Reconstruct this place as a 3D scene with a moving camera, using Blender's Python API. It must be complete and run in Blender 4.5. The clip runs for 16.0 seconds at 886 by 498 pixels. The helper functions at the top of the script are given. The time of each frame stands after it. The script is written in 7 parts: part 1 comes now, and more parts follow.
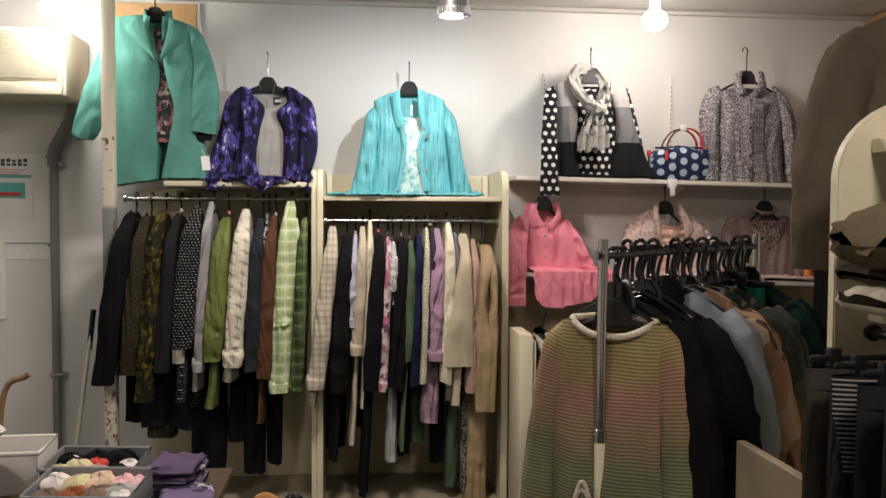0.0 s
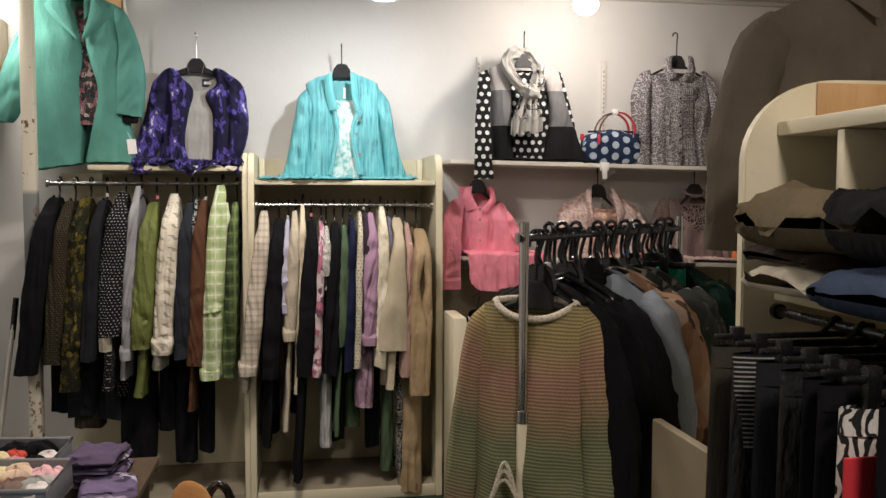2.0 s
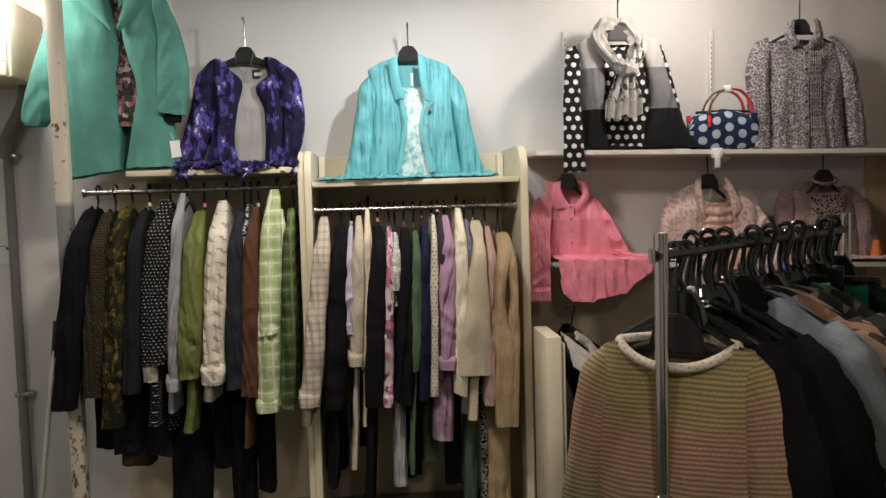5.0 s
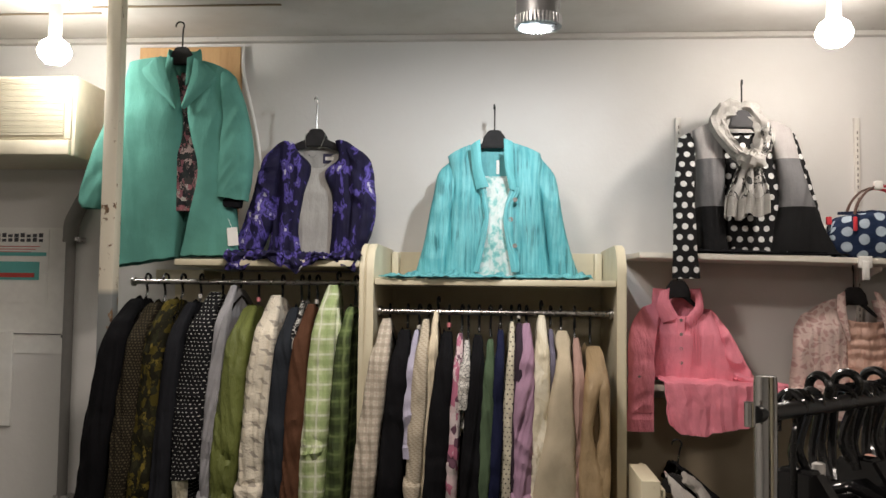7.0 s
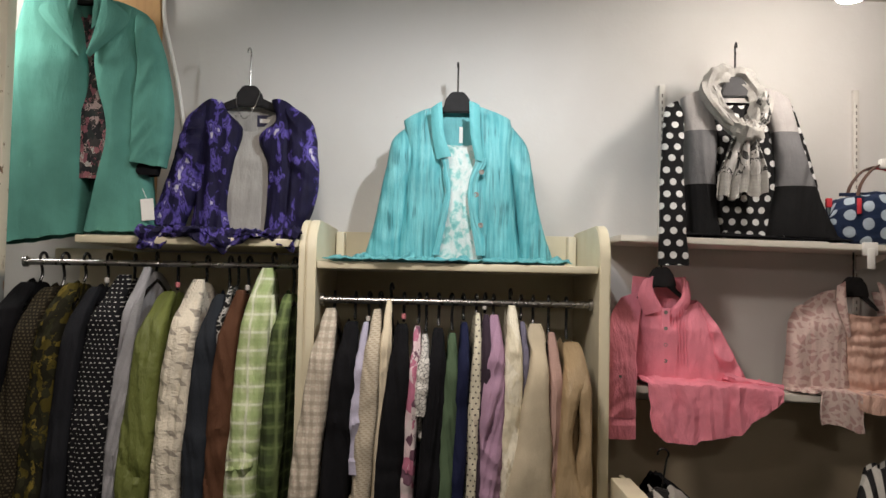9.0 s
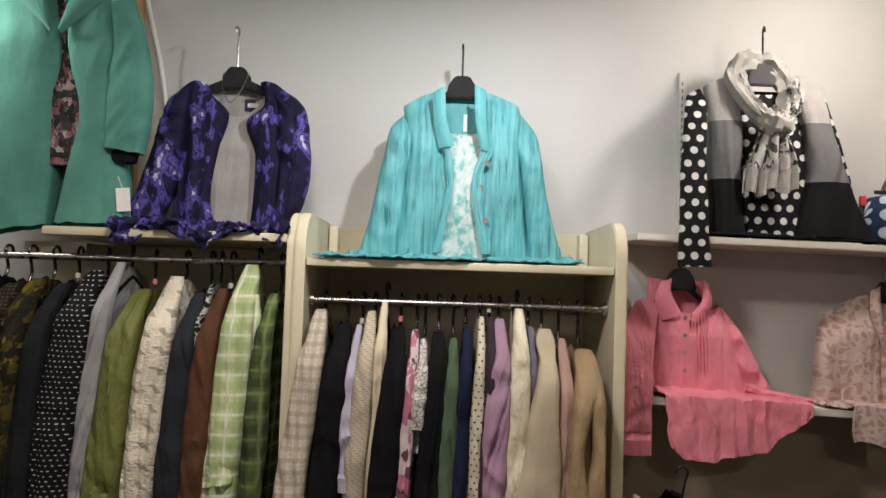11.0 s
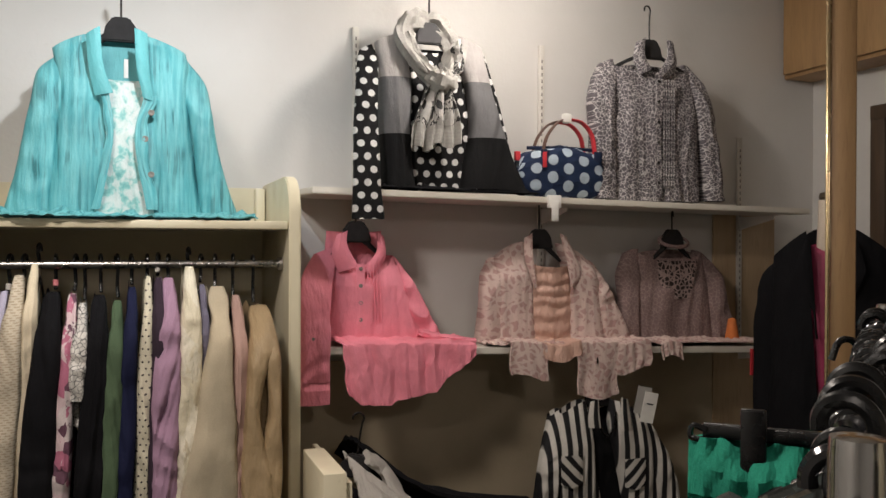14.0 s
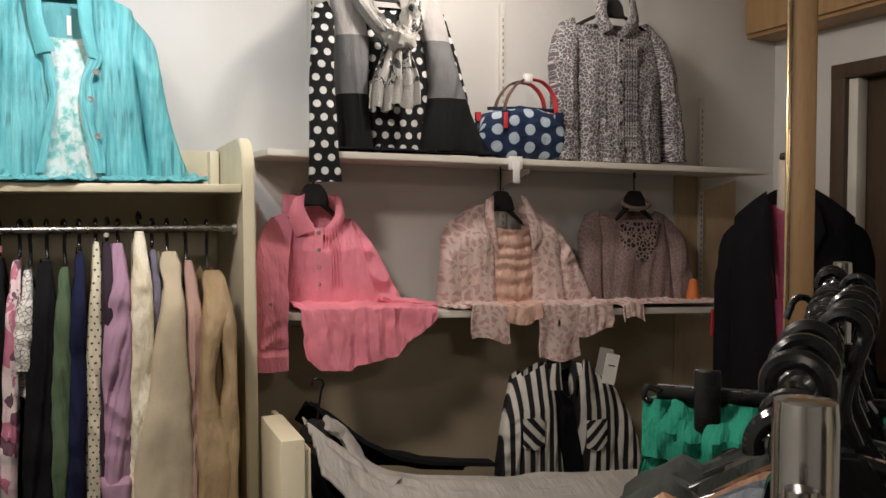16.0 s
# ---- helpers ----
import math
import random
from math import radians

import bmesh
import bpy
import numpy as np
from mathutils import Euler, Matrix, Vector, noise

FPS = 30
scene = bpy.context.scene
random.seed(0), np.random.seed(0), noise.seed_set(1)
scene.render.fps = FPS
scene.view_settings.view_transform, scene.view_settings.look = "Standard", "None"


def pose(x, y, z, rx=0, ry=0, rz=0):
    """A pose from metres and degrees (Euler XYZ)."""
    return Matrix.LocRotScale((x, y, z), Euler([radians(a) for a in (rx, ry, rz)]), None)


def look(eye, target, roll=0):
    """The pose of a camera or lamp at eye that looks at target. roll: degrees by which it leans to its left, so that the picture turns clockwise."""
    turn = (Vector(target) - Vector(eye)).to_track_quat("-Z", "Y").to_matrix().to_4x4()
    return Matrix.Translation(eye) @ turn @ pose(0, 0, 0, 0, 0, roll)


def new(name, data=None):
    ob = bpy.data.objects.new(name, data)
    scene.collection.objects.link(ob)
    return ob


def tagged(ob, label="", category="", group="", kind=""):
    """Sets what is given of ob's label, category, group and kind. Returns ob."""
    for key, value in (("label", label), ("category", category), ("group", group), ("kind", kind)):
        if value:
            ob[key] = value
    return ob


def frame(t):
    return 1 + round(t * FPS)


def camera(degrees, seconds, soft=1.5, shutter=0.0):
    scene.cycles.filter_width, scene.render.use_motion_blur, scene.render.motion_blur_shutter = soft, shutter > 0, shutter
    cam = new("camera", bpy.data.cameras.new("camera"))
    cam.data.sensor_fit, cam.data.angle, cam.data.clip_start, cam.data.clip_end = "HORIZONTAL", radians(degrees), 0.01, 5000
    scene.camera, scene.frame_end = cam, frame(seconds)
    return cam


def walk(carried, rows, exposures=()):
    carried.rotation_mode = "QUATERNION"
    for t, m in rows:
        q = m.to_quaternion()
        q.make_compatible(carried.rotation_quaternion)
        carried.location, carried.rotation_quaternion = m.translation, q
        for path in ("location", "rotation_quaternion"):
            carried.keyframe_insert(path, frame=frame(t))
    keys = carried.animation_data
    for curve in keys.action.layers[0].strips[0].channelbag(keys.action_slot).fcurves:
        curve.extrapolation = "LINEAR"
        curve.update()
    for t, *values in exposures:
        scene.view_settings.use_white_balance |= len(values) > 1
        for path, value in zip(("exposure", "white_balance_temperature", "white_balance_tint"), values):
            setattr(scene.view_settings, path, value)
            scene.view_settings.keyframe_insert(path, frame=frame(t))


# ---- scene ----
cam = camera(55.2, 16.0)
PATH = [
    (0, (-0.293, 0.152, 1.482), (-0.092, 2.141, 1.4), 0.3),
    (0.5, (-0.287, 0.148, 1.483), (-0.07, 2.135, 1.407), 0.2),
    (1, (-0.278, 0.139, 1.488), (0.023, 2.114, 1.417), 0.1),
    (1.5, (-0.263, 0.153, 1.483), (0.115, 2.115, 1.393), -0.1),
    (2, (-0.233, 0.153, 1.479), (0.094, 2.123, 1.361), 0.1),
    (2.5, (-0.177, 0.172, 1.473), (0.017, 2.157, 1.317), 0.4),
    (3, (-0.191, 0.256, 1.475), (-0.043, 2.244, 1.314), -1.3),
    (3.5, (-0.227, 0.377, 1.474), (-0.053, 2.362, 1.307), -2.0),
    (6, (-0.105, 0.979, 1.516), (-0.041, 2.978, 1.515), -0.4),
    (6.5, (-0.038, 1.119, 1.501), (-0.109, 3.116, 1.588), 0.7),
    (7, (0.02, 1.212, 1.506), (-0.129, 3.203, 1.617), 0.7),
    (7.5, (0.001, 1.321, 1.506), (-0.112, 3.312, 1.655), 1.1),
    (8, (-0.038, 1.452, 1.506), (-0.082, 3.447, 1.644), 0.7),
    (8.5, (-0.066, 1.564, 1.494), (-0.073, 3.562, 1.586), 1.0),
    (11, (-0.068, 1.88, 1.501), (-0.072, 3.879, 1.587), 1.9),
    (11.5, (-0.053, 1.9, 1.5), (0.06, 3.896, 1.537), 1.6),
    (12, (-0.024, 1.898, 1.499), (0.319, 3.868, 1.544), 1.2),
    (12.5, (-0.011, 1.887, 1.506), (0.51, 3.817, 1.545), 0.7),
    (13, (-0.006, 1.88, 1.507), (0.601, 3.786, 1.542), 0.5),
    (13.5, (0.003, 1.881, 1.506), (0.659, 3.77, 1.519), 0.2),
    (14, (0.012, 1.887, 1.505), (0.693, 3.767, 1.494), 0.2),
    (14.5, (0.024, 1.893, 1.504), (0.749, 3.757, 1.482), 0.1),
    (15, (0.032, 1.901, 1.499), (0.759, 3.763, 1.443), 0.2),
    (15.5, (0.045, 1.909, 1.498), (0.773, 3.77, 1.417), 0.1),
    (16, (0.049, 1.917, 1.498), (0.801, 3.768, 1.404), -0.2),
]
walk(cam, [(t, look(eye, target, roll)) for t, eye, target, roll in PATH], [(0.0, 0.04), (3.5, 0.02), (6.0, -0.26), (7.0, -0.30), (8.5, -0.36), (11.0, -0.30), (12.5, -0.27), (14.0, -0.25), (16.0, -0.16)])

# ---- light ----
world = bpy.data.worlds.new("night")
scene.world = world
world.use_nodes = True
world.node_tree.nodes["Background"].inputs[0].default_value = (0.9, 0.85, 0.8, 1)
world.node_tree.nodes["Background"].inputs[1].default_value = 0.02

LAMP_R = Vector((1.13, 4.15, 2.42))
LAMP_L = Vector((-1.687, 4.247, 2.410))
CYL = Vector((0.11, 3.73, 2.316))


def lamp(name, kind, at, watts, colour, radius, target=None, cone=90, blend=0.6):
    d = bpy.data.lights.new(name, kind)
    d.energy, d.color = watts, colour
    if kind == "AREA":
        d.shape, d.size = "DISK", radius * 2
    else:
        d.shadow_soft_size = radius
    if kind == "SPOT":
        d.spot_size, d.spot_blend = radians(cone), blend
    ob = new(name, d)
    ob.matrix_basis = look(at, target) if target else Matrix.Translation(at)
    return ob


lamp("bulb_light", "POINT", LAMP_R + Vector((0, 0, -0.07)), 7.5, (1.0, 0.82, 0.70), 0.045)
lamp("bulb_light", "POINT", LAMP_L + Vector((0, -0.05, -0.07)), 4.0, (1.0, 0.93, 0.84), 0.05)
lamp("spot_light", "SPOT", CYL + Vector((0, 0, -0.005)), 36, (0.93, 0.97, 1.0), 0.018, (-0.2, 4.79, 2.05), 130, 0.9)
# unseen ceiling lights, added and spread to fill the room's darker areas
FILL_LIGHTS = ((-0.35, 3.05, 35), (-2.1, 1.2, 24), (0.5, 0.35, 26))
for lx, ly, watts in FILL_LIGHTS:
    lamp("fill_light", "AREA", (lx, ly, 2.56), watts, (1.0, 0.88, 0.79), 0.16, (lx, ly, 0))

# ---- materials ----


class Mat:
    """A node material that is written out step by step."""

    def __init__(self, name, rough=0.8, metal=0.0):
        self.m = bpy.data.materials.new(name)
        self.m.use_nodes = True
        self.t = self.m.node_tree
        self.b = self.t.nodes["Principled BSDF"]
        self.b.inputs["Roughness"].default_value = rough
        self.b.inputs["Metallic"].default_value = metal

    def put(self, socket, v):
        if isinstance(v, bpy.types.NodeSocket):
            self.t.links.new(v, socket)
        elif isinstance(v, (tuple, list)) and len(v) == 3 and socket.type == "RGBA":
            socket.default_value = (*v, 1)
        else:
            socket.default_value = v

    def node(self, kind, out=0, ins=None, **props):
        n = self.t.nodes.new(kind)
        for k, v in props.items():
            setattr(n, k, v)
        for k, v in (ins or {}).items():
            self.put(n.inputs[k], v)
        return n.outputs[out]

    def uv(self):
        return self.node("ShaderNodeTexCoord", "UV")

    def obj(self):
        return self.node("ShaderNodeTexCoord", "Object")

    def math(self, op, a, b=0.0, c=0.0):
        return self.node("ShaderNodeMath", 0, {0: a, 1: b, 2: c}, operation=op)

    def mix(self, f, a, b, mode="MIX"):
        n = self.t.nodes.new("ShaderNodeMix")
        n.data_type, n.blend_type = "RGBA", mode
        self.put(n.inputs[0], f), self.put(n.inputs[6], a), self.put(n.inputs[7], b)
        return n.outputs[2]

    def noise(self, vec, scale, detail=3.0, rough=0.55, out=0):
        return self.node("ShaderNodeTexNoise", out, {"Vector": vec, "Scale": scale, "Detail": detail, "Roughness": rough})

    def ramp(self, f, stops, hard=False):
        n = self.t.nodes.new("ShaderNodeValToRGB")
        n.color_ramp.interpolation = "CONSTANT" if hard else "LINEAR"
        e = n.color_ramp.elements
        while len(e) < len(stops):
            e.new(0.5)
        for k, (p, c) in zip(e, stops):
            k.position, k.color = p, (*c, 1)
        self.put(n.inputs[0], f)
        return n.outputs[0]

    def span(self, f, lo, hi, a=0.0, b=1.0):
        return self.node("ShaderNodeMapRange", 0, {0: f, 1: lo, 2: hi, 3: a, 4: b})

    def split(self, vec):
        n = self.t.nodes.new("ShaderNodeSeparateXYZ")
        self.put(n.inputs[0], vec)
        return n.outputs

    def scaled(self, vec, s, add=(0, 0, 0)):
        return self.node("ShaderNodeVectorMath", 0, {0: vec, 1: s, 2: add}, operation="MULTIPLY_ADD")

    def warp(self, vec, scale, amount):
        n = self.noise(vec, scale, 2.0, 0.5, 1)
        return self.node("ShaderNodeVectorMath", 0, {0: n, 1: (amount, amount, amount), 2: vec}, operation="MULTIPLY_ADD")

    def bump(self, height, strength, distance=0.01, normal=None):
        ins = {"Height": height, "Strength": strength, "Distance": distance}
        if normal is not None:
            ins["Normal"] = normal
        return self.node("ShaderNodeBump", 0, ins)

    def finish(self, colour, normal=None, rough=None):
        self.put(self.b.inputs["Base Color"], colour)
        if normal is not None:
            self.put(self.b.inputs["Normal"], normal)
        if rough is not None:
            self.put(self.b.inputs["Roughness"], rough)
        return self.m


def cloth(name, base, pattern=None, rough=0.85, sheen=0.15, wrinkle=0.35, weave=0.25, alpha=1.0, fuzz=False):
    """A fabric whose UV is in metres. pattern(mat, uv) gives its print's colour."""
    m = Mat(name, rough)
    m.b.inputs["Sheen Weight"].default_value = sheen if fuzz else 0.0
    m.b.inputs["Specular IOR Level"].default_value = 0.5 if rough < 0.65 else 0.14
    uv = m.uv()
    c = pattern(m, uv) if pattern else base
    shade = m.span(m.noise(uv, 7.0, 4.0), 0.3, 0.7, 0.82, 1.12)
    grain = m.span(m.noise(uv, 420.0, 2.0), 0.3, 0.7, 0.86, 1.1)
    shade = m.math("MULTIPLY", shade, grain)
    g = m.node("ShaderNodeCombineColor", 0, {0: shade, 1: shade, 2: shade})
    c = m.mix(1.0, c, g, "MULTIPLY")
    n1 = m.bump(m.noise(m.scaled(uv, (1.0, 0.35, 1.0)), 22.0, 4.0), wrinkle, 0.03)
    n2 = m.bump(m.noise(uv, 150.0 if fuzz else 520.0, 2.0), 0.9 if fuzz else weave, 0.006 if fuzz else 0.002, n1)
    if alpha < 1:
        m.b.inputs["Alpha"].default_value = alpha
    return m.finish(c, n2)


def sheer(name, pattern):
    """A fine fabric with see-through lengthwise streaks."""
    mat = cloth(name, None, pattern, 0.6, 0.3, 0.35)
    m = Mat(name + "_streaks")
    bpy.data.materials.remove(m.m)
    m.m, m.t, m.b = mat, mat.node_tree, mat.node_tree.nodes["Principled BSDF"]
    v = m.scaled(m.warp(m.uv(), 5.0, 0.02), (1 / 0.011, 6.0, 1.0))
    patch = m.span(m.noise(m.uv(), 9.0, 2.0), 0.42, 0.60)
    streak = m.math("MULTIPLY", m.span(m.noise(v, 1.0, 2.0), 0.52, 0.60), patch)
    m.put(m.b.inputs["Alpha"], m.span(streak, 0.0, 1.0, 0.96, 0.55))
    return mat


def dots(bg, fg, gap, radius):
    def f(m, uv):
        x, y, _ = m.split(m.warp(uv, 18.0, 0.006))
        row = m.math("FLOOR", m.math("DIVIDE", y, gap))
        shift = m.math("MULTIPLY", m.math("MODULO", row, 2.0), 0.5)
        fx = m.math("SUBTRACT", m.math("FRACT", m.math("ADD", m.math("DIVIDE", x, gap), shift)), 0.5)
        fy = m.math("SUBTRACT", m.math("FRACT", m.math("DIVIDE", y, gap)), 0.5)
        r = m.math("SQRT", m.math("ADD", m.math("MULTIPLY", fx, fx), m.math("MULTIPLY", fy, fy)))
        return m.mix(m.span(r, radius + 0.02, radius - 0.02), bg, fg)
    return f


def blotches(stops, scale, warp=0.03, stretch=(1, 0.6, 1)):
    def f(m, uv):
        v = m.warp(m.scaled(uv, stretch), scale * 0.8, warp)
        cell = m.node("ShaderNodeTexVoronoi", "Color", {"Vector": v, "Scale": scale})
        n = m.t.nodes.new("ShaderNodeSeparateColor")
        m.put(n.inputs[0], cell)
        fine = m.noise(v, scale * 2.5, 3.0)
        k = m.math("ADD", m.math("MULTIPLY", n.outputs[0], 0.8), m.math("MULTIPLY", fine, 0.25))
        return m.ramp(k, stops, True)
    return f


def painted(stops, scale, stretch=(1, 0.8, 1)):
    """Loose painted flowers: soft petals in clumps."""
    def f(m, uv):
        v = m.warp(m.scaled(uv, stretch), scale, 0.03)
        n = m.noise(v, scale, 4.0, 0.62)
        petal = m.node("ShaderNodeTexVoronoi", "Distance", {"Vector": v, "Scale": scale * 2.2}, feature="SMOOTH_F1")
        k = m.math("ADD", m.span(n, 0.30, 0.70, 0.0, 0.85), m.span(petal, 0.05, 0.55, 0.16, -0.12))
        return m.ramp(k, stops)
    return f


def cells(bg, line, scale, width, warp=0.01):
    def f(m, uv):
        v = m.warp(uv, scale * 0.7, warp)
        e = m.node("ShaderNodeTexVoronoi", "Distance", {"Vector": v, "Scale": scale}, feature="DISTANCE_TO_EDGE")
        return m.mix(m.span(e, width + 0.03, width - 0.03), bg, line)
    return f


def stripes(a, b, gap, part_of=0.5, axis=0, warp=0.004):
    def f(m, uv):
        k = m.split(m.warp(uv, 9.0, warp))[axis]
        s = m.math("ABSOLUTE", m.math("SUBTRACT", m.math("FRACT", m.math("DIVIDE", k, gap)), 0.5))
        return m.mix(m.span(s, part_of / 2 + 0.03, part_of / 2 - 0.03), a, b)
    return f


def plaid(base, dark, light, gap):
    def f(m, uv):
        x, y, _ = m.split(m.warp(uv, 8.0, 0.006))
        def band(k, w, off):
            s = m.math("ABSOLUTE", m.math("SUBTRACT", m.math("FRACT", m.math("ADD", m.math("DIVIDE", k, gap), off)), 0.5))
            return m.span(s, w + 0.05, w - 0.05)
        c = m.mix(m.math("MULTIPLY", band(x, 0.2, 0.0), 0.6), base, dark)
        c = m.mix(m.math("MULTIPLY", band(y, 0.2, 0.0), 0.6), c, dark)
        c = m.mix(m.math("MULTIPLY", band(x, 0.07, 0.45), 0.75), c, light)
        return m.mix(m.math("MULTIPLY", band(y, 0.07, 0.45), 0.75), c, light)
    return f


def dashes(bg, fg, gx, gy, fx=0.55, fy=0.3):
    def f(m, uv):
        x, y, _ = m.split(m.warp(uv, 30.0, 0.006))
        row = m.math("FLOOR", m.math("DIVIDE", y, gy))
        sx = m.math("FRACT", m.math("ADD", m.math("DIVIDE", x, gx), m.math("MULTIPLY", row, 0.37)))
        sy = m.math("FRACT", m.math("DIVIDE", y, gy))
        return m.mix(m.math("MULTIPLY", m.math("LESS_THAN", sx, fx), m.math("LESS_THAN", sy, fy)), bg, fg)
    return f


def crinkle(a, b, gap):
    def f(m, uv):
        v = m.scaled(m.warp(uv, 6.0, 0.02), (1 / gap, 5.0, 1.0))
        return m.mix(m.span(m.noise(v, 1.0, 3.0), 0.38, 0.62), a, b)
    return f


def bands(stops, lo, hi):
    """Knitted colour bands between two heights, with thin ridges."""
    def f(m, uv):
        x, y, _ = m.split(m.warp(uv, 7.0, 0.016))
        wob = m.math("MULTIPLY", m.math("SUBTRACT", m.noise(uv, 6.0, 3.0), 0.5), 0.05)
        c = m.ramp(m.span(m.math("ADD", y, wob), lo, hi), stops)
        s = m.math("FRACT", m.math("DIVIDE", y, 0.0088))
        c = m.mix(m.math("MULTIPLY", m.span(m.math("ABSOLUTE", m.math("SUBTRACT", s, 0.5)), 0.2, 0.45), 0.6), c, (0.07, 0.057, 0.04))
        c = m.mix(m.math("MULTIPLY", m.span(m.math("ABSOLUTE", m.math("SUBTRACT", s, 0.5)), 0.2, 0.05), 0.35), c, (0.50, 0.44, 0.31))
        st = m.math("FRACT", m.math("ADD", m.math("DIVIDE", x, 0.009), m.math("MULTIPLY", m.math("FLOOR", m.math("DIVIDE", y, 0.0088)), 0.5)))
        return m.mix(m.math("MULTIPLY", m.math("LESS_THAN", st, 0.25), 0.16), c, (0.10, 0.085, 0.06))
    return f


def paint(name, colour, dirt, rough=0.6, amount=0.5, scale=3.0, bump=0.15, grain=60.0):
    m = Mat(name, rough)
    o = m.obj()
    big = m.span(m.noise(o, scale, 5.0, 0.6), 0.42, 0.75, 0.0, amount)
    c = m.mix(big, colour, dirt)
    spots = m.span(m.noise(o, 38.0, 3.0, 0.6), 0.66, 0.76, 0.0, amount * 0.6)
    c = m.mix(spots, c, dirt)
    return m.finish(c, m.bump(m.noise(o, grain, 4.0), bump, 0.004), m.span(m.noise(o, 9.0), 0.3, 0.7, rough - 0.12, rough + 0.1))


def timber(name, a, b, axis=(12.0, 12.0, 1.2), rough=0.5):
    m = Mat(name, rough)
    v = m.scaled(m.obj(), axis)
    n = m.noise(m.warp(v, 1.2, 0.5), 2.5, 5.0, 0.6)
    fine = m.noise(v, 14.0, 3.0)
    c = m.mix(m.span(n, 0.3, 0.7), a, b)
    c = m.mix(m.span(fine, 0.55, 0.75, 0.0, 0.35), c, tuple(k * 0.5 for k in a))
    return m.finish(c, m.bump(fine, 0.12, 0.002))


def plain(name, colour, rough=0.5, metal=0.0, bump=0.0, scale=200.0):
    m = Mat(name, rough, metal)
    o = m.obj()
    c = m.mix(m.span(m.noise(o, 25.0, 3.0), 0.35, 0.7, 0.0, 0.25), colour, tuple(k * 0.7 for k in colour))
    return m.finish(c, m.bump(m.noise(o, scale), bump, 0.002) if bump else None, m.span(m.noise(o, 40.0), 0.3, 0.7, max(0.02, rough - 0.06), min(1, rough + 0.08)))


WALL = paint("wall_paint", (0.66, 0.645, 0.625), (0.52, 0.49, 0.45), 0.62, 0.35, 1.6, 0.25, 45.0)
CEIL = paint("ceiling_board", (0.55, 0.53, 0.50), (0.30, 0.26, 0.21), 0.8, 0.6, 1.3, 0.2, 30.0)
CREAM = paint("cream_paint", (0.72, 0.66, 0.49), (0.42, 0.35, 0.22), 0.45, 0.4, 2.6, 0.08, 80.0)
SHELF = paint("shelf_laminate", (0.72, 0.69, 0.62), (0.50, 0.45, 0.37), 0.5, 0.3, 3.0, 0.05)
FLOOR = paint("floor_vinyl", (0.020, 0.042, 0.028), (0.06, 0.065, 0.045), 0.45, 0.6, 3.0, 0.1)
PLY = timber("plywood", (0.45, 0.26, 0.11), (0.53, 0.33, 0.15))
WOOD = timber("cabinet_wood", (0.33, 0.19, 0.085), (0.44, 0.27, 0.12))
DARKWOOD = timber("dark_wood", (0.055, 0.035, 0.022), (0.09, 0.055, 0.03))
CHROME = plain("chrome", (0.62, 0.61, 0.60), 0.16, 1.0)
STEEL = plain("rail_steel", (0.42, 0.41, 0.40), 0.28, 1.0)
BRASS = plain("brass_trim", (0.72, 0.56, 0.33), 0.22, 1.0)
BLACKP = plain("black_plastic", (0.006, 0.006, 0.0065), 0.26)
FLOCK = plain("black_flock", (0.014, 0.013, 0.014), 0.85, 0, 0.3, 500)
WHITEP = plain("white_plastic", (0.78, 0.77, 0.74), 0.4)
ACP = plain("aged_plastic", (0.66, 0.60, 0.47), 0.45)
DARKGAP = plain("dark_slot", (0.03, 0.028, 0.025), 0.6)
GREYPIPE = plain("grey_pipe", (0.20, 0.19, 0.18), 0.6, 0, 0.3, 60)
PAPER = plain("paper", (0.78, 0.77, 0.74), 0.8, 0, 0.1, 30)
INK = plain("ink", (0.06, 0.06, 0.07), 0.7)
REDINK = plain("red_ink", (0.5, 0.06, 0.05), 0.7)
TEALINK = plain("teal_ink", (0.12, 0.42, 0.40), 0.7)
BINGREY = plain("grey_plastic", (0.17, 0.175, 0.185), 0.4)
CLEARBIN = plain("milky_plastic", (0.62, 0.60, 0.57), 0.4)
ORANGE = timber("orange_wood", (0.62, 0.28, 0.09), (0.68, 0.34, 0.12), (3, 3, 12), 0.35)


def rusty():
    m = Mat("flaking_paint", 0.6)
    o = m.obj()
    n = m.noise(m.scaled(o, (1, 1, 0.6)), 26.0, 6.0, 0.65)
    z = m.split(o)[2]
    low = m.span(z, 0.4, 1.7, 0.09, 0.0)
    k = m.span(m.math("ADD", n, low), 0.615, 0.635)
    blue = m.span(m.math("ABSOLUTE", m.math("SUBTRACT", z, 1.26)), 0.26, 0.235)
    c = m.mix(m.math("MULTIPLY", blue, 0.9), (0.66, 0.61, 0.50), (0.17, 0.19, 0.20))
    c = m.mix(k, c, m.ramp(m.noise(o, 60.0), [(0.35, (0.10, 0.055, 0.03)), (0.7, (0.30, 0.19, 0.10))]))
    return m.finish(c, m.bump(k, 0.5, 0.002))


RUST = rusty()


def bulb_glow():
    m = Mat("lit_bulb", 0.4)
    m.b.inputs["Emission Color"].default_value = (1.0, 0.96, 0.9, 1)
    m.b.inputs["Emission Strength"].default_value = 60
    return m.finish((0.9, 0.9, 0.9))


BULB = bulb_glow()

# ---- building helpers ----


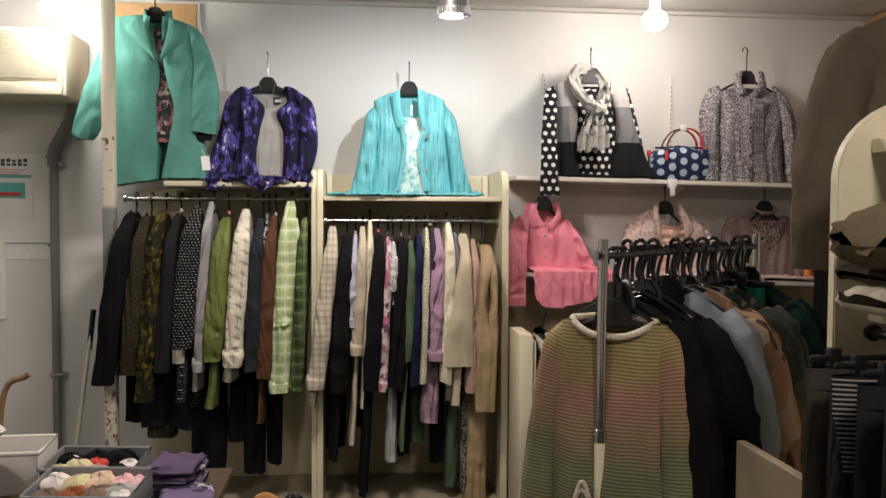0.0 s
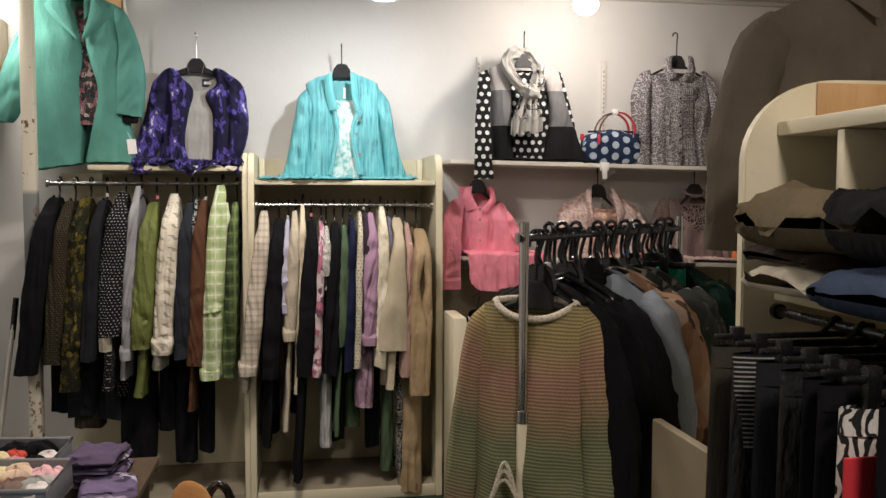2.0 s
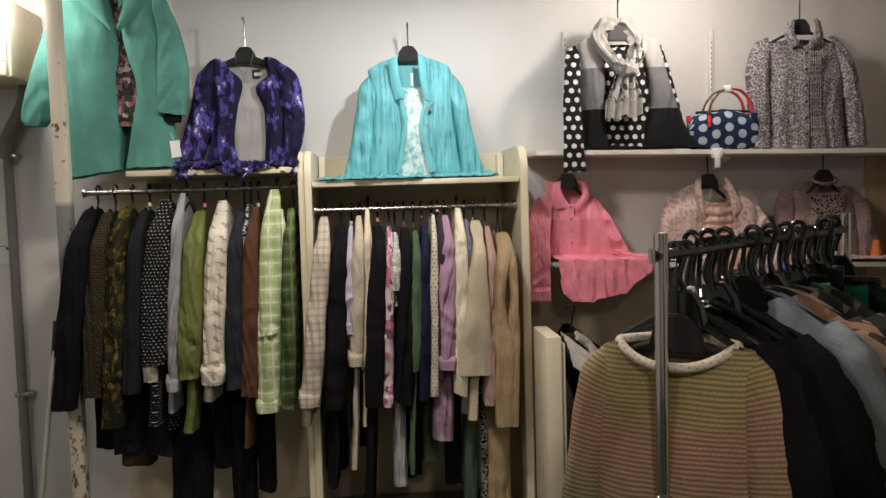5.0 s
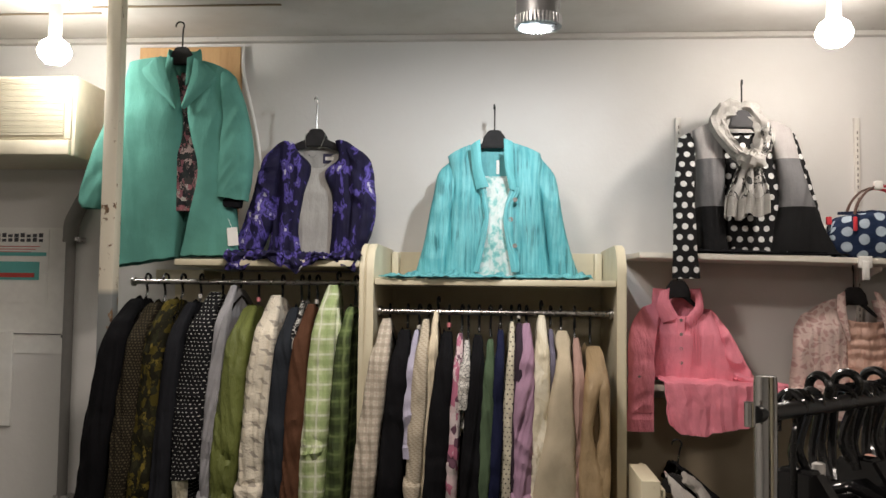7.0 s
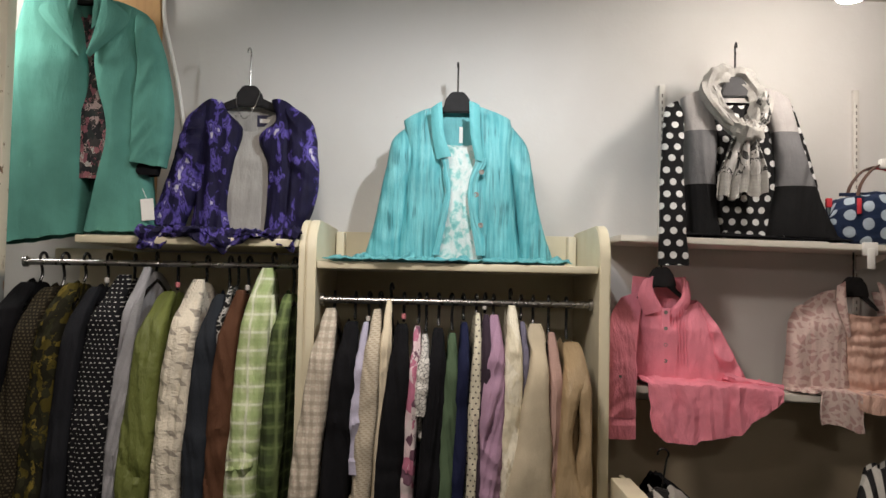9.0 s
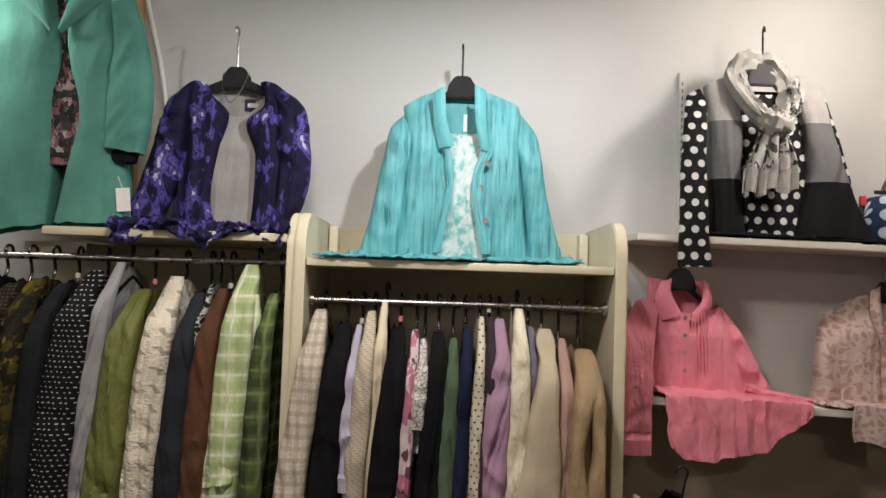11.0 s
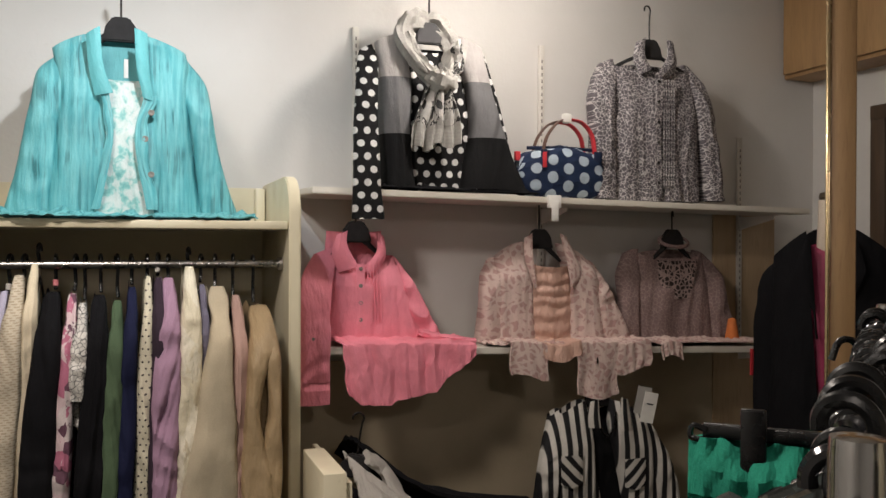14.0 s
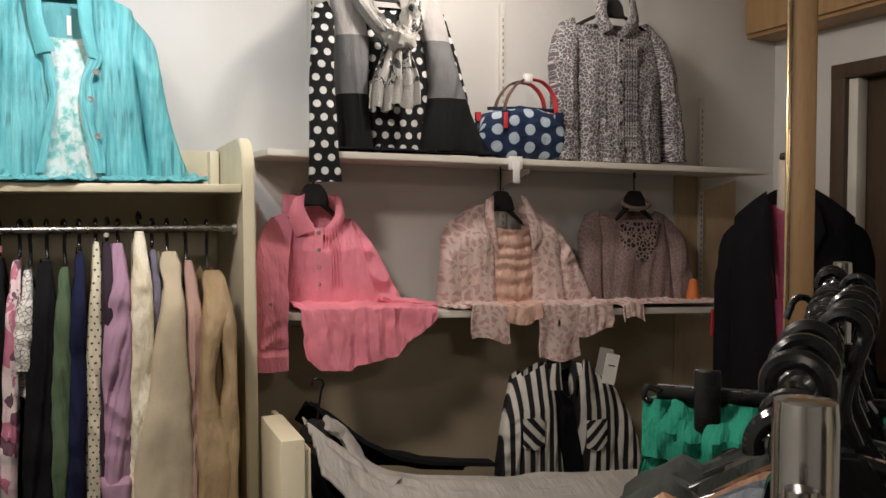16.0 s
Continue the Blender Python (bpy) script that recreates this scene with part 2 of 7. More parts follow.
def part(name, bm, material, parent=None, label="", smooth=True):
    me = bpy.data.meshes.new(name)
    bmesh.ops.recalc_face_normals(bm, faces=bm.faces)
    bm.to_mesh(me)
    bm.free()
    me.materials.append(material)
    if smooth:
        me.shade_smooth()
        me.set_sharp_from_angle(angle=radians(38))
    ob = new(name, me)
    if parent:
        base = parent
        m = Matrix.Identity(4)
        while base:
            m = base.matrix_basis @ m
            base = base.parent
        ob.parent = parent
        ob.matrix_parent_inverse = m.inverted()
    return tagged(ob, label)


def thing(name, at, label, category, group="", kind=""):
    ob = new(name)
    ob.empty_display_size = 0.05
    ob.matrix_basis = Matrix.Translation(at)
    return tagged(ob, label, category, group, kind)


def solid(name, bm, material, label, category, group="", kind="", smooth=False):
    return tagged(part(name, bm, material, None, "", smooth), label, category, group, kind)


def box(x0, x1, y0, y1, z0, z1, bevel=0.004, bm=None, m=None):
    bm = bm or bmesh.new()
    mat = Matrix.LocRotScale(((x0 + x1) / 2, (y0 + y1) / 2, (z0 + z1) / 2), None, (x1 - x0, y1 - y0, z1 - z0))
    r = bmesh.ops.create_cube(bm, size=1, matrix=(m @ mat) if m else mat)
    if bevel:
        edges = {e for v in r["verts"] for e in v.link_edges}
        bmesh.ops.bevel(bm, geom=list(edges), offset=min(bevel, 0.45 * min(x1 - x0, y1 - y0, z1 - z0)), segments=2, affect="EDGES", profile=0.5)
    return bm


def prism(outline, lo, hi, axis, bevel=0.004):
    """An outline of 2D points pushed out along an axis (0 x, 1 y, 2 z)."""
    bm = bmesh.new()
    def p(a, b, k):
        return {0: (k, a, b), 1: (a, k, b), 2: (a, b, k)}[axis]
    f = bm.faces.new([bm.verts.new(p(a, b, lo)) for a, b in outline])
    r = bmesh.ops.extrude_face_region(bm, geom=[f])
    for v in [v for v in r["geom"] if isinstance(v, bmesh.types.BMVert)]:
        v.co = v.co + Vector(p(0, 0, hi - lo))
    if bevel:
        bmesh.ops.recalc_face_normals(bm, faces=bm.faces)
        bmesh.ops.bevel(bm, geom=[e for e in bm.edges if e.calc_face_angle(0) > 0.6], offset=bevel, segments=2, affect="EDGES")
    return bm


def spline(points, n):
    """n + 1 points on a smooth curve through the given ones."""
    p = [Vector(q) for q in points]
    if len(p) < 3:
        return [p[0].lerp(p[-1], i / n) for i in range(n + 1)]
    p = [p[0] * 2 - p[1]] + p + [p[-1] * 2 - p[-2]]
    out, k = [], len(p) - 3
    for i in range(n + 1):
        s = min(i / n * k, k - 1e-6)
        j, t = int(s), s - int(s)
        a, b, c, d = p[j:j + 4]
        out.append(0.5 * ((2 * b) + (c - a) * t + (2 * a - 5 * b + 4 * c - d) * t * t + (3 * b - a - 3 * c + d) * t ** 3))
    return out


def tube(points, radius, n=10, steps=None, flat=1.0, wrinkle=0.0, side=None, bm=None, cap=True, seed=0.0, along=1.0, square=1.0):
    """A pipe along a curve; radius is a number or a function of 0..1; flat squeezes it across 'side'. UV in metres."""
    path = spline(points, steps) if steps else [Vector(q) for q in points]
    bm = bm or bmesh.new()
    uvl = bm.loops.layers.uv.verify()
    rings, length = [], 0.0
    up = Vector(side) if side else None
    for i, c in enumerate(path):
        d = (path[min(i + 1, len(path) - 1)] - path[max(i - 1, 0)]).normalized()
        if up is None:
            up = Vector((1, 0, 0)) if abs(d.x) < 0.8 else Vector((0, 1, 0))
        a = (up - d * up.dot(d)).normalized()
        b = d.cross(a)
        up = a if not side else up
        t = i / (len(path) - 1)
        r = radius(t) if callable(radius) else radius
        length += (c - path[i - 1]).length if i else 0
        ring = []
        for k in range(n):
            w = 2 * math.pi * k / n
            e = 1.0
            if wrinkle:
                e += wrinkle * noise.noise(Vector((math.cos(w) * 1.5 + seed, math.sin(w) * 1.5, t * 9 * along + seed * 3.1)))
                e += wrinkle * 0.5 * noise.noise(Vector((math.cos(w) * 3 + seed, math.sin(w) * 3 + 7, t * 26 * along + seed)))
                e += wrinkle * 0.7 * (0.4 - abs(noise.noise(Vector((math.cos(w) * 2.6 + seed + t, math.sin(w) * 2.6 - t * 2 * along, t * 4.5 * along + 3 * seed))) * 2))
            ca, sa = (math.copysign(abs(f) ** square, f) for f in (math.cos(w), math.sin(w)))
            ring.append((bm.verts.new(c + (a * ca * flat + b * sa) * r * e), r * w * 0.9, length))
        rings.append(ring)
    for r0, r1 in zip(rings, rings[1:]):
        for k in range(n):
            q = [r0[k], r0[(k + 1) % n], r1[(k + 1) % n], r1[k]]
            f = bm.faces.new([v[0] for v in q])
            for lp, v in zip(f.loops, q):
                u = v[1] if not (k == n - 1 and v[1] == 0) else q[0][1] + q[0][1] / max(k, 1)
                lp[uvl].uv = (u, path[0].z - v[2])
    if cap:
        bm.faces.new([v[0] for v in rings[0]][::-1]), bm.faces.new([v[0] for v in rings[-1]])
    return bm


def sheet(fn, nu, nv, thick=0.0, bm=None):
    """A grid of fn(u, v) -> place; UV in metres along both ways, with a real thickness."""
    bm = bm or bmesh.new()
    uvl = bm.loops.layers.uv.verify()
    g = [[Vector(fn(i / nu, j / nv)) for i in range(nu + 1)] for j in range(nv + 1)]
    us = [0.0]
    for i in range(nu):
        us.append(us[-1] + (g[nv // 2][i + 1] - g[nv // 2][i]).length)
    vs = [0.0]
    for j in range(nv):
        vs.append(vs[-1] + (g[j + 1][nu // 2] - g[j][nu // 2]).length)
    made = [[bm.verts.new(q) for q in row] for row in g]
    fs = []
    for j in range(nv):
        for i in range(nu):
            f = bm.faces.new((made[j][i], made[j][i + 1], made[j + 1][i + 1], made[j + 1][i]))
            for lp, (a, b) in zip(f.loops, ((i, j), (i + 1, j), (i + 1, j + 1), (i, j + 1))):
                lp[uvl].uv = (us[a], -vs[b])
            fs.append(f)
    if thick:
        bm.normal_update()
        back = [[bm.verts.new(q.co - q.normal * thick) for q in row] for row in made]
        for j in range(nv):
            for i in range(nu):
                f = bm.faces.new((back[j][i], back[j + 1][i], back[j + 1][i + 1], back[j][i + 1]))
                for lp, (a, b) in zip(f.loops, ((i, j), (i, j + 1), (i + 1, j + 1), (i + 1, j))):
                    lp[uvl].uv = (us[a], -vs[b])
        rim = [(0, i) for i in range(nu)] + [(j, nu) for j in range(nv)] + [(nv, i) for i in range(nu, 0, -1)] + [(j, 0) for j in range(nv, 0, -1)]
        for (a, b), (c, d) in zip(rim, rim[1:] + rim[:1]):
            f = bm.faces.new((made[a][b], back[a][b], back[c][d], made[c][d]))
            for lp in f.loops:
                lp[uvl].uv = (us[b], -vs[a])
    return bm


def fbm(x, y, s=0.0):
    return noise.noise(Vector((x, y, s))) + 0.5 * noise.noise(Vector((x * 2.1, y * 2.1, s + 9))) + 0.25 * noise.noise(Vector((x * 4.3, y * 4.3, s + 4)))


def lathe(profile, n=20, m=None):
    """A turned solid from (radius, height) pairs."""
    bm = bmesh.new()
    m = m or Matrix.Identity(4)
    rings = [[bm.verts.new(m @ Vector((r * math.cos(2 * math.pi * k / n), r * math.sin(2 * math.pi * k / n), z))) for k in range(n)] for r, z in profile]
    for a, b in zip(rings, rings[1:]):
        for k in range(n):
            bm.faces.new((a[k], a[(k + 1) % n], b[(k + 1) % n], b[k]))
    bm.faces.new(rings[0][::-1]), bm.faces.new(rings[-1])
    return bm


def body(M, w0, w1, d0, d1, ztop, zhem, drop=0.07, neck=0.07, ndepth=0.06, gap=None, fold=0.012, seed=1.0, nu=72, nv=34, hem=0.006, sag=0.0, waist=0.0, peak=0.0):
    """The trunk of a garment on a hanger: local x across, -y to the front. gap(v): half-width of an open front."""
    bm = bmesh.new()
    uvl = bm.loops.layers.uv.verify()
    rows = []
    for j in range(nv + 1):
        v = j / nv
        w = w0 + (w1 - w0) * v ** 0.8 - waist * math.sin(math.pi * v)
        d = d0 + (d1 - d0) * min(1, v * 1.6) ** 0.7
        g = gap(v) if gap else 0.0
        t0 = math.asin(min(0.95, g / w)) if g else 0.0
        row = []
        for i in range(nu + (1 if gap else 0)):
            a = t0 + (2 * math.pi - 2 * t0) * i / nu
            s, c = math.sin(a), math.cos(a)
            x = w * math.copysign(abs(s) ** 0.85, s)
            y = -d * math.copysign(abs(c) ** 0.55, c) * (1.0 if c > 0 else 0.45)
            k = abs(x) / w
            top = ztop - drop * k ** 1.4 + peak * math.exp(-((x - 0.012) / 0.04) ** 2)
            if abs(x) < neck:
                q = 1 - (abs(x) / neck) ** 2
                top -= q * (ndepth * max(c, 0) ** 0.5 if c > 0 else 0.012) 
            z = top + (zhem - top) * v
            amp = 1.5 * fold * min(1.0, 0.3 + v * 1.3)
            n = fbm(x * 11 + seed * 5, z * 2.2 + (3 if c < 0 else 0), seed) + 0.55 * (1 - 2 * abs(noise.noise(Vector((x * 9 - z * 5, z * 6 + x * 2, seed + 11))))) - 0.3 + 0.6 * math.sin(x * 46 + 3 * noise.noise(Vector((x * 3, z * 2, seed))) + seed) * v
            y += -amp * n * (1 if c > 0 else 0.4)
            x += 0.4 * amp * noise.noise(Vector((z * 9, c * 2, seed + 3)))
            if v > 0.9:
                z += hem * (v - 0.9) * 10 * fbm(x * 16, seed, c)
                y -= sag * (v - 0.9) * 10 * max(c, 0)
            row.append((bm.verts.new(M @ Vector((x, y, z))), x if c > 0 else 3 * w - x, z))
        rows.append(row)
    n = len(rows[0])
    for r0, r1 in zip(rows, rows[1:]):
        for i in range(n - 1 if gap else n):
            q = (r0[i], r0[(i + 1) % n], r1[(i + 1) % n], r1[i])
            f = bm.faces.new([p[0] for p in q])
            us = [p[1] for p in q]
            for lp, p in zip(f.loops, q):
                u = p[1]
                if max(us) - min(us) > w0:
                    u = min(us) if p[1] == max(us) else p[1]
                lp[uvl].uv = (u, p[2])
    return bm


def sleeve(M, points, r0, r1, flat=0.6, seed=0.0, wrinkle=0.14, steps=26, n=14):
    return tube([M @ Vector(p) for p in points], lambda t: (r0 + (r1 - r0) * t + 0.003 * math.sin(9 * t + seed)) * (0.45 + 0.55 * math.sin(min(1, t * 5) * math.pi / 2)), n, steps, flat, wrinkle, (M.to_3x3() @ Vector((0, 1, 0))), seed=seed)


def panel(name, rows, y, d, material, parent, fold=0.01, crease=0.0, seed=1.0, freq=12.0, lean=0.0, drop=(0.0, 0.0), hem=(0.0, 0.0), scoop=0.0, nu=56, nv=48, back=0.45, label=""):
    """A hanging width of cloth, front and back, between two side edges: rows of (z, left x, right x[, set back]) from top to bottom.
    fold: depth of the hanging folds, crease: of the slanting creases; drop lowers the top corners, hem lifts the bottom ones, scoop hollows the neck."""
    edge = spline([r[:3] for r in rows], nv)
    away = spline([(r[3] if len(r) > 3 else 0.0, 0, 0) for r in rows], nv)
    bm = bmesh.new()
    uvl = bm.loops.layers.uv.verify()
    n = nu * 2
    rings = []
    for j in range(nv + 1):
        v = j / nv
        z0, xl, xr = edge[j]
        mid, half = (xl + xr) / 2, (xr - xl) / 2
        ring = []
        for k in range(n):
            a = math.tau * k / n
            c, s = math.cos(a), math.sin(a)
            q = math.copysign(abs(c) ** 0.8, c)
            u = 0.5 + 0.5 * q
            x = mid + half * q
            z = z0 - (drop[0] * (1 - u) ** 1.5 + drop[1] * u ** 1.5) * (1 - v) ** 2 + (hem[0] * (1 - u) + hem[1] * u) * v ** 4
            z -= scoop * (4 * u * (1 - u)) ** 0.8 * (1 - v) ** 3 * (1.0 if s > 0 else 0.3)
            p = x * freq + lean * z * freq + 0.5 * noise.noise(Vector((x * 4, z * 3, seed + 20)))
            f = noise.noise(Vector((p, z * 1.3, seed))) + 0.7 * (0.5 - 2 * abs(noise.noise(Vector((p * 1.7 + 5, z * 1.8, seed + 7))))) + 0.22 * noise.noise(Vector((p * 4, z * 9, seed + 3)))
            amp = fold * (0.3 + 0.7 * min(1.0, v * 1.7))
            rise = amp * f
            if crease:
                t = z * 15 + x * 9 * math.sin(seed) + 2.0 * noise.noise(Vector((x * 7, z * 4, seed + 9)))
                rise += crease * (0.45 - 2 * abs(noise.noise(Vector((t * 0.9, x * 6, seed + 15))))) * min(1.0, v * 4)
                x += 0.18 * crease * noise.noise(Vector((z * 24, s, seed + 31)))
            g = abs(s) ** 0.5
            deep = d * (0.35 + 0.65 * min(1.0, v * 2.5)) * g + rise * (0.35 + 0.65 * g)
            yy = y + away[j].x + (-deep if s >= 0 else back * d * g)
            x += 0.25 * amp * noise.noise(Vector((z * 7, seed, 2 * s)))
            if v > 0.94:
                z += 0.4 * amp * noise.noise(Vector((x * 30, seed, s)))
            ring.append((bm.verts.new((x, yy, z)), x + (0.35 * rise if s >= 0 else 1.0), z))
        rings.append(ring)
    for r0, r1 in zip(rings, rings[1:]):
        for k in range(n):
            q = (r0[k], r0[(k + 1) % n], r1[(k + 1) % n], r1[k])
            f = bm.faces.new([e[0] for e in q])
            big = max(e[1] for e in q) - min(e[1] for e in q) > 0.5
            for lp, e in zip(f.loops, q):
                lp[uvl].uv = (e[1] - 1.0 if big and e[1] > min(i[1] for i in q) + 0.5 else e[1], e[2])
    return part(name, bm, material, parent, label)


def hanger(M, z, half=0.19, hook=0.11, material=None, wire=None, name="clothes_hanger", lean=0.0, slope=0.07, wedge=True, turn=0.0, bead=None, gauge=0.0032, thick=0.007):
    """A hanger whose shoulder point lies at height z in M's frame; the hook rises above it and may be turned."""
    ob = thing(name, M @ Vector((0, 0, z)), "black flocked clothes hanger with a bent hook", "hanger", "clothes hangers")
    mt = material or FLOCK
    arm = tube([M @ Vector((x, 0.0, z - 0.03 - slope * (abs(x) / half) ** 1.2)) for x in np.linspace(-half, half, 15)], lambda t: 0.006 + (thick - 0.006) * math.sin(math.pi * t) ** 0.5, 10, None, 0.8)
    part("arm", arm, mt, ob)
    if wedge:
        out = [(-0.052, z - 0.055), (0.052, z - 0.055), (0.042, z - 0.012), (0.022, z + 0.016), (-0.022, z + 0.016), (-0.042, z - 0.012)]
        bm = prism(out, -0.014, 0.010, 1, 0.004)
        bmesh.ops.transform(bm, matrix=M, verts=bm.verts)
        part("neck", bm, mt, ob)
    c, s = math.cos(turn), math.sin(turn)
    r = min(hook * 0.26, 0.017 if gauge < 0.005 else 0.0155)
    pts = [(0, 0, z), (0, 0, z + (hook - 2 * r) * 0.7)] if gauge < 0.004 else [(0, 0, z), (-0.010, 0, z + (hook - 2 * r) * 0.45)]
    for k in range(9):
        a = -0.6 + k * 0.5
        pts.append((r * math.cos(a) - r * 0.7, 0, z + hook - r + r * math.sin(a)))
    bm = tube([M @ Vector((x * c + lean, x * s, q)) for x, _, q in pts], gauge, 9, 30)
    part("hook", bm, wire or BLACKP, ob, "thin bent hook")
    if bead:
        part("size_marker", lathe([(0.004, z + 0.008), (0.0075, z + 0.010), (0.0075, z + 0.024), (0.004, z + 0.026)], 10, M), bead, ob, "small coloured size marker")
    return ob


def button(M, p, r, material, parent):
    m = M @ Matrix.Translation(p) @ pose(0, 0, 0, 90)
    part("button", lathe([(r * 0.6, 0), (r, 0.0015), (r, 0.004), (r * 0.75, 0.0045), (r * 0.6, 0.0035)], 10, m), material, parent)

# ---- the room ----
BACK, EAST, WEST, SOUTH, TOP = 4.79, 2.763, -3.3, -2.2, 2.62
solid("floor", box(WEST, EAST, SOUTH, BACK, -0.1, 0.0, 0), FLOOR, "dark green worn vinyl shop floor", "floor", kind="structure")
solid("ceiling", box(WEST, EAST, SOUTH, BACK, TOP, TOP + 0.1, 0), CEIL, "grey stained ceiling boards", "ceiling", kind="structure")
solid("wall_north", box(WEST, EAST + 0.1, BACK, BACK + 0.1, -0.1, TOP + 0.1, 0), WALL, "off-white painted plaster wall with faint stains", "wall", kind="structure")
solid("wall_west", box(WEST - 0.1, WEST, SOUTH, BACK, -0.1, TOP + 0.1, 0), WALL, "off-white painted plaster wall", "wall", kind="structure")
solid("wall_south", box(WEST - 0.1, EAST + 0.1, SOUTH - 0.1, SOUTH, -0.1, TOP + 0.1, 0), WALL, "off-white painted plaster wall", "wall", kind="structure")
bm = box(EAST, EAST + 0.1, 4.47, BACK, -0.1, TOP + 0.1, 0)
box(EAST, EAST + 0.1, SOUTH, 3.6, -0.1, TOP + 0.1, 0, bm)
box(EAST, EAST + 0.1, 3.6, 4.47, 2.06, TOP + 0.1, 0, bm)
solid("wall_east", bm, WALL, "off-white painted wall with a doorway", "wall", kind="structure")

# seams and battens of the ceiling
for y in (4.765,):
    solid("trim", box(WEST, EAST, y - 0.012, BACK, TOP - 0.022, TOP - 0.001, 0.003), CEIL, "narrow grey batten along the ceiling edge", "trim", kind="structure")
STAIN = plain("brown_stain", (0.22, 0.17, 0.11), 0.9)
for x0, x1, y in ((-1.6, -0.85, 4.35), (-2.6, -1.6, 4.42), (1.7, 2.6, 4.3), (-0.6, 2.7, 3.62), (-2.6, -0.7, 3.62)):
    solid("trim", box(x0, x1, y, y + 0.012, TOP - 0.006, TOP - 0.001, 0.001), STAIN, "brown stained seam between ceiling boards", "trim", kind="structure")

# doorway in the east wall
d = thing("door_1", (EAST + 0.05, 4.03, 0), "dark glazed door in a wooden frame, closed", "door", kind="structure")
part("door_leaf", box(EAST + 0.055, EAST + 0.09, 3.62, 4.40, 0.0, 2.03), DARKWOOD, d)
for y0, y1, z0, z1 in ((4.40, 4.468, 0, 2.058), (3.602, 3.65, 0, 2.058)):
    part("jamb", box(EAST - 0.02, EAST + 0.098, y0, y1, z0, z1), DARKWOOD, d)
part("lintel", box(EAST - 0.022, EAST + 0.098, 3.602, 4.468, 2.0, 2.058), DARKWOOD, d)
part("door_stop", box(EAST + 0.0, EAST + 0.053, 4.355, 4.399, 0, 1.998), SHELF, d, "pale painted strip inside the frame")
for z in (1.15, 1.78):
    bm = bmesh.new()
    for k in range(4):
        tube([(EAST + 0.05, 4.2 + 0.008 * k, z), (EAST + 0.05, 4.19 + 0.02 * k, z + 0.035 - 0.012 * abs(k - 1.5))], 0.003, 6, None, bm=bm)
    part("ornament", bm, BRASS, d, "small gold flower ornament")

# wooden wall cabinet high in the corner
cab = thing("wall_cabinet", (2.68, 4.4, 2.21), "brown wooden wall cabinet under the ceiling", "cabinet")
part("carcass", box(2.605, EAST - 0.002, 3.75, BACK - 0.002, 2.21, TOP - 0.003), WOOD, cab)
for k in range(3):
    y1 = 4.775 - k * 0.345
    dr = part("door", box(2.585, 2.603, y1 - 0.335, y1, 2.225, TOP - 0.02, 0.006), WOOD, cab)
    part("knob", lathe([(0.006, 0), (0.006, 0.012), (0.013, 0.016), (0.013, 0.024), (0.005, 0.028)], 12, pose(2.585, y1 - 0.29, 2.40, 0, -90, 0)), BRASS, dr, "round brass knob")

# ---- fixtures on the ceiling and the walls ----


def bare_lamp(at, label):
    ob = thing("ceiling_lamp", (at.x, at.y, TOP), label, "lamp", "spot lamps")
    part("rose", lathe([(0.05, TOP - 0.001), (0.05, TOP - 0.02), (0.03, TOP - 0.03)][::-1], 20, Matrix.Translation((at.x, at.y, 0))), WHITEP, ob)
    part("socket", lathe([(0.022, at.z + 0.03), (0.024, at.z + 0.06), (0.024, TOP - 0.025)], 16, Matrix.Translation((at.x, at.y, 0))), WHITEP, ob)
    pr = [(0.004, -0.05), (0.034, -0.044), (0.056, -0.02), (0.062, 0.0), (0.05, 0.03), (0.024, 0.05)]
    b = part("bulb", lathe(pr, 20, Matrix.Translation(at)), BULB, ob, "glaring lit bulb")
    b.visible_shadow = False
    return ob


bare_lamp(LAMP_R, "bare lit bulb in a white ceiling socket")
bare_lamp(LAMP_L, "bare lit bulb in a socket above the air conditioner")
sp = thing("spot_lamp", (CYL.x, CYL.y, TOP), "grey cylindrical ceiling spot lamp with a ribbed rim", "lamp", "spot lamps")
cz = Matrix.Translation((CYL.x, CYL.y, 0))
part("housing", lathe([(0.066, CYL.z + 0.02), (0.066, TOP - 0.04), (0.06, TOP - 0.02), (0.03, TOP - 0.001)], 28, cz), plain("lamp_grey", (0.20, 0.20, 0.20), 0.4, 0.5), sp)
bm = bmesh.new()
for k in range(36):
    a = k * math.tau / 36
    box(0.060, 0.071, -0.0035, 0.0035, CYL.z, CYL.z + 0.03, 0.001, bm, cz @ pose(0, 0, 0, 0, 0, math.degrees(a)))
part("ribbed_rim", bm, plain("rim_grey", (0.42, 0.42, 0.42), 0.35, 0.6), sp, "bright ribbed rim", False)
lens = part("lens", lathe([(0.002, CYL.z + 0.014), (0.058, CYL.z + 0.012), (0.058, CYL.z + 0.018)], 24, cz), plain("lamp_glass", (0.10, 0.10, 0.11), 0.12), sp, "dark glass lens")
# bases for the added fill lights, all out of view
for lx, ly, _ in FILL_LIGHTS:
    rl = thing("added_ceiling_light", (lx, ly, TOP), "round white ceiling light, out of view, added for fill", "lamp", "ceiling lights")
    part("base", lathe([(0.17, TOP - 0.045), (0.18, TOP - 0.03), (0.18, TOP - 0.001)], 32, Matrix.Translation((lx, ly, 0))), WHITEP, rl)

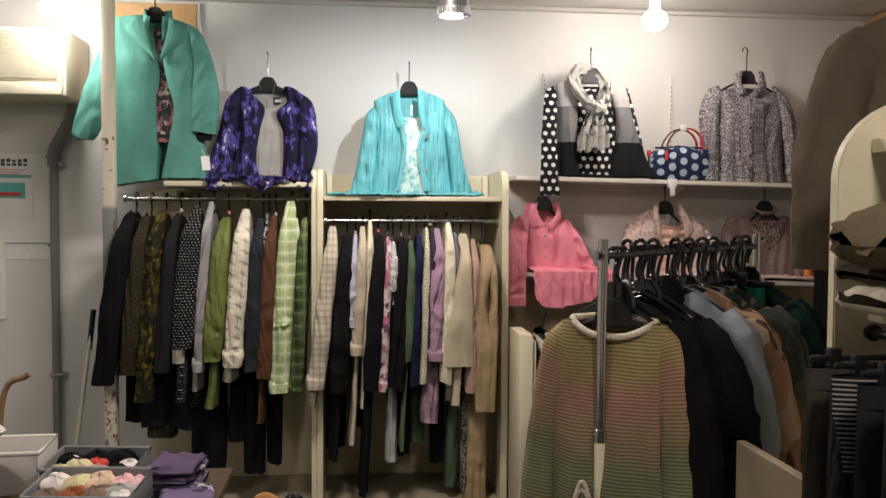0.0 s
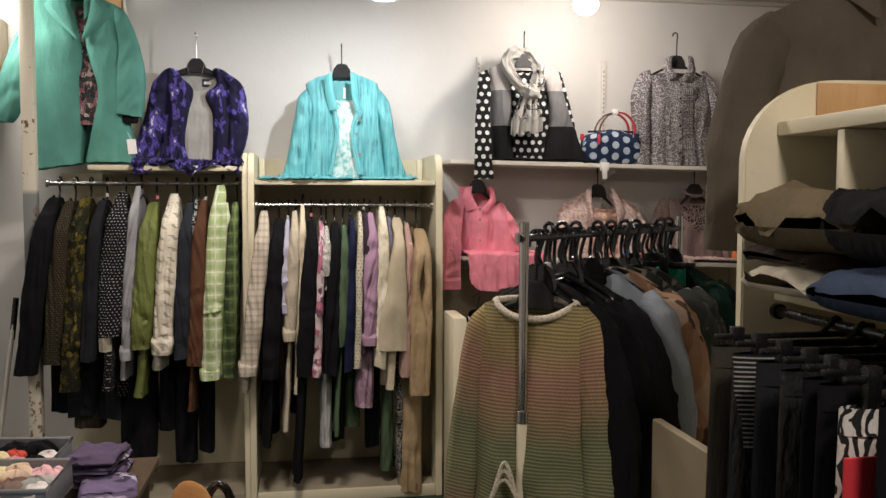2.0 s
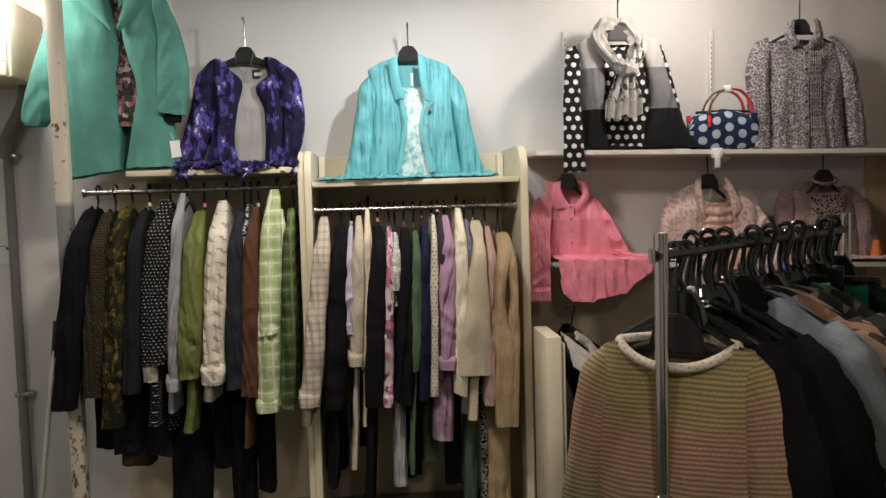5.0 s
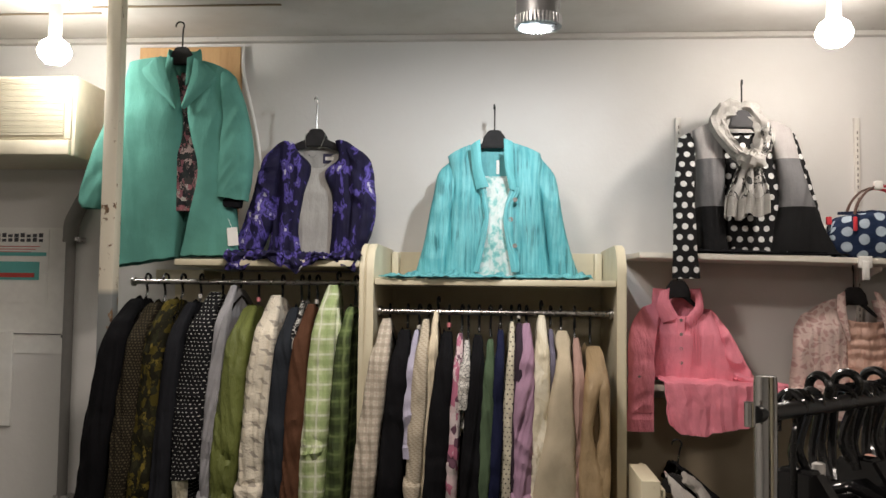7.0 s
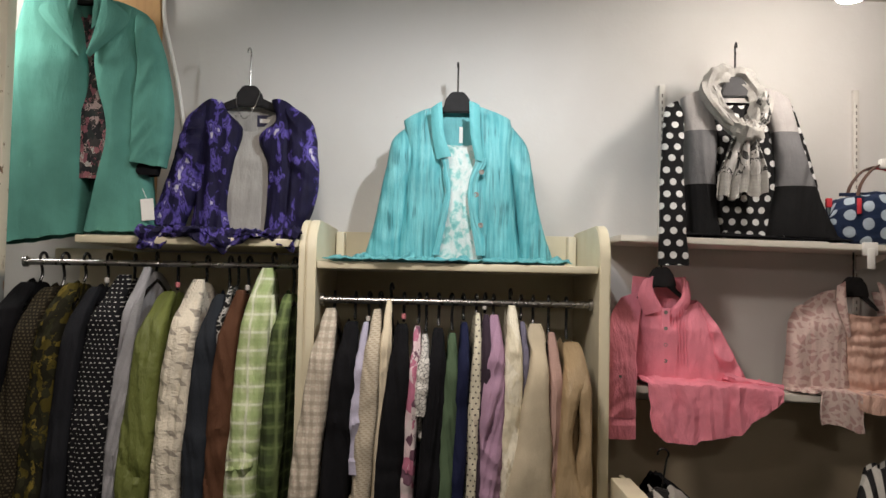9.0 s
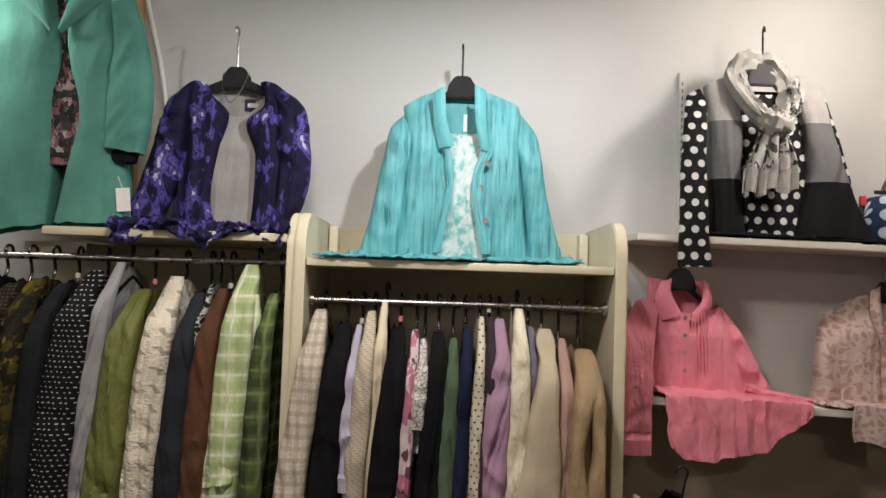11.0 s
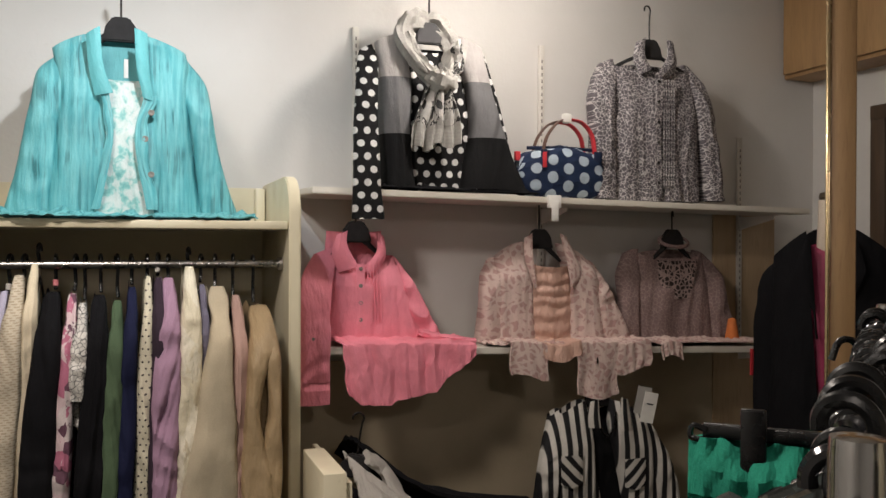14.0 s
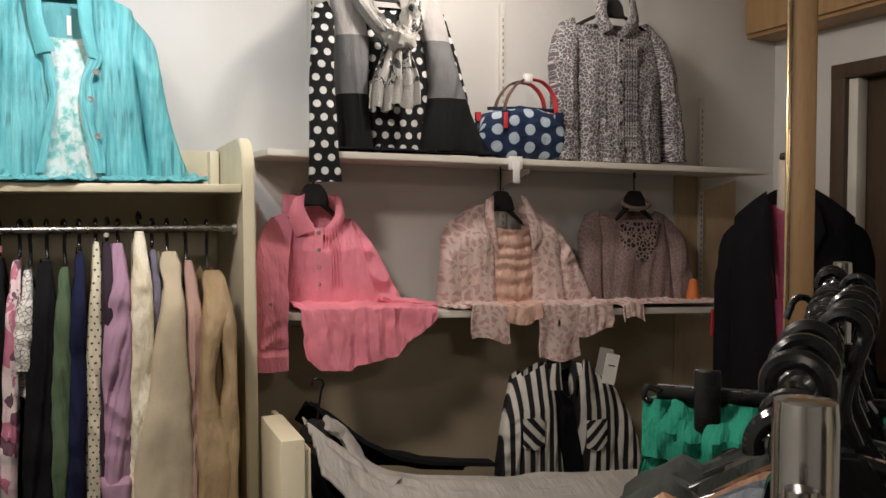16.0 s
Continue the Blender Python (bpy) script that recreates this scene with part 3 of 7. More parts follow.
ac = thing("air_conditioner", (-2.1, 4.6, 2.04), "yellowed box air conditioner with a slatted grille", "air conditioner")
part("case", box(-2.5, -1.69, 4.43, BACK - 0.002, 2.04, 2.37, 0.018), ACP, ac)
part("lower_panel", box(-2.06, -1.705, 4.405, 4.432, 2.045, 2.105, 0.006), ACP, ac)
part("outlet", box(-2.48, -2.07, 4.412, 4.431, 2.05, 2.095, 0.004), DARKGAP, ac, "dark air outlet")
gr = part("grille_frame", box(-2.49, -1.705, 4.418, 4.431, 2.11, 2.36, 0.004), ACP, ac)
for k in range(24):
    z = 2.125 + k * 0.0096
    part("slat", box(-2.48, -1.73, 4.408, 4.4185, z, z + 0.0055, 0), ACP, ac)
hose = thing("drain_pipe", (-1.86, 4.74, 0), "grey insulated pipe running down the wall", "pipe")
part("pipe", tube([(-1.86, 4.745, 0.0), (-1.86, 4.745, 0.9), (-1.86, 4.745, 1.74)], 0.021, 14, 24), GREYPIPE, hose)
part("bend", tube([(-1.86, 4.745, 1.72), (-1.855, 4.74, 1.80), (-1.80, 4.72, 1.90), (-1.755, 4.70, 1.98), (-1.75, 4.70, 2.05)], lambda t: 0.033 - 0.004 * t, 14, 20, 1, 0.1), GREYPIPE, hose, "wrapped bend")
for z in (0.62, 1.72):
    part("clamp", box(-1.89, -1.815, 4.725, BACK - 0.001, z, z + 0.022), STEEL, hose)

# papers on the wall
po = thing("poster", (-2.06, 4.785, 1.62), "white printed notice with a teal bar and a picture", "poster")
part("sheet", box(-2.26, -1.98, 4.783, 4.789, 1.455, 1.775, 0), PAPER, po, smooth=False)
part("picture", box(-2.22, -2.02, 4.7795, 4.7832, 1.555, 1.635, 0), TEALINK, po)
part("picture_band", box(-2.20, -2.04, 4.776, 4.7796, 1.566, 1.585, 0), REDINK, po)
part("bar", box(-2.26, -1.99, 4.780, 4.7835, 1.66, 1.676, 0), TEALINK, po)
bm = bmesh.new()
for r, z in enumerate((1.742, 1.722)):
    for k in range(9):
        h = 0.012 + 0.003 * ((k * 7 + r) % 3)
        box(-2.25 + k * 0.028, -2.232 + k * 0.028, 4.7806, 4.7834, z, z + h, 0, bm)
part("heading", bm, INK, po, "rows of dark lettering", False)
bm = bmesh.new()
for r in range(3):
    box(-2.24, -2.02 - 0.02 * r, 4.7806, 4.7834, 1.70 - r * 0.012, 1.703 - r * 0.012, 0, bm)
part("lines", bm, REDINK, po, "", False)
nt = thing("notice_sheet", (-2.05, 4.787, 1.5), "large blank paper sheet pinned to the wall", "notice")
part("sheet", box(-2.5, -1.90, 4.7865, 4.7895, 1.235, 1.785, 0), PAPER, nt, smooth=False)
for x, z in ((-1.91, 1.772), (-1.905, 1.31)):
    part("pin", lathe([(0.006, 0), (0.006, 0.005), (0.003, 0.008)], 10, pose(x, 4.786, z, 90)), INK, nt)
part("rule", box(-2.4, -1.91, 4.7835, 4.7868, 1.318, 1.321, 0), INK, nt)
wb = solid("wall_card", box(-2.45, -2.125, 4.775, 4.789, 0.92, 1.33, 0.003), PAPER, "pale card leaning flat on the wall", "card")

# plywood board and thin white strip behind the coat
solid("plywood_board", box(-1.585, -1.135, 4.755, BACK - 0.002, 1.7, 2.575, 0.003), PLY, "orange-brown plywood board on the wall", "board")
solid("wall_strip", tube([(-1.13, 4.77, 2.58), (-1.12, 4.765, 2.45), (-1.06, 4.765, 2.2), (-1.03, 4.765, 1.95), (-1.06, 4.765, 1.65)], 0.008, 8, 30), WHITEP, "thin white strip curving down the wall", "cable", smooth=True)
# added sheet: its tan stands in for the dim, warm wall below the shelf
solid("wall_tint_sheet", box(0.45, 2.238, 4.78, BACK - 0.001, 0.0, 1.098, 0.002), paint("tan_wall_tint", (0.50, 0.42, 0.30), (0.34, 0.28, 0.19), 0.7, 0.6), "dull tan sheet added to tint the wall under the lower shelf", "panel")
solid("plywood_sheet", box(2.24, 2.55, 4.778, BACK - 0.001, 0.6, 1.655, 0.002), timber("pale_plywood", (0.47, 0.34, 0.21), (0.54, 0.41, 0.26)), "thin plywood sheet behind the shelves", "panel")

# rusted post
ps = thing("post", (-1.44, 4.235, 0), "cream square steel post with flaking rusty paint", "post")
part("shaft", box(-1.467, -1.412, 4.208, 4.262, 0.0, TOP - 0.001, 0.005), RUST, ps)

# ---- wall shelving ----
STRIP = plain("strip_paint", (0.66, 0.63, 0.58), 0.5)
SLOT = plain("strip_slot", (0.22, 0.20, 0.18), 0.7)
BASE = paint("worn_base_board", (0.34, 0.30, 0.22), (0.18, 0.15, 0.11), 0.6, 0.6, 3.0)


def tilted(x0, x1, y0, y1, z0, z1, thick):
    """A board whose top falls from z0 at x0 to z1 at x1."""
    return prism([(x0, z0), (x1, z1), (x1, z1 - thick), (x0, z0 - thick)], y0, y1, 1, 0.003)


ls = thing("wall_shelf", (-0.86, 4.5, 1.62), "cream painted wooden shelf above the clothes rail", "shelf")
part("board", box(-1.20, -0.514, 4.25, BACK - 0.002, 1.608, 1.632), CREAM, ls)
part("batten", box(-1.40, -1.201, 4.56, BACK - 0.002, 1.55, 1.60), CREAM, ls)
solid("back_panel", box(-1.40, -0.516, 4.765, BACK - 0.001, 0.062, 1.6, 0.002), CREAM, "cream painted panel behind the clothes", "panel")
solid("low_platform", box(-1.41, -0.516, 4.27, BACK - 0.002, 0.0, 0.06, 0.004), BASE, "low worn platform under the hanging clothes", "platform")

un = thing("display_unit", (-0.03, 4.5, 0), "cream clothes unit with rounded side panels", "display unit")


def side_outline(y0, y1, z1, r):
    pts = [(y0, 0.0), (y0, z1 - r)]
    pts += [(y0 + r - r * math.cos(a), z1 - r + r * math.sin(a)) for a in np.linspace(0.15, math.pi / 2, 9)]
    return pts + [(y1, z1), (y1, 0.0)]


for x0, x1 in ((-0.513, -0.489), (-0.487, -0.458), (0.413, 0.446)):
    part("side_panel", prism(side_outline(4.25 if x0 != -0.513 else 4.262, BACK - 0.002, 1.70, 0.11), x0, x1, 0, 0.004), CREAM, un)
part("top_shelf", box(-0.456, 0.411, 4.262, 4.76, 1.545, 1.568), CREAM, un)
part("back_board", box(-0.456, 0.411, 4.765, BACK - 0.002, 0.056, 1.69, 0.002), CREAM, un)
part("plinth", box(-0.456, 0.411, 4.275, 4.764, 0.0, 0.055), BASE, un)
part("kick_board", box(-0.456, 0.411, 4.257, 4.274, 0.0, 0.058), CREAM, un)
for x in (-0.44, 0.395):
    part("cleat", box(x - 0.014, x + 0.014, 4.70, 4.764, 1.569, 1.685, 0.002), CREAM, un)


def rail(name, a, b, r, label, material=None):
    ob = thing(name, a, label, "clothes rail", "clothes rails")
    part("bar", tube([a, b], r, 14, 2), material or STEEL, ob)
    v = (Vector(b) - Vector(a)).normalized()
    for p, s in ((Vector(a), 1), (Vector(b), -1)):
        part("socket", tube([p, p + v * 0.012 * s], r * 1.7, 14, 1), material or STEEL, ob)
    return ob


RAILY = 4.37
rail("clothes_rail", (-0.457, RAILY, 1.447), (0.412, RAILY, 1.447), 0.0115, "bright steel rail between the unit's sides")
rail("clothes_rail", (-1.41, RAILY, 1.548), (-0.514, RAILY, 1.552), 0.0105, "steel rail under the wall shelf")

rs = thing("wall_shelf", (1.5, 4.64, 1.67), "long white shelf on slotted wall brackets", "shelf", "white shelves")
bm = prism([(0.528, 4.5), (2.478, 4.5), (2.478, BACK - 0.003), (0.50, BACK - 0.003)], -0.022, 0.0, 2, 0.003)
bmesh.ops.transform(bm, matrix=Matrix.Translation((0.528, 0, 1.684)) @ pose(0, 0, 0, 0, 1.03, 0) @ Matrix.Translation((-0.528, 0, 0)), verts=bm.verts)
part("board", bm, SHELF, rs)
rl2 = thing("wall_shelf", (1.4, 4.64, 1.15), "white lower shelf under draped blouses", "shelf", "white shelves")
bm = prism([(0.46, 4.495), (2.27, 4.495), (2.27, BACK - 0.003), (0.46, BACK - 0.003)], -0.024, 0.0, 2, 0.003)
bmesh.ops.transform(bm, matrix=Matrix.Translation((0.46, 0, 1.185)) @ pose(0, 0, 0, 0, 2.0, 0) @ Matrix.Translation((-0.46, 0, 0)), verts=bm.verts)
part("board", bm, SHELF, rl2)
for x, top in ((0.732, 2.262), (1.452, 2.258), (2.36, 1.95)):
    st = thing("slotted_strip", (x, 4.785, 0.6), "white slotted steel shelf strip on the wall", "shelf strip", "shelf strips")
    part("strip", box(x - 0.011, x + 0.011, 4.772 if x < 2 else 4.765, BACK - 0.001 if x < 2 else 4.777, 1.12, top, 0.002), STRIP, st)
    bm = bmesh.new()
    yf = 4.7715 if x < 2 else 4.7645
    for k in range(int((top - 1.16) / 0.025)):
        box(x - 0.0025, x + 0.0025, yf - 0.0006, yf, 1.14 + k * 0.025, 1.153 + k * 0.025, 0, bm)
    tagged(part("slots", bm, SLOT, st, "row of dark slots", False), kind="stuff")
    for zt, own in ((1.655 - 0.018 * (x - 0.53), rs), (1.155 - 0.035 * (x - 0.46), rl2)):
        part("bracket", prism([(4.77, zt), (4.56, zt), (4.57, zt - 0.015), (4.77, zt - 0.055)], x - 0.003, x + 0.003, 0, 0.001), WHITEP, own)
tg = thing("shelf_clip", (1.36, 4.49, 1.6), "white plastic sign clip on the shelf edge", "clip")
part("grip", box(1.335, 1.385, 4.483, 4.4985, 1.63, 1.675, 0.003), WHITEP, tg)
part("stem", box(1.345, 1.372, 4.478, 4.4828, 1.585, 1.655, 0.002), WHITEP, tg)

# ---- fabrics ----
AQUA = sheer("aqua_crinkle", crinkle((0.075, 0.345, 0.385), (0.16, 0.48, 0.51), 0.012))
AQUAPLAIN = cloth("aqua_band", (0.115, 0.42, 0.45), None, 0.6)
AQUATOP = cloth("white_floral", None, painted([(0.0, (0.16, 0.40, 0.39)), (0.22, (0.30, 0.55, 0.53)), (0.36, (0.56, 0.65, 0.63)), (0.62, (0.66, 0.70, 0.68)), (0.80, (0.42, 0.62, 0.60)), (0.95, (0.14, 0.36, 0.35))], 26))
GREEN = cloth("sea_green_wool", (0.098, 0.275, 0.232), None, 0.9, 0.3, 0.25)
FLORAL = cloth("dark_floral", None, blotches([(0.0, (0.028, 0.028, 0.032)), (0.34, (0.24, 0.10, 0.12)), (0.46, (0.035, 0.04, 0.04)), (0.58, (0.40, 0.30, 0.29)), (0.66, (0.06, 0.055, 0.055)), (0.80, (0.32, 0.13, 0.15)), (0.9, (0.42, 0.40, 0.37))], 70, 0.02))
PURPLE = cloth("purple_floral", None, painted([(0.0, (0.011, 0.010, 0.03)), (0.42, (0.014, 0.012, 0.042)), (0.47, (0.055, 0.042, 0.20)), (0.56, (0.115, 0.085, 0.36)), (0.61, (0.016, 0.014, 0.05)), (0.66, (0.12, 0.095, 0.34)), (0.71, (0.42, 0.40, 0.54)), (0.79, (0.52, 0.52, 0.48)), (0.86, (0.03, 0.03, 0.05))], 18, (1, 0.5, 1)), 0.7)
GREYTOP = cloth("grey_jersey", (0.37, 0.36, 0.34))
DOT = cloth("white_dots_on_black", None, dots((0.012, 0.012, 0.013), (0.75, 0.75, 0.74), 0.041, 0.28), 0.75)
BLOCK = cloth("colour_block_knit", None, lambda m, uv: m.ramp(m.math("SUBTRACT", m.split(uv)[1], 1.5), [(0.0, (0.013, 0.013, 0.014)), (0.36, (0.17, 0.17, 0.175)), (0.548, (0.42, 0.40, 0.39))], True), 0.9)
SCARF = cloth("grey_scarf", None, blotches([(0.0, (0.60, 0.59, 0.57)), (0.32, (0.05, 0.05, 0.05)), (0.46, (0.58, 0.57, 0.55)), (0.64, (0.08, 0.08, 0.08)), (0.78, (0.42, 0.41, 0.39))], 46, 0.02, (1, 0.7, 1)), 0.8)
SCARFPLAIN = cloth("pale_scarf", None, stripes((0.40, 0.39, 0.37), (0.425, 0.415, 0.39), 0.012, 0.5, 1), 0.8)
BAGDOT = cloth("blue_dotted_canvas", None, dots((0.016, 0.028, 0.068), (0.42, 0.50, 0.58), 0.062, 0.32), 0.7)
REDWEB = cloth("red_webbing", (0.60, 0.035, 0.05), None, 0.6)
BROWNWEB = cloth("brown_webbing", (0.11, 0.06, 0.045), None, 0.6)
LEO = cloth("grey_heart_print", None, cells((0.12, 0.11, 0.122), (0.56, 0.53, 0.53), 72, 0.055, 0.02), 0.8)
PINK = cloth("pink_linen", (0.84, 0.28, 0.36), None, 0.9, 0.2, 0.6, 0.4)
PINKPRINT = cloth("pink_script_print", None, cells((0.50, 0.33, 0.31), (0.66, 0.52, 0.48), 32, 0.16, 0.06), 0.85)
PEACHTOP = cloth("peach_satin", (0.66, 0.42, 0.34), None, 0.5, 0.1, 0.8)
LACE = cloth("mauve_lace", None, cells((0.25, 0.175, 0.17), (0.36, 0.27, 0.255), 70, 0.06, 0.012), 0.9)
LACEYOKE = cloth("mauve_openwork", None, cells((0.045, 0.035, 0.033), (0.36, 0.27, 0.255), 62, 0.13, 0.004), 0.9)
NAVYTRIM = cloth("navy_canvas", (0.016, 0.024, 0.055), None, 0.7)
STRIPE = cloth("black_white_stripe", None, stripes((0.62, 0.60, 0.56), (0.02, 0.02, 0.022), 0.037, 0.5, 0), 0.75)
BLACK = cloth("black_cloth", (0.0065, 0.0065, 0.008), None, 0.9, 0.05)
NAVY = cloth("navy_cloth", (0.010, 0.013, 0.03), None, 0.9)
CHARCOAL = cloth("charcoal_cloth", (0.016, 0.017, 0.021), None, 0.9)
KNIT = cloth("striped_knit", None, bands([(0.0, (0.34, 0.22, 0.13)), (0.16, (0.33, 0.20, 0.14)), (0.30, (0.20, 0.22, 0.11)), (0.48, (0.17, 0.20, 0.10)), (0.60, (0.33, 0.21, 0.12)), (0.72, (0.42, 0.22, 0.16)), (0.84, (0.38, 0.29, 0.12)), (1.0, (0.40, 0.33, 0.15))], 0.55, 1.29), 0.95, 0.2, 0.5, 0.9)
CREAMTRIM = cloth("cream_knit_trim", None, dashes((0.62, 0.56, 0.46), (0.42, 0.37, 0.28), 0.01, 0.012, 0.4, 0.4), 0.95)

# ---- garments shown on the wall ----


def garment(name, at, label, group="displayed clothes"):
    return thing(name, at, label, "clothing", group)


def flap(name, inner, outer, y, material, parent, bulge=0.012, thick=0.003, wave=0.0, label=""):
    """A turned-back collar or lapel between an inner and an outer edge, each given by (x, z) points from top to bottom."""
    a, b = (spline([(p[0], 0, p[1]) for p in e], 20) for e in (inner, outer))
    def fn(u, v):
        k = min(19, int(v * 20))
        f = v * 20 - k
        p = a[k].lerp(a[k + 1], f).lerp(b[k].lerp(b[k + 1], f), u)
        return (p.x + wave * math.sin(16 * v) * u, y - bulge * math.sin(math.pi * (0.25 + 0.75 * u)) - 0.4 * wave * math.sin(23 * v + 2) * u, p.z)
    return part(name, sheet(fn, 8, 24, thick), material, parent, label)


def arm(name, rows, y, d, material, parent, **kw):
    """A sleeve that starts flat under the shoulder line and swings outwards."""
    left = rows[-1][1] + rows[-1][2] < rows[0][1] + rows[0][2]
    steps = [(r[0] - (0.004 if k == 0 else 0), r[1], r[2], (r[3] if len(r) > 3 else 0.0) + (0.040, 0.016)[k] if k < 2 else (r[3] if len(r) > 3 else 0.0)) for k, r in enumerate(rows)]
    return panel(name, steps, y, d, material, parent, drop=(0.022, 0.0) if left else (0.0, 0.022), **kw)


def collar(M, parent, material, z, r, height=0.05, spread=0.03, gap=0.02, drop=0.05, thick=0.002):
    """A folded collar round the neck, open by gap at the front."""
    def fn(u, v):
        a = math.pi * 2 * u
        s, c = math.sin(a), math.cos(a)
        x = (r + 1.4 * spread * max(0, v - 0.35)) * s + (gap * (1 if s >= 0 else -1) * max(c, 0) ** 3)
        y = -0.034 * c - (0.012 + spread * max(0, v - 0.3) * 0.8) * max(c, -0.3)
        lift = height * math.sin(math.pi / 2 * v / 0.4) if v < 0.4 else height * (1 - 1.7 * ((v - 0.4) / 0.6) ** 1.3)
        y -= 0.020 * max(0, v - 0.35) * max(c, 0)
        q = z - drop * max(c, 0) ** 1.5 + lift * (1 - 0.3 * max(c, 0)) - (0.045 * max(c, 0) ** 6 * max(0, v - 0.4) * 1.6)
        return M @ Vector((x, y, q))
    e = 0.02
    return part("collar", sheet(lambda u, v: fn(e + (1 - 2 * e) * u, v), 44, 10, thick), material, parent)


def front_band(M, parent, material, side, gap, ztop, zhem, d0, d1, wide, lap=0.0, peak=0.16, z0=None, z1=None, name="front_band", thick=0.003):
    """The turned edge of an open front; lap widens it into a lapel about the height 'peak'."""
    z0, z1 = z0 or ztop - 0.012, z1 or zhem
    def fn(u, v):
        z = z0 + (z1 - z0) * v
        vb = (ztop - z) / (ztop - zhem)
        d = d0 + (d1 - d0) * min(1, max(0, vb) * 1.6) ** 0.7
        w = wide + lap * max(0.0, 1 - abs(vb - peak) / peak) ** 0.8
        x = gap(min(1, max(0, vb))) - 0.004 + w * u
        return M @ Vector((side * x, -(d + 0.012 + 0.008 * math.sin(math.pi * u)) - 0.004 * noise.noise(Vector((z * 20, u, side))), z + 0.25 * lap * u * max(0, 1 - abs(vb - peak) / peak)))
    return part(name, sheet(fn, 8, 40, thick), material, parent)


def tagcard(x, y, z, turn=0.0):
    t = thing("price_tag", (x, y, z), "white paper price tag hanging by a thread", "tag", "price tags")
    m = Matrix.Translation((x, y, z)) @ pose(0, 0, 0, 0, turn, 8)
    part("card", box(-0.02, 0.02, -0.0012, 0.0012, -0.035, 0.035, 0, None, m), PAPER, t, smooth=False)
    part("thread", tube([m @ Vector((0, 0, 0.034)), m @ Vector((-0.012, 0.004, 0.07))], 0.0009, 6, 4), WHITEP, t)


# sea-green coat over a floral blouse
coat = garment("green_coat", (-1.27, 4.46, 1.6), "sea-green wool coat hanging open over a floral blouse")
panel("back", [(2.45, -1.44, -1.12), (2.3, -1.46, -1.09), (1.9, -1.49, -1.06), (1.65, -1.50, -1.04)], 4.52, 0.03, GREEN, coat, fold=0.006, seed=2.2, drop=(0.03, 0.05))
panel("front", [(2.445, -1.492, -1.335), (2.36, -1.502, -1.288), (2.24, -1.504, -1.262), (2.14, -1.507, -1.250), (1.99, -1.510, -1.258), (1.82, -1.517, -1.260), (1.605, -1.524, -1.268)], 4.47, 0.085, GREEN, coat, fold=0.013, seed=2.0, freq=7, drop=(0.022, 0.0), hem=(0.0, 0.04), lean=0.05, nu=64)
panel("front", [(2.43, -1.205, -1.078), (2.34, -1.228, -1.070), (2.236, -1.240, -1.072), (2.13, -1.222, -1.076), (1.99, -1.186, -1.066), (1.84, -1.211, -1.048), (1.652, -1.250, -1.015)], 4.47, 0.08, GREEN, coat, fold=0.014, seed=3.1, freq=7, drop=(0.0, 0.045), lean=-0.12, nu=64)
arm("sleeve", [(2.40, -1.105, -1.068), (2.35, -1.108, -1.043), (2.22, -1.090, -0.996), (2.08, -1.096, -0.970), (1.95, -1.102, -0.974), (1.868, -1.104, -0.986)], 4.435, 0.058, GREEN, coat, fold=0.008, crease=0.012, seed=4.0, freq=8, hem=(0.012, -0.004))
arm("sleeve", [(2.40, -1.50, -1.455), (2.204, -1.577, -1.46), (2.0, -1.637, -1.50), (1.875, -1.668, -1.545), (1.835, -1.645, -1.575)], 4.45, 0.055, GREEN, coat, fold=0.008, crease=0.010, seed=5.0, freq=8)
panel("sleeve_lining", [(1.89, -1.086, -1.0), (1.852, -1.080, -1.006), (1.838, -1.07, -1.01)], 4.43, 0.035, BLACK, coat, fold=0.004, seed=5.5, label="dark lining showing at the cuff")
flap("lapel", [(-1.322, 2.425), (-1.30, 2.35), (-1.259, 2.225)], [(-1.372, 2.405), (-1.398, 2.357), (-1.266, 2.218)], 4.378, GREEN, coat, 0.014)
flap("lapel", [(-1.190, 2.415), (-1.205, 2.33), (-1.236, 2.225)], [(-1.150, 2.390), (-1.108, 2.335), (-1.231, 2.218)], 4.378, GREEN, coat, 0.014)
collar(Matrix.Translation((-1.262, 4.45, 0)), coat, GREEN, 2.412, 0.062, 0.062, 0.012, 0.022, 0.03)
blouse = garment("floral_blouse", (-1.25, 4.45, 1.83), "dark blouse with dusty pink flowers inside the coat")
panel("trunk", [(2.415, -1.345, -1.165), (2.1, -1.32, -1.15), (1.95, -1.31, -1.155), (1.825, -1.29, -1.175)], 4.465, 0.05, FLORAL, blouse, fold=0.012, seed=4.2, freq=14, scoop=0.035, drop=(0.02, 0.02))
hanger(Matrix.Translation((-1.28, 4.47, 0)), 2.472, 0.17, 0.12, thick=0.014)

# purple flowered cardigan over a grey top
g = garment("purple_cardigan", (-0.745, 4.52, 1.63), "purple and navy flowered cardigan resting on the shelf")
panel("front", [(2.135, -0.895, -0.835), (2.09, -0.905, -0.815), (2.02, -0.908, -0.760), (1.90, -0.908, -0.778), (1.75, -0.912, -0.798), (1.65, -0.93, -0.775)], 4.53, 0.062, PURPLE, g, fold=0.012, seed=5.0, freq=15, drop=(0.035, 0.022))
panel("front", [(2.14, -0.665, -0.60), (2.06, -0.648, -0.585), (1.995, -0.700, -0.580), (1.90, -0.670, -0.575), (1.78, -0.668, -0.568), (1.65, -0.676, -0.555)], 4.53, 0.062, PURPLE, g, fold=0.012, seed=6.0, freq=15, drop=(0.022, 0.035))
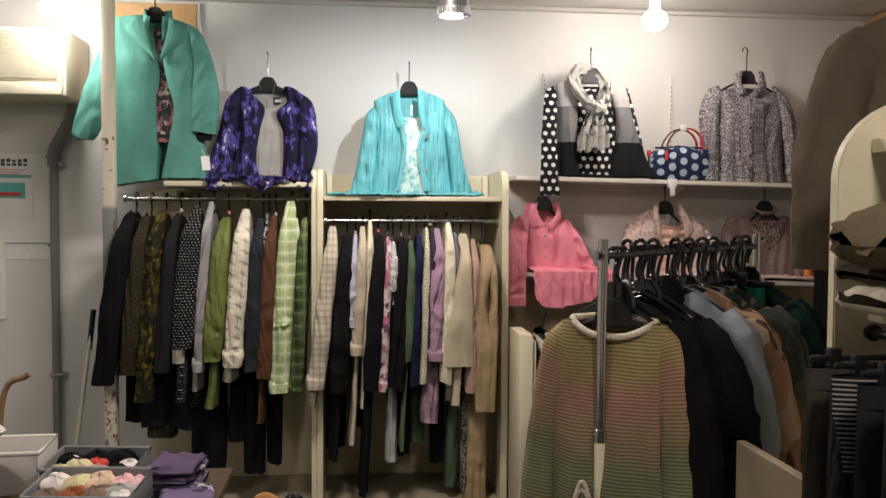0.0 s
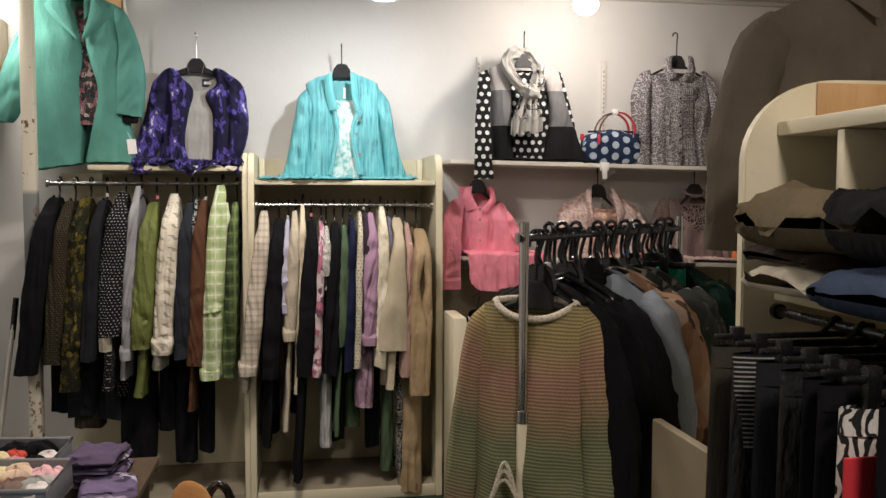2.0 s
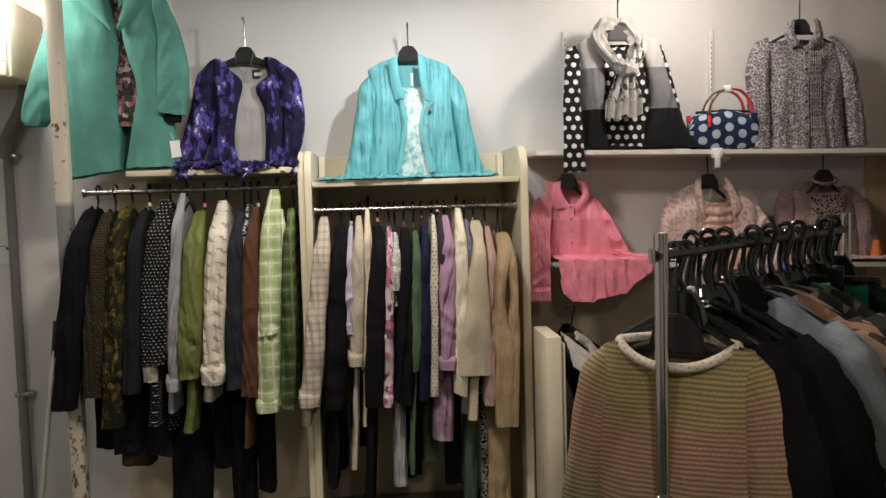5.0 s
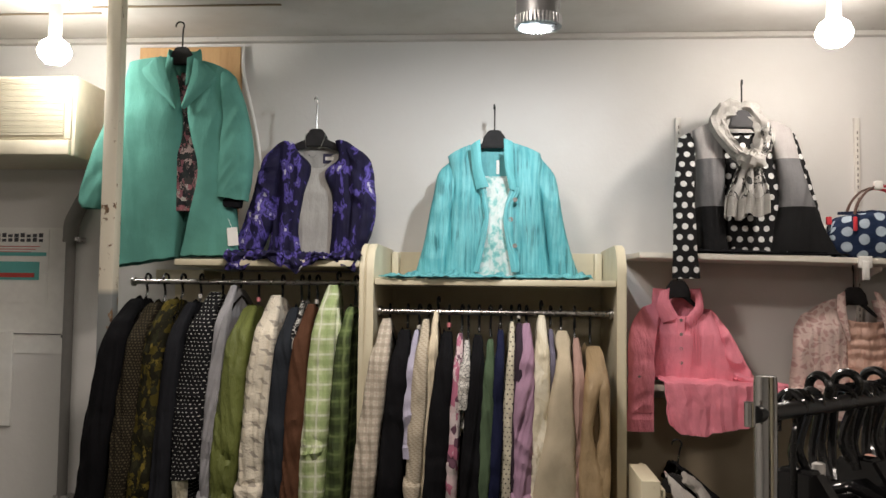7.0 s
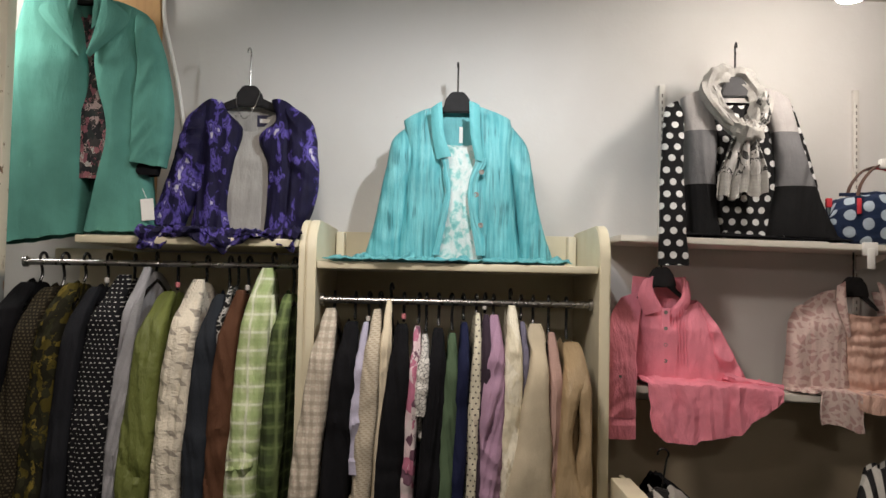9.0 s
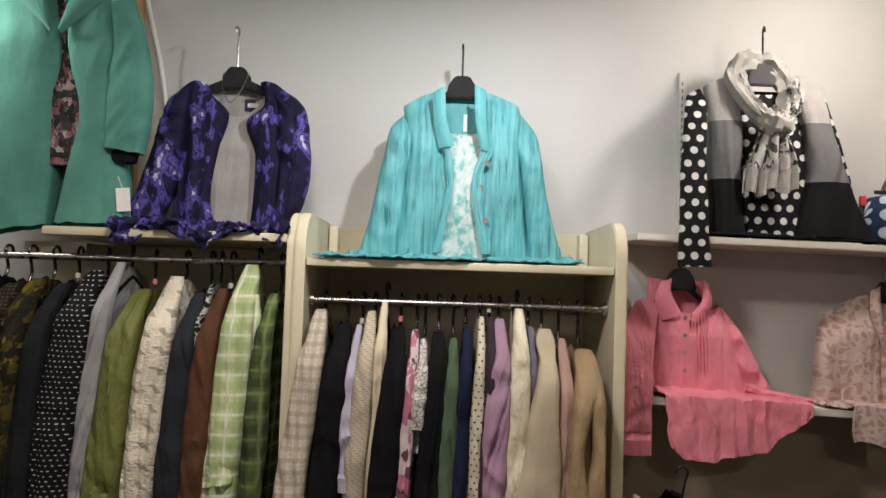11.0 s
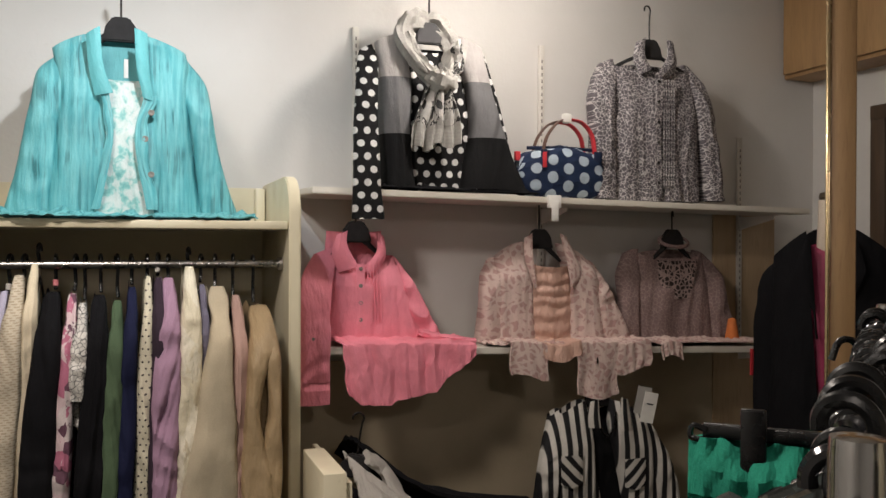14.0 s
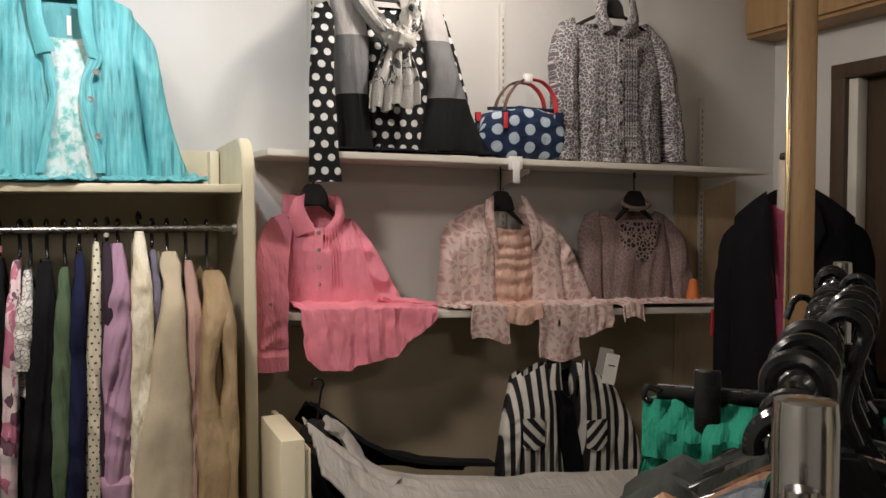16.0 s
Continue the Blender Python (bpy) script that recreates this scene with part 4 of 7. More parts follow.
arm("sleeve", [(2.125, -0.905, -0.865), (2.05, -0.950, -0.875), (1.95, -0.968, -0.885), (1.85, -0.992, -0.893), (1.77, -1.018, -0.905), (1.68, -1.062, -0.940)], 4.495, 0.05, PURPLE, g, fold=0.012, crease=0.016, seed=7.0, freq=13)
arm("sleeve", [(2.125, -0.635, -0.590), (2.05, -0.605, -0.520), (1.91, -0.585, -0.495), (1.78, -0.585, -0.500), (1.67, -0.605, -0.535)], 4.495, 0.05, PURPLE, g, fold=0.012, crease=0.016, seed=8.0, freq=13)
def purple_hem(u, v):
    x = -1.00 + 0.48 * u
    p = min(1, v * 1.5)
    y = 4.50 - 0.26 * p - 0.016 * math.sin(17 * u + 2)
    z = 1.648 + 0.034 * abs(fbm(u * 13 + v, v * 4, 8)) * math.sin(math.pi * min(1, v * 1.2)) - max(0, v - 0.66) * (0.10 + 0.07 * math.sin(13 * u + 1))
    return (x + 0.018 * fbm(v * 4, u * 6, 2), y + 0.03 * fbm(u * 9, v * 5, 3), z + 0.014 * fbm(u * 12, v * 7, 1))
part("hem", sheet(purple_hem, 72, 26, 0.004), PURPLE, g, "gathered hem lying on the shelf")
gt = garment("grey_jersey", (-0.74, 4.54, 1.65), "plain grey jersey top inside the cardigan")
panel("front", [(2.085, -0.822, -0.650), (1.95, -0.83, -0.63), (1.80, -0.83, -0.63), (1.645, -0.82, -0.65)], 4.545, 0.05, GREYTOP, gt, fold=0.007, seed=7.2, freq=13, scoop=0.075)
panel("back", [(2.125, -0.83, -0.64), (2.05, -0.83, -0.64), (1.7, -0.83, -0.64)], 4.585, 0.012, GREYTOP, gt, fold=0.003, seed=7.7, scoop=0.03)
part("label", box(-0.722, -0.668, 4.566, 4.570, 2.035, 2.075, 0.001), plain("label_navy", (0.03, 0.03, 0.07), 0.7), gt, "dark woven size label")
part("label_edge", box(-0.712, -0.678, 4.5635, 4.5665, 2.048, 2.062, 0), PAPER, gt)
tagcard(-1.03, 4.395, 1.725, -6)
hanger(Matrix.Translation((-0.745, 4.545, 0)), 2.155, 0.135, 0.145, None, STEEL, turn=1.45, slope=0.05, thick=0.017)
nk = thing("necklace", (-0.745, 4.49, 2.05), "thin silver chain necklace round the hanger", "necklace")
part("chain", tube([(-0.785, 4.53, 2.15), (-0.775, 4.49, 2.09), (-0.745, 4.478, 2.045), (-0.715, 4.49, 2.09), (-0.705, 4.53, 2.15)], 0.0016, 6, 24), STEEL, nk)

# aqua jacket over a flowered top
g = garment("aqua_jacket", (-0.03, 4.5, 1.57), "sheer crinkled aqua jacket spread on the unit's shelf")
panel("front", [(2.104, -0.212, -0.100), (2.04, -0.205, -0.085), (1.92, -0.198, -0.078), (1.80, -0.207, -0.055), (1.66, -0.222, -0.072), (1.575, -0.235, -0.092)], 4.525, 0.085, AQUA, g, fold=0.0055, seed=8.0, freq=20, drop=(0.05, 0.0), nu=64)
panel("front", [(2.110, 0.015, 0.150), (2.04, 0.030, 0.158), (1.91, 0.046, 0.158), (1.80, 0.017, 0.170), (1.68, 0.030, 0.182), (1.575, 0.052, 0.202)], 4.525, 0.085, AQUA, g, fold=0.0055, seed=9.0, freq=20, drop=(0.0, 0.045), nu=64)
arm("sleeve", [(2.062, -0.205, -0.160), (2.0, -0.249, -0.160), (1.90, -0.266, -0.178), (1.80, -0.284, -0.190), (1.68, -0.308, -0.200), (1.582, -0.335, -0.212)], 4.505, 0.062, AQUA, g, fold=0.006, crease=0.005, seed=10.0, freq=22)
arm("sleeve", [(2.070, 0.125, 0.160), (1.99, 0.125, 0.206), (1.90, 0.148, 0.222), (1.80, 0.165, 0.238), (1.68, 0.180, 0.268), (1.582, 0.190, 0.302)], 4.505, 0.062, AQUA, g, fold=0.006, crease=0.005, seed=11.0, freq=22)
panel("yoke", [(2.112, -0.11, 0.03), (1.95, -0.12, 0.04), (1.7, -0.12, 0.04)], 4.56, 0.012, AQUAPLAIN, g, fold=0.004, seed=12.0, scoop=0.012)
flap("collar", [(-0.083, 2.108), (-0.074, 2.0), (-0.048, 1.925)], [(-0.120, 2.085), (-0.112, 1.99), (-0.096, 1.915)], 4.435, AQUAPLAIN, g, 0.012)
flap("collar", [(0.008, 2.110), (0.014, 2.0), (0.032, 1.915)], [(0.040, 2.098), (0.045, 1.99), (0.058, 1.905)], 4.435, AQUAPLAIN, g, 0.012)
flap("front_band", [(0.032, 1.915), (0.008, 1.80), (0.040, 1.60)], [(0.066, 1.925), (0.040, 1.80), (0.070, 1.60)], 4.433, AQUA, g, 0.004, wave=0.005)
flap("front_band", [(-0.06, 1.93), (-0.048, 1.80), (-0.083, 1.60)], [(-0.082, 1.92), (-0.070, 1.80), (-0.105, 1.60)], 4.436, AQUA, g, 0.004, wave=0.003)
def aqua_hem(u, v):
    x = -0.435 + 0.765 * u
    y = 4.56 - 0.305 * v + 0.022 * fbm(9 * u, 2 * v, 4) - 0.02 * math.sin(5 * u)
    z = 1.573 + 0.030 * math.sin(math.pi * min(1, v)) * abs(fbm(u * 11, v * 3, 6)) + 0.010 * abs(fbm(u * 20, v * 8, 2))
    return (x + 0.03 * fbm(u * 5, v * 3, 6), y, z)
part("hem", sheet(aqua_hem, 90, 22, 0.003), AQUA, g, "crinkled hem spread on the shelf")
for x, z in ((0.052, 1.875), (0.036, 1.80), (0.052, 1.70)):
    button(Matrix.Translation((x, 4.43, 0)), (0, 0, z), 0.009, SLOT, g)
gt = garment("flowered_camisole", (-0.03, 4.5, 1.6), "white top with green flowers inside the jacket")
panel("trunk", [(1.985, -0.095, 0.048), (1.85, -0.10, 0.06), (1.70, -0.105, 0.07), (1.578, -0.115, 0.085)], 4.51, 0.055, AQUATOP, gt, fold=0.012, seed=9.3, freq=16, scoop=0.02)
part("size_strip", box(-0.022, -0.010, 4.545, 4.547, 1.99, 2.045, 0), PAPER, gt, "white size tag inside the neck")
hanger(Matrix.Translation((-0.03, 4.53, 0)), 2.145, 0.155, 0.115, None, None, turn=1.5, thick=0.012)

# polka-dot blouse under a colour-block cardigan with a scarf
g = garment("polka_dot_blouse", (0.942, 4.6, 1.68), "black blouse with white dots, one sleeve over the shelf edge")
panel("trunk", [(2.20, 0.80, 1.06), (1.95, 0.80, 1.09), (1.69, 0.80, 1.12)], 4.61, 0.055, DOT, g, fold=0.009, seed=11.0, freq=12, drop=(0.03, 0.03), scoop=0.03)
arm("sleeve", [(2.170, 0.702, 0.745, 0.085), (2.10, 0.683, 0.752, 0.06), (1.96, 0.664, 0.738, 0.03), (1.86, 0.656, 0.736, 0.012), (1.70, 0.652, 0.742, 0.0), (1.583, 0.649, 0.752, 0.0)], 4.486, 0.026, DOT, g, fold=0.005, crease=0.006, seed=12.0, freq=10)
arm("sleeve", [(2.185, 1.11, 1.160), (2.05, 1.12, 1.186), (1.92, 1.14, 1.213), (1.84, 1.16, 1.231), (1.70, 1.17, 1.262)], 4.60, 0.045, DOT, g, fold=0.005, crease=0.006, seed=13.0, freq=10)
v = garment("colour_block_cardigan", (0.942, 4.6, 1.68), "sleeveless cardigan in light grey, grey and black blocks")
panel("front", [(2.20, 0.750, 0.835), (2.05, 0.762, 0.866), (1.90, 0.760, 0.862), (1.78, 0.764, 0.866), (1.690, 0.768, 0.880)], 4.585, 0.075, BLOCK, v, fold=0.010, seed=12.0, freq=12, drop=(0.03, 0.0))
panel("front", [(2.21, 1.015, 1.125), (2.10, 1.048, 1.146), (1.98, 1.066, 1.168), (1.88, 1.068, 1.202), (1.78, 1.050, 1.240), (1.690, 1.032, 1.285)], 4.585, 0.075, BLOCK, v, fold=0.012, seed=14.0, freq=11, drop=(0.0, 0.04), lean=-0.3)
panel("back", [(2.19, 0.76, 1.12), (1.69, 0.77, 1.20)], 4.665, 0.012, BLOCK, v, fold=0.004, seed=15.0, drop=(0.03, 0.03))
def block_hem(u, w):
    return (0.75 + 0.56 * u + 0.01 * fbm(u * 8, w * 3, 2), 4.56 - 0.055 * w + 0.01 * fbm(u * 9, w * 2, 5), 1.688 - 0.0105 * u + 0.022 * abs(fbm(u * 10, w * 3, 9)) * math.sin(math.pi * w))
part("hem", sheet(block_hem, 60, 10, 0.004), BLACK, v, "black hem crumpled on the shelf")
sc = garment("scarf", (0.95, 4.5, 1.8), "pale grey scarf with black print knotted round the neck")
part("loop", tube([(0.945, 4.505, 2.03), (0.875, 4.515, 2.09), (0.832, 4.56, 2.18), (0.868, 4.60, 2.24), (0.93, 4.62, 2.258), (0.985, 4.61, 2.235), (1.02, 4.575, 2.16), (0.995, 4.52, 2.08), (0.95, 4.505, 2.03)], lambda t: 0.028 + 0.010 * abs(math.sin(3.1 * t)), 18, 80, 0.75, 0.55, seed=2.0), SCARFPLAIN, sc)
part("strand", tube([(0.855, 4.545, 2.20), (0.872, 4.512, 2.12), (0.915, 4.492, 2.06), (0.955, 4.486, 2.04)], lambda t: 0.016 + 0.010 * t, 14, 30, 0.7, 0.5, seed=3.0), SCARFPLAIN, sc)
part("strand", tube([(1.018, 4.545, 2.17), (1.012, 4.510, 2.10), (0.985, 4.490, 2.05), (0.95, 4.484, 2.03)], lambda t: 0.030 - 0.004 * t, 14, 30, 0.6, 0.5, seed=4.0), SCARF, sc)
part("knot", tube([(0.90, 4.500, 2.065), (0.945, 4.478, 2.035), (0.990, 4.495, 2.06)], lambda t: 0.020 + 0.022 * math.sin(math.pi * t), 18, 20, 0.9, 0.5, seed=5.0), SCARFPLAIN, sc)
for x0, x1, zb, y0 in ((0.845, 0.935, 1.815, 4.492), (0.915, 1.010, 1.825, 4.480)):
    def tail(u, w, x0=x0, x1=x1, zb=zb, y0=y0):
        s = 0.5 + 0.5 * min(1, w * 1.7)
        xm = (x0 + x1) / 2 + (0.945 - (x0 + x1) / 2) * (1 - min(1, w * 1.4)) * 0.8
        return (xm + (u - 0.5) * (x1 - x0) * s, y0 - 0.014 * math.sin(15 * u + 3 * w + x0 * 30) - 0.008 * fbm(u * 5, w * 3, x0 * 9), 2.045 + (zb - 2.045) * w + 0.008 * math.sin(8 * u))
    part("tail", sheet(lambda u, w: tail(u, w * 0.66), 24, 22, 0.004), SCARF, sc)
    part("tail_end", sheet(lambda u, w: tail(u, 0.66 + w * 0.34), 24, 12, 0.004), SCARFPLAIN, sc, "plain pale end")
hanger(Matrix.Translation((0.942, 4.60, 0)), 2.235, 0.15, 0.135, plain("grey_flock", (0.075, 0.075, 0.08), 0.8), None, turn=1.4)

# spotted handbag
bag = thing("handbag", (1.43, 4.60, 1.668), "navy canvas handbag with pale blue dots on the shelf", "bag")
def bag_shape(u, w):
    a = math.tau * u
    k = abs(2 * w - 1)
    e = (1 - k ** 7) ** 0.4 if 0 < w < 1 else 0.0
    c, s = math.cos(a), math.sin(a)
    q = 0.072 * math.copysign(abs(c) ** 0.7, c) * e
    h = 0.092 * math.copysign(abs(s) ** 0.6, s) * e * (1 - 0.10 * k * k * (1 if s > 0 else 0))
    wr = 1 + 0.07 * noise.noise(Vector((c * 2, s * 2, w * 7))) + 0.04 * noise.noise(Vector((c * 5, s * 5, w * 16)))
    return (1.43 + 0.168 * (2 * w - 1) * (1 - 0.04 * s), 4.595 + q * wr, 1.669 + 0.089 + h * (wr if s > 0 else 1) - 0.007 * max(0, s) * math.sin(3 * math.pi * w))
part("bag_body", sheet(bag_shape, 48, 60), BAGDOT, bag)
part("zip", tube([(1.29, 4.562, 1.842), (1.43, 4.556, 1.846), (1.57, 4.562, 1.842)], 0.006, 8, 20, 0.5), NAVYTRIM, bag, "dark zip along the top edge")
for y in (4.552, 4.632):
    part("handle", tube([(1.345, y, 1.825), (1.362, y - 0.004, 1.885), (1.405, y - 0.004, 1.935), (1.455, y, 1.948)], 0.012, 10, 24, 0.35, 0.0, (1, 0, 0)), BROWNWEB, bag)
    part("handle", tube([(1.45, y, 1.948), (1.50, y, 1.938), (1.54, y, 1.895), (1.553, y, 1.825)], 0.014, 10, 16, 0.35, 0.0, (1, 0, 0)), REDWEB, bag, "red half of the handle")
    for x in (1.345, 1.553):
        part("stitch_patch", box(x - 0.016, x + 0.016, (y - 0.026) if y < 4.6 else (y + 0.018), (y - 0.018) if y < 4.6 else (y + 0.026), 1.795, 1.835, 0.004), NAVYTRIM, bag)
part("zip_pull", box(1.330, 1.345, 4.514, 4.522, 1.772, 1.826, 0.003, None, Matrix.Identity(4)), REDWEB, bag)
for x in (1.268, 1.594):
    part("tab", box(x - 0.010, x + 0.010, 4.585, 4.60, 1.80, 1.832, 0.003), REDWEB, bag)
part("tie", box(1.418, 1.452, 4.532, 4.556, 1.932, 1.966, 0.008), WHITEP, bag)

# small-print shirt
C = Matrix.Translation((1.803, 4.59, 0))
g = garment("print_shirt", (1.81, 4.59, 1.66), "grey shirt with small white heart outlines and buttons")
panel("trunk", [(2.268, 1.640, 1.975), (2.10, 1.628, 1.998), (1.95, 1.632, 2.0), (1.80, 1.636, 2.004), (1.666, 1.630, 2.012)], 4.60, 0.07, LEO, g, fold=0.013, seed=13.0, freq=13, drop=(0.105, 0.105), scoop=0.045, nu=96)
arm("sleeve", [(2.195, 1.610, 1.665), (2.12, 1.566, 1.660), (2.03, 1.542, 1.640), (1.90, 1.550, 1.640), (1.78, 1.552, 1.642), (1.672, 1.560, 1.640)], 4.585, 0.055, LEO, g, fold=0.008, crease=0.010, seed=14.0, freq=13)
arm("sleeve", [(2.195, 1.965, 2.005), (2.12, 1.975, 2.040), (2.03, 1.985, 2.064), (1.90, 2.000, 2.086), (1.78, 2.018, 2.100), (1.672, 2.032, 2.112)], 4.585, 0.055, LEO, g, fold=0.008, crease=0.010, seed=15.0, freq=13)
flap("collar", [(1.760, 2.262), (1.756, 2.20), (1.785, 2.150)], [(1.725, 2.245), (1.712, 2.18), (1.745, 2.128)], 4.556, LEO, g, 0.014)
flap("collar", [(1.848, 2.262), (1.850, 2.20), (1.815, 2.135)], [(1.882, 2.250), (1.895, 2.165), (1.838, 2.105)], 4.556, LEO, g, 0.014)
part("placket", sheet(lambda u, w: C @ Vector((-0.004 + 0.026 * (u - 0.5), -0.066 - 0.003 * math.sin(9 * w), 2.13 - 0.45 * w)), 4, 30, 0.003), LEO, g)
for k in range(6):
    button(C, (-0.004, -0.069, 2.10 - 0.074 * k), 0.006, BLACKP, g)
for k in range(5):
    part("pleat", tube([C @ Vector((0.022 + 0.011 * k, -0.062, 2.11)), C @ Vector((0.022 + 0.011 * k, -0.066, 1.9)), C @ Vector((0.023 + 0.011 * k, -0.064, 1.72))], 0.0028, 6, 12), LEO, g)
hanger(C, 2.25, 0.16, 0.14, None, BLACKP, turn=0.3)

# pink shirt on the lower shelf
C = Matrix.Translation((0.695, 4.62, 0))
g = garment("pink_shirt", (0.695, 4.6, 1.18), "pink linen shirt propped on the shelf, hem hanging over")
panel("trunk", [(1.562, 0.590, 0.825), (1.43, 0.575, 0.856), (1.30, 0.575, 0.905), (1.19, 0.575, 0.955)], 4.635, 0.075, PINK, g, fold=0.012, seed=15.0, freq=11, drop=(0.085, 0.095), scoop=0.06, lean=-0.2, nu=96)
panel("back", [(1.55, 0.61, 0.80), (1.4, 0.60, 0.80)], 4.685, 0.01, PINK, g, fold=0.003, seed=15.5, scoop=0.015)
arm("sleeve", [(1.497, 0.560, 0.640, 0.125), (1.42, 0.512, 0.615, 0.085), (1.33, 0.488, 0.590, 0.04), (1.20, 0.483, 0.581, 0.006), (1.08, 0.481, 0.577, 0.0)], 4.478, 0.026, PINK, g, fold=0.007, crease=0.010, seed=16.0, freq=12)
panel("cuff", [(1.085, 0.479, 0.578), (1.01, 0.478, 0.577)], 4.477, 0.030, PINK, g, fold=0.003, seed=16.5, freq=12)
arm("sleeve", [(1.470, 0.825, 0.850), (1.38, 0.845, 0.898), (1.28, 0.865, 0.942), (1.195, 0.885, 0.985)], 4.615, 0.055, PINK, g, fold=0.008, crease=0.012, seed=17.0, freq=12)
part("cuff", tube([(0.90, 4.575, 1.212), (0.96, 4.55, 1.196), (1.03, 4.535, 1.186), (1.085, 4.53, 1.180)], lambda t: 0.030 - 0.010 * t, 16, 24, 0.5, 0.3, (0, 0, 1), seed=3.0), PINK, g)
flap("collar", [(0.655, 1.548), (0.655, 1.50), (0.690, 1.435)], [(0.622, 1.535), (0.605, 1.475), (0.628, 1.412)], 4.580, PINK, g, 0.016)
flap("collar", [(0.752, 1.545), (0.752, 1.48), (0.712, 1.428)], [(0.778, 1.528), (0.782, 1.46), (0.738, 1.392)], 4.580, PINK, g, 0.016)
def pink_hem(u, v):
    x = 0.592 + 0.46 * u + (0.035 * (0.5 - u) + 0.02) * v
    drop = float(np.interp(u, (0.0, 0.10, 0.34, 0.38, 0.66, 0.70, 1.0), (0.155, 0.185, 0.190, 0.175, 0.150, 0.135, 0.035)))
    p = v * (0.14 + drop)
    pleat = 0.020 * (1 - 2 * abs(noise.noise(Vector((u * 7.5, v * 0.6, 4.0))))) + 0.010 * fbm(u * 10, v * 1.5, 5)
    y = 4.605 - min(p, 0.14) - pleat * min(1, v * 1.4) - (0.010 if p > 0.13 else 0.0)
    z = 1.204 - 0.012 * (min(p, 0.14) / 0.14) - max(0, p - 0.14) - 0.014 * u + 0.016 * (1 - v) * abs(fbm(u * 8, v * 3, 2))
    return (x + 0.010 * fbm(u * 5, v * 4, 3), y, z)
part("hem", sheet(pink_hem, 84, 40, 0.0025), PINK, g, "hem draped over the shelf edge")
for k in range(4):
    button(C, (0.0, -0.066, 1.425 - 0.055 * k), 0.0065, SLOT, g)
button(C, (-0.175, -0.172, 1.215), 0.005, SLOT, g)
for k in range(5):
    part("pleat", tube([C @ Vector((0.024 + 0.010 * k, -0.058, 1.44)), C @ Vector((0.030 + 0.011 * k, -0.063, 1.25))], 0.002, 6, 8), PINK, g)
part("placket", sheet(lambda u, w: C @ Vector((0.028 * (u - 0.5), -0.0635, 1.44 - 0.24 * w)), 4, 16, 0.003), PINK, g)
hanger(C, 1.565, 0.085, 0.09, None, None, turn=1.2, thick=0.012)

# pink printed jacket with a peach top
g = garment("pink_print_jacket", (1.40, 4.63, 1.15), "dusty pink printed jacket with its cuffs over the shelf")
panel("front", [(1.515, 1.205, 1.315), (1.42, 1.188, 1.332), (1.30, 1.188, 1.340), (1.165, 1.188, 1.352)], 4.64, 0.065, PINKPRINT, g, fold=0.011, seed=17.0, freq=14, drop=(0.055, 0.0))
panel("front", [(1.510, 1.445, 1.560), (1.42, 1.468, 1.598), (1.30, 1.470, 1.612), (1.160, 1.470, 1.640)], 4.64, 0.065, PINKPRINT, g, fold=0.011, seed=18.0, freq=14, drop=(0.0, 0.055))
arm("sleeve", [(1.465, 1.180, 1.215), (1.40, 1.150, 1.225), (1.30, 1.136, 1.222), (1.165, 1.122, 1.215)], 4.625, 0.05, PINKPRINT, g, fold=0.009, crease=0.012, seed=19.0, freq=13)
arm("sleeve", [(1.455, 1.575, 1.612), (1.37, 1.580, 1.645), (1.27, 1.595, 1.688), (1.150, 1.615, 1.738)], 4.625, 0.05, PINKPRINT, g, fold=0.009, crease=0.012, seed=20.0, freq=13)
flap("lapel", [(1.318, 1.545), (1.322, 1.47), (1.338, 1.36)], [(1.292, 1.530), (1.292, 1.46), (1.330, 1.35)], 4.582, PINKPRINT, g, 0.012)
flap("lapel", [(1.425, 1.545), (1.452, 1.45), (1.470, 1.36)], [(1.455, 1.530), (1.520, 1.40), (1.480, 1.35)], 4.582, PINKPRINT, g, 0.014)
def over_edge(x0, x1, z0, z1, material, parent, seed, name="cuff"):
    """A cloth end that lies on the lower shelf and hangs over its front edge."""
    def fn(u, v):
        p = v * (0.11 + z0 - z1)
        flat = min(p, 0.11)
        fold = 0.013 * (1 - 2 * abs(noise.noise(Vector((u * 3.2 + seed * 3, v * 0.9, seed)))))
        return (x0 + (x1 - x0) * u + 0.014 * fbm(v * 2, seed, u) * v + 0.02 * (u - 0.5) * v, 4.60 - flat - (0.012 if p > 0.1 else 0.0) - fold * v, z0 + 0.012 - max(0, p - 0.11) + 0.014 * abs(fbm(u * 4, v * 2, seed)) * (1 - v) + 0.014 * math.sin(4 * u + seed) * v)
    return part(name, sheet(fn, 24, 26, 0.006), material, parent)
over_edge(1.196, 1.318, 1.158, 1.045, PINKPRINT, g, 1.0)
over_edge(1.446, 1.600, 1.150, 0.970, PINKPRINT, g, 2.5)
over_edge(1.605, 1.725, 1.146, 1.050, PINKPRINT, g, 4.0, "front_hem")
part("hem", sheet(lambda u, v: (1.12 + 0.52 * u, 4.61 - 0.12 * v + 0.012 * fbm(u * 9, v * 3, 4), 1.166 - 0.018 * u + 0.020 * abs(fbm(u * 12, v * 4, 3))), 64, 12, 0.003), PINKPRINT, g, "crumpled hem lying on the shelf")
gt = garment("peach_camisole", (1.40, 4.63, 1.18), "peach satin top with gathered folds")
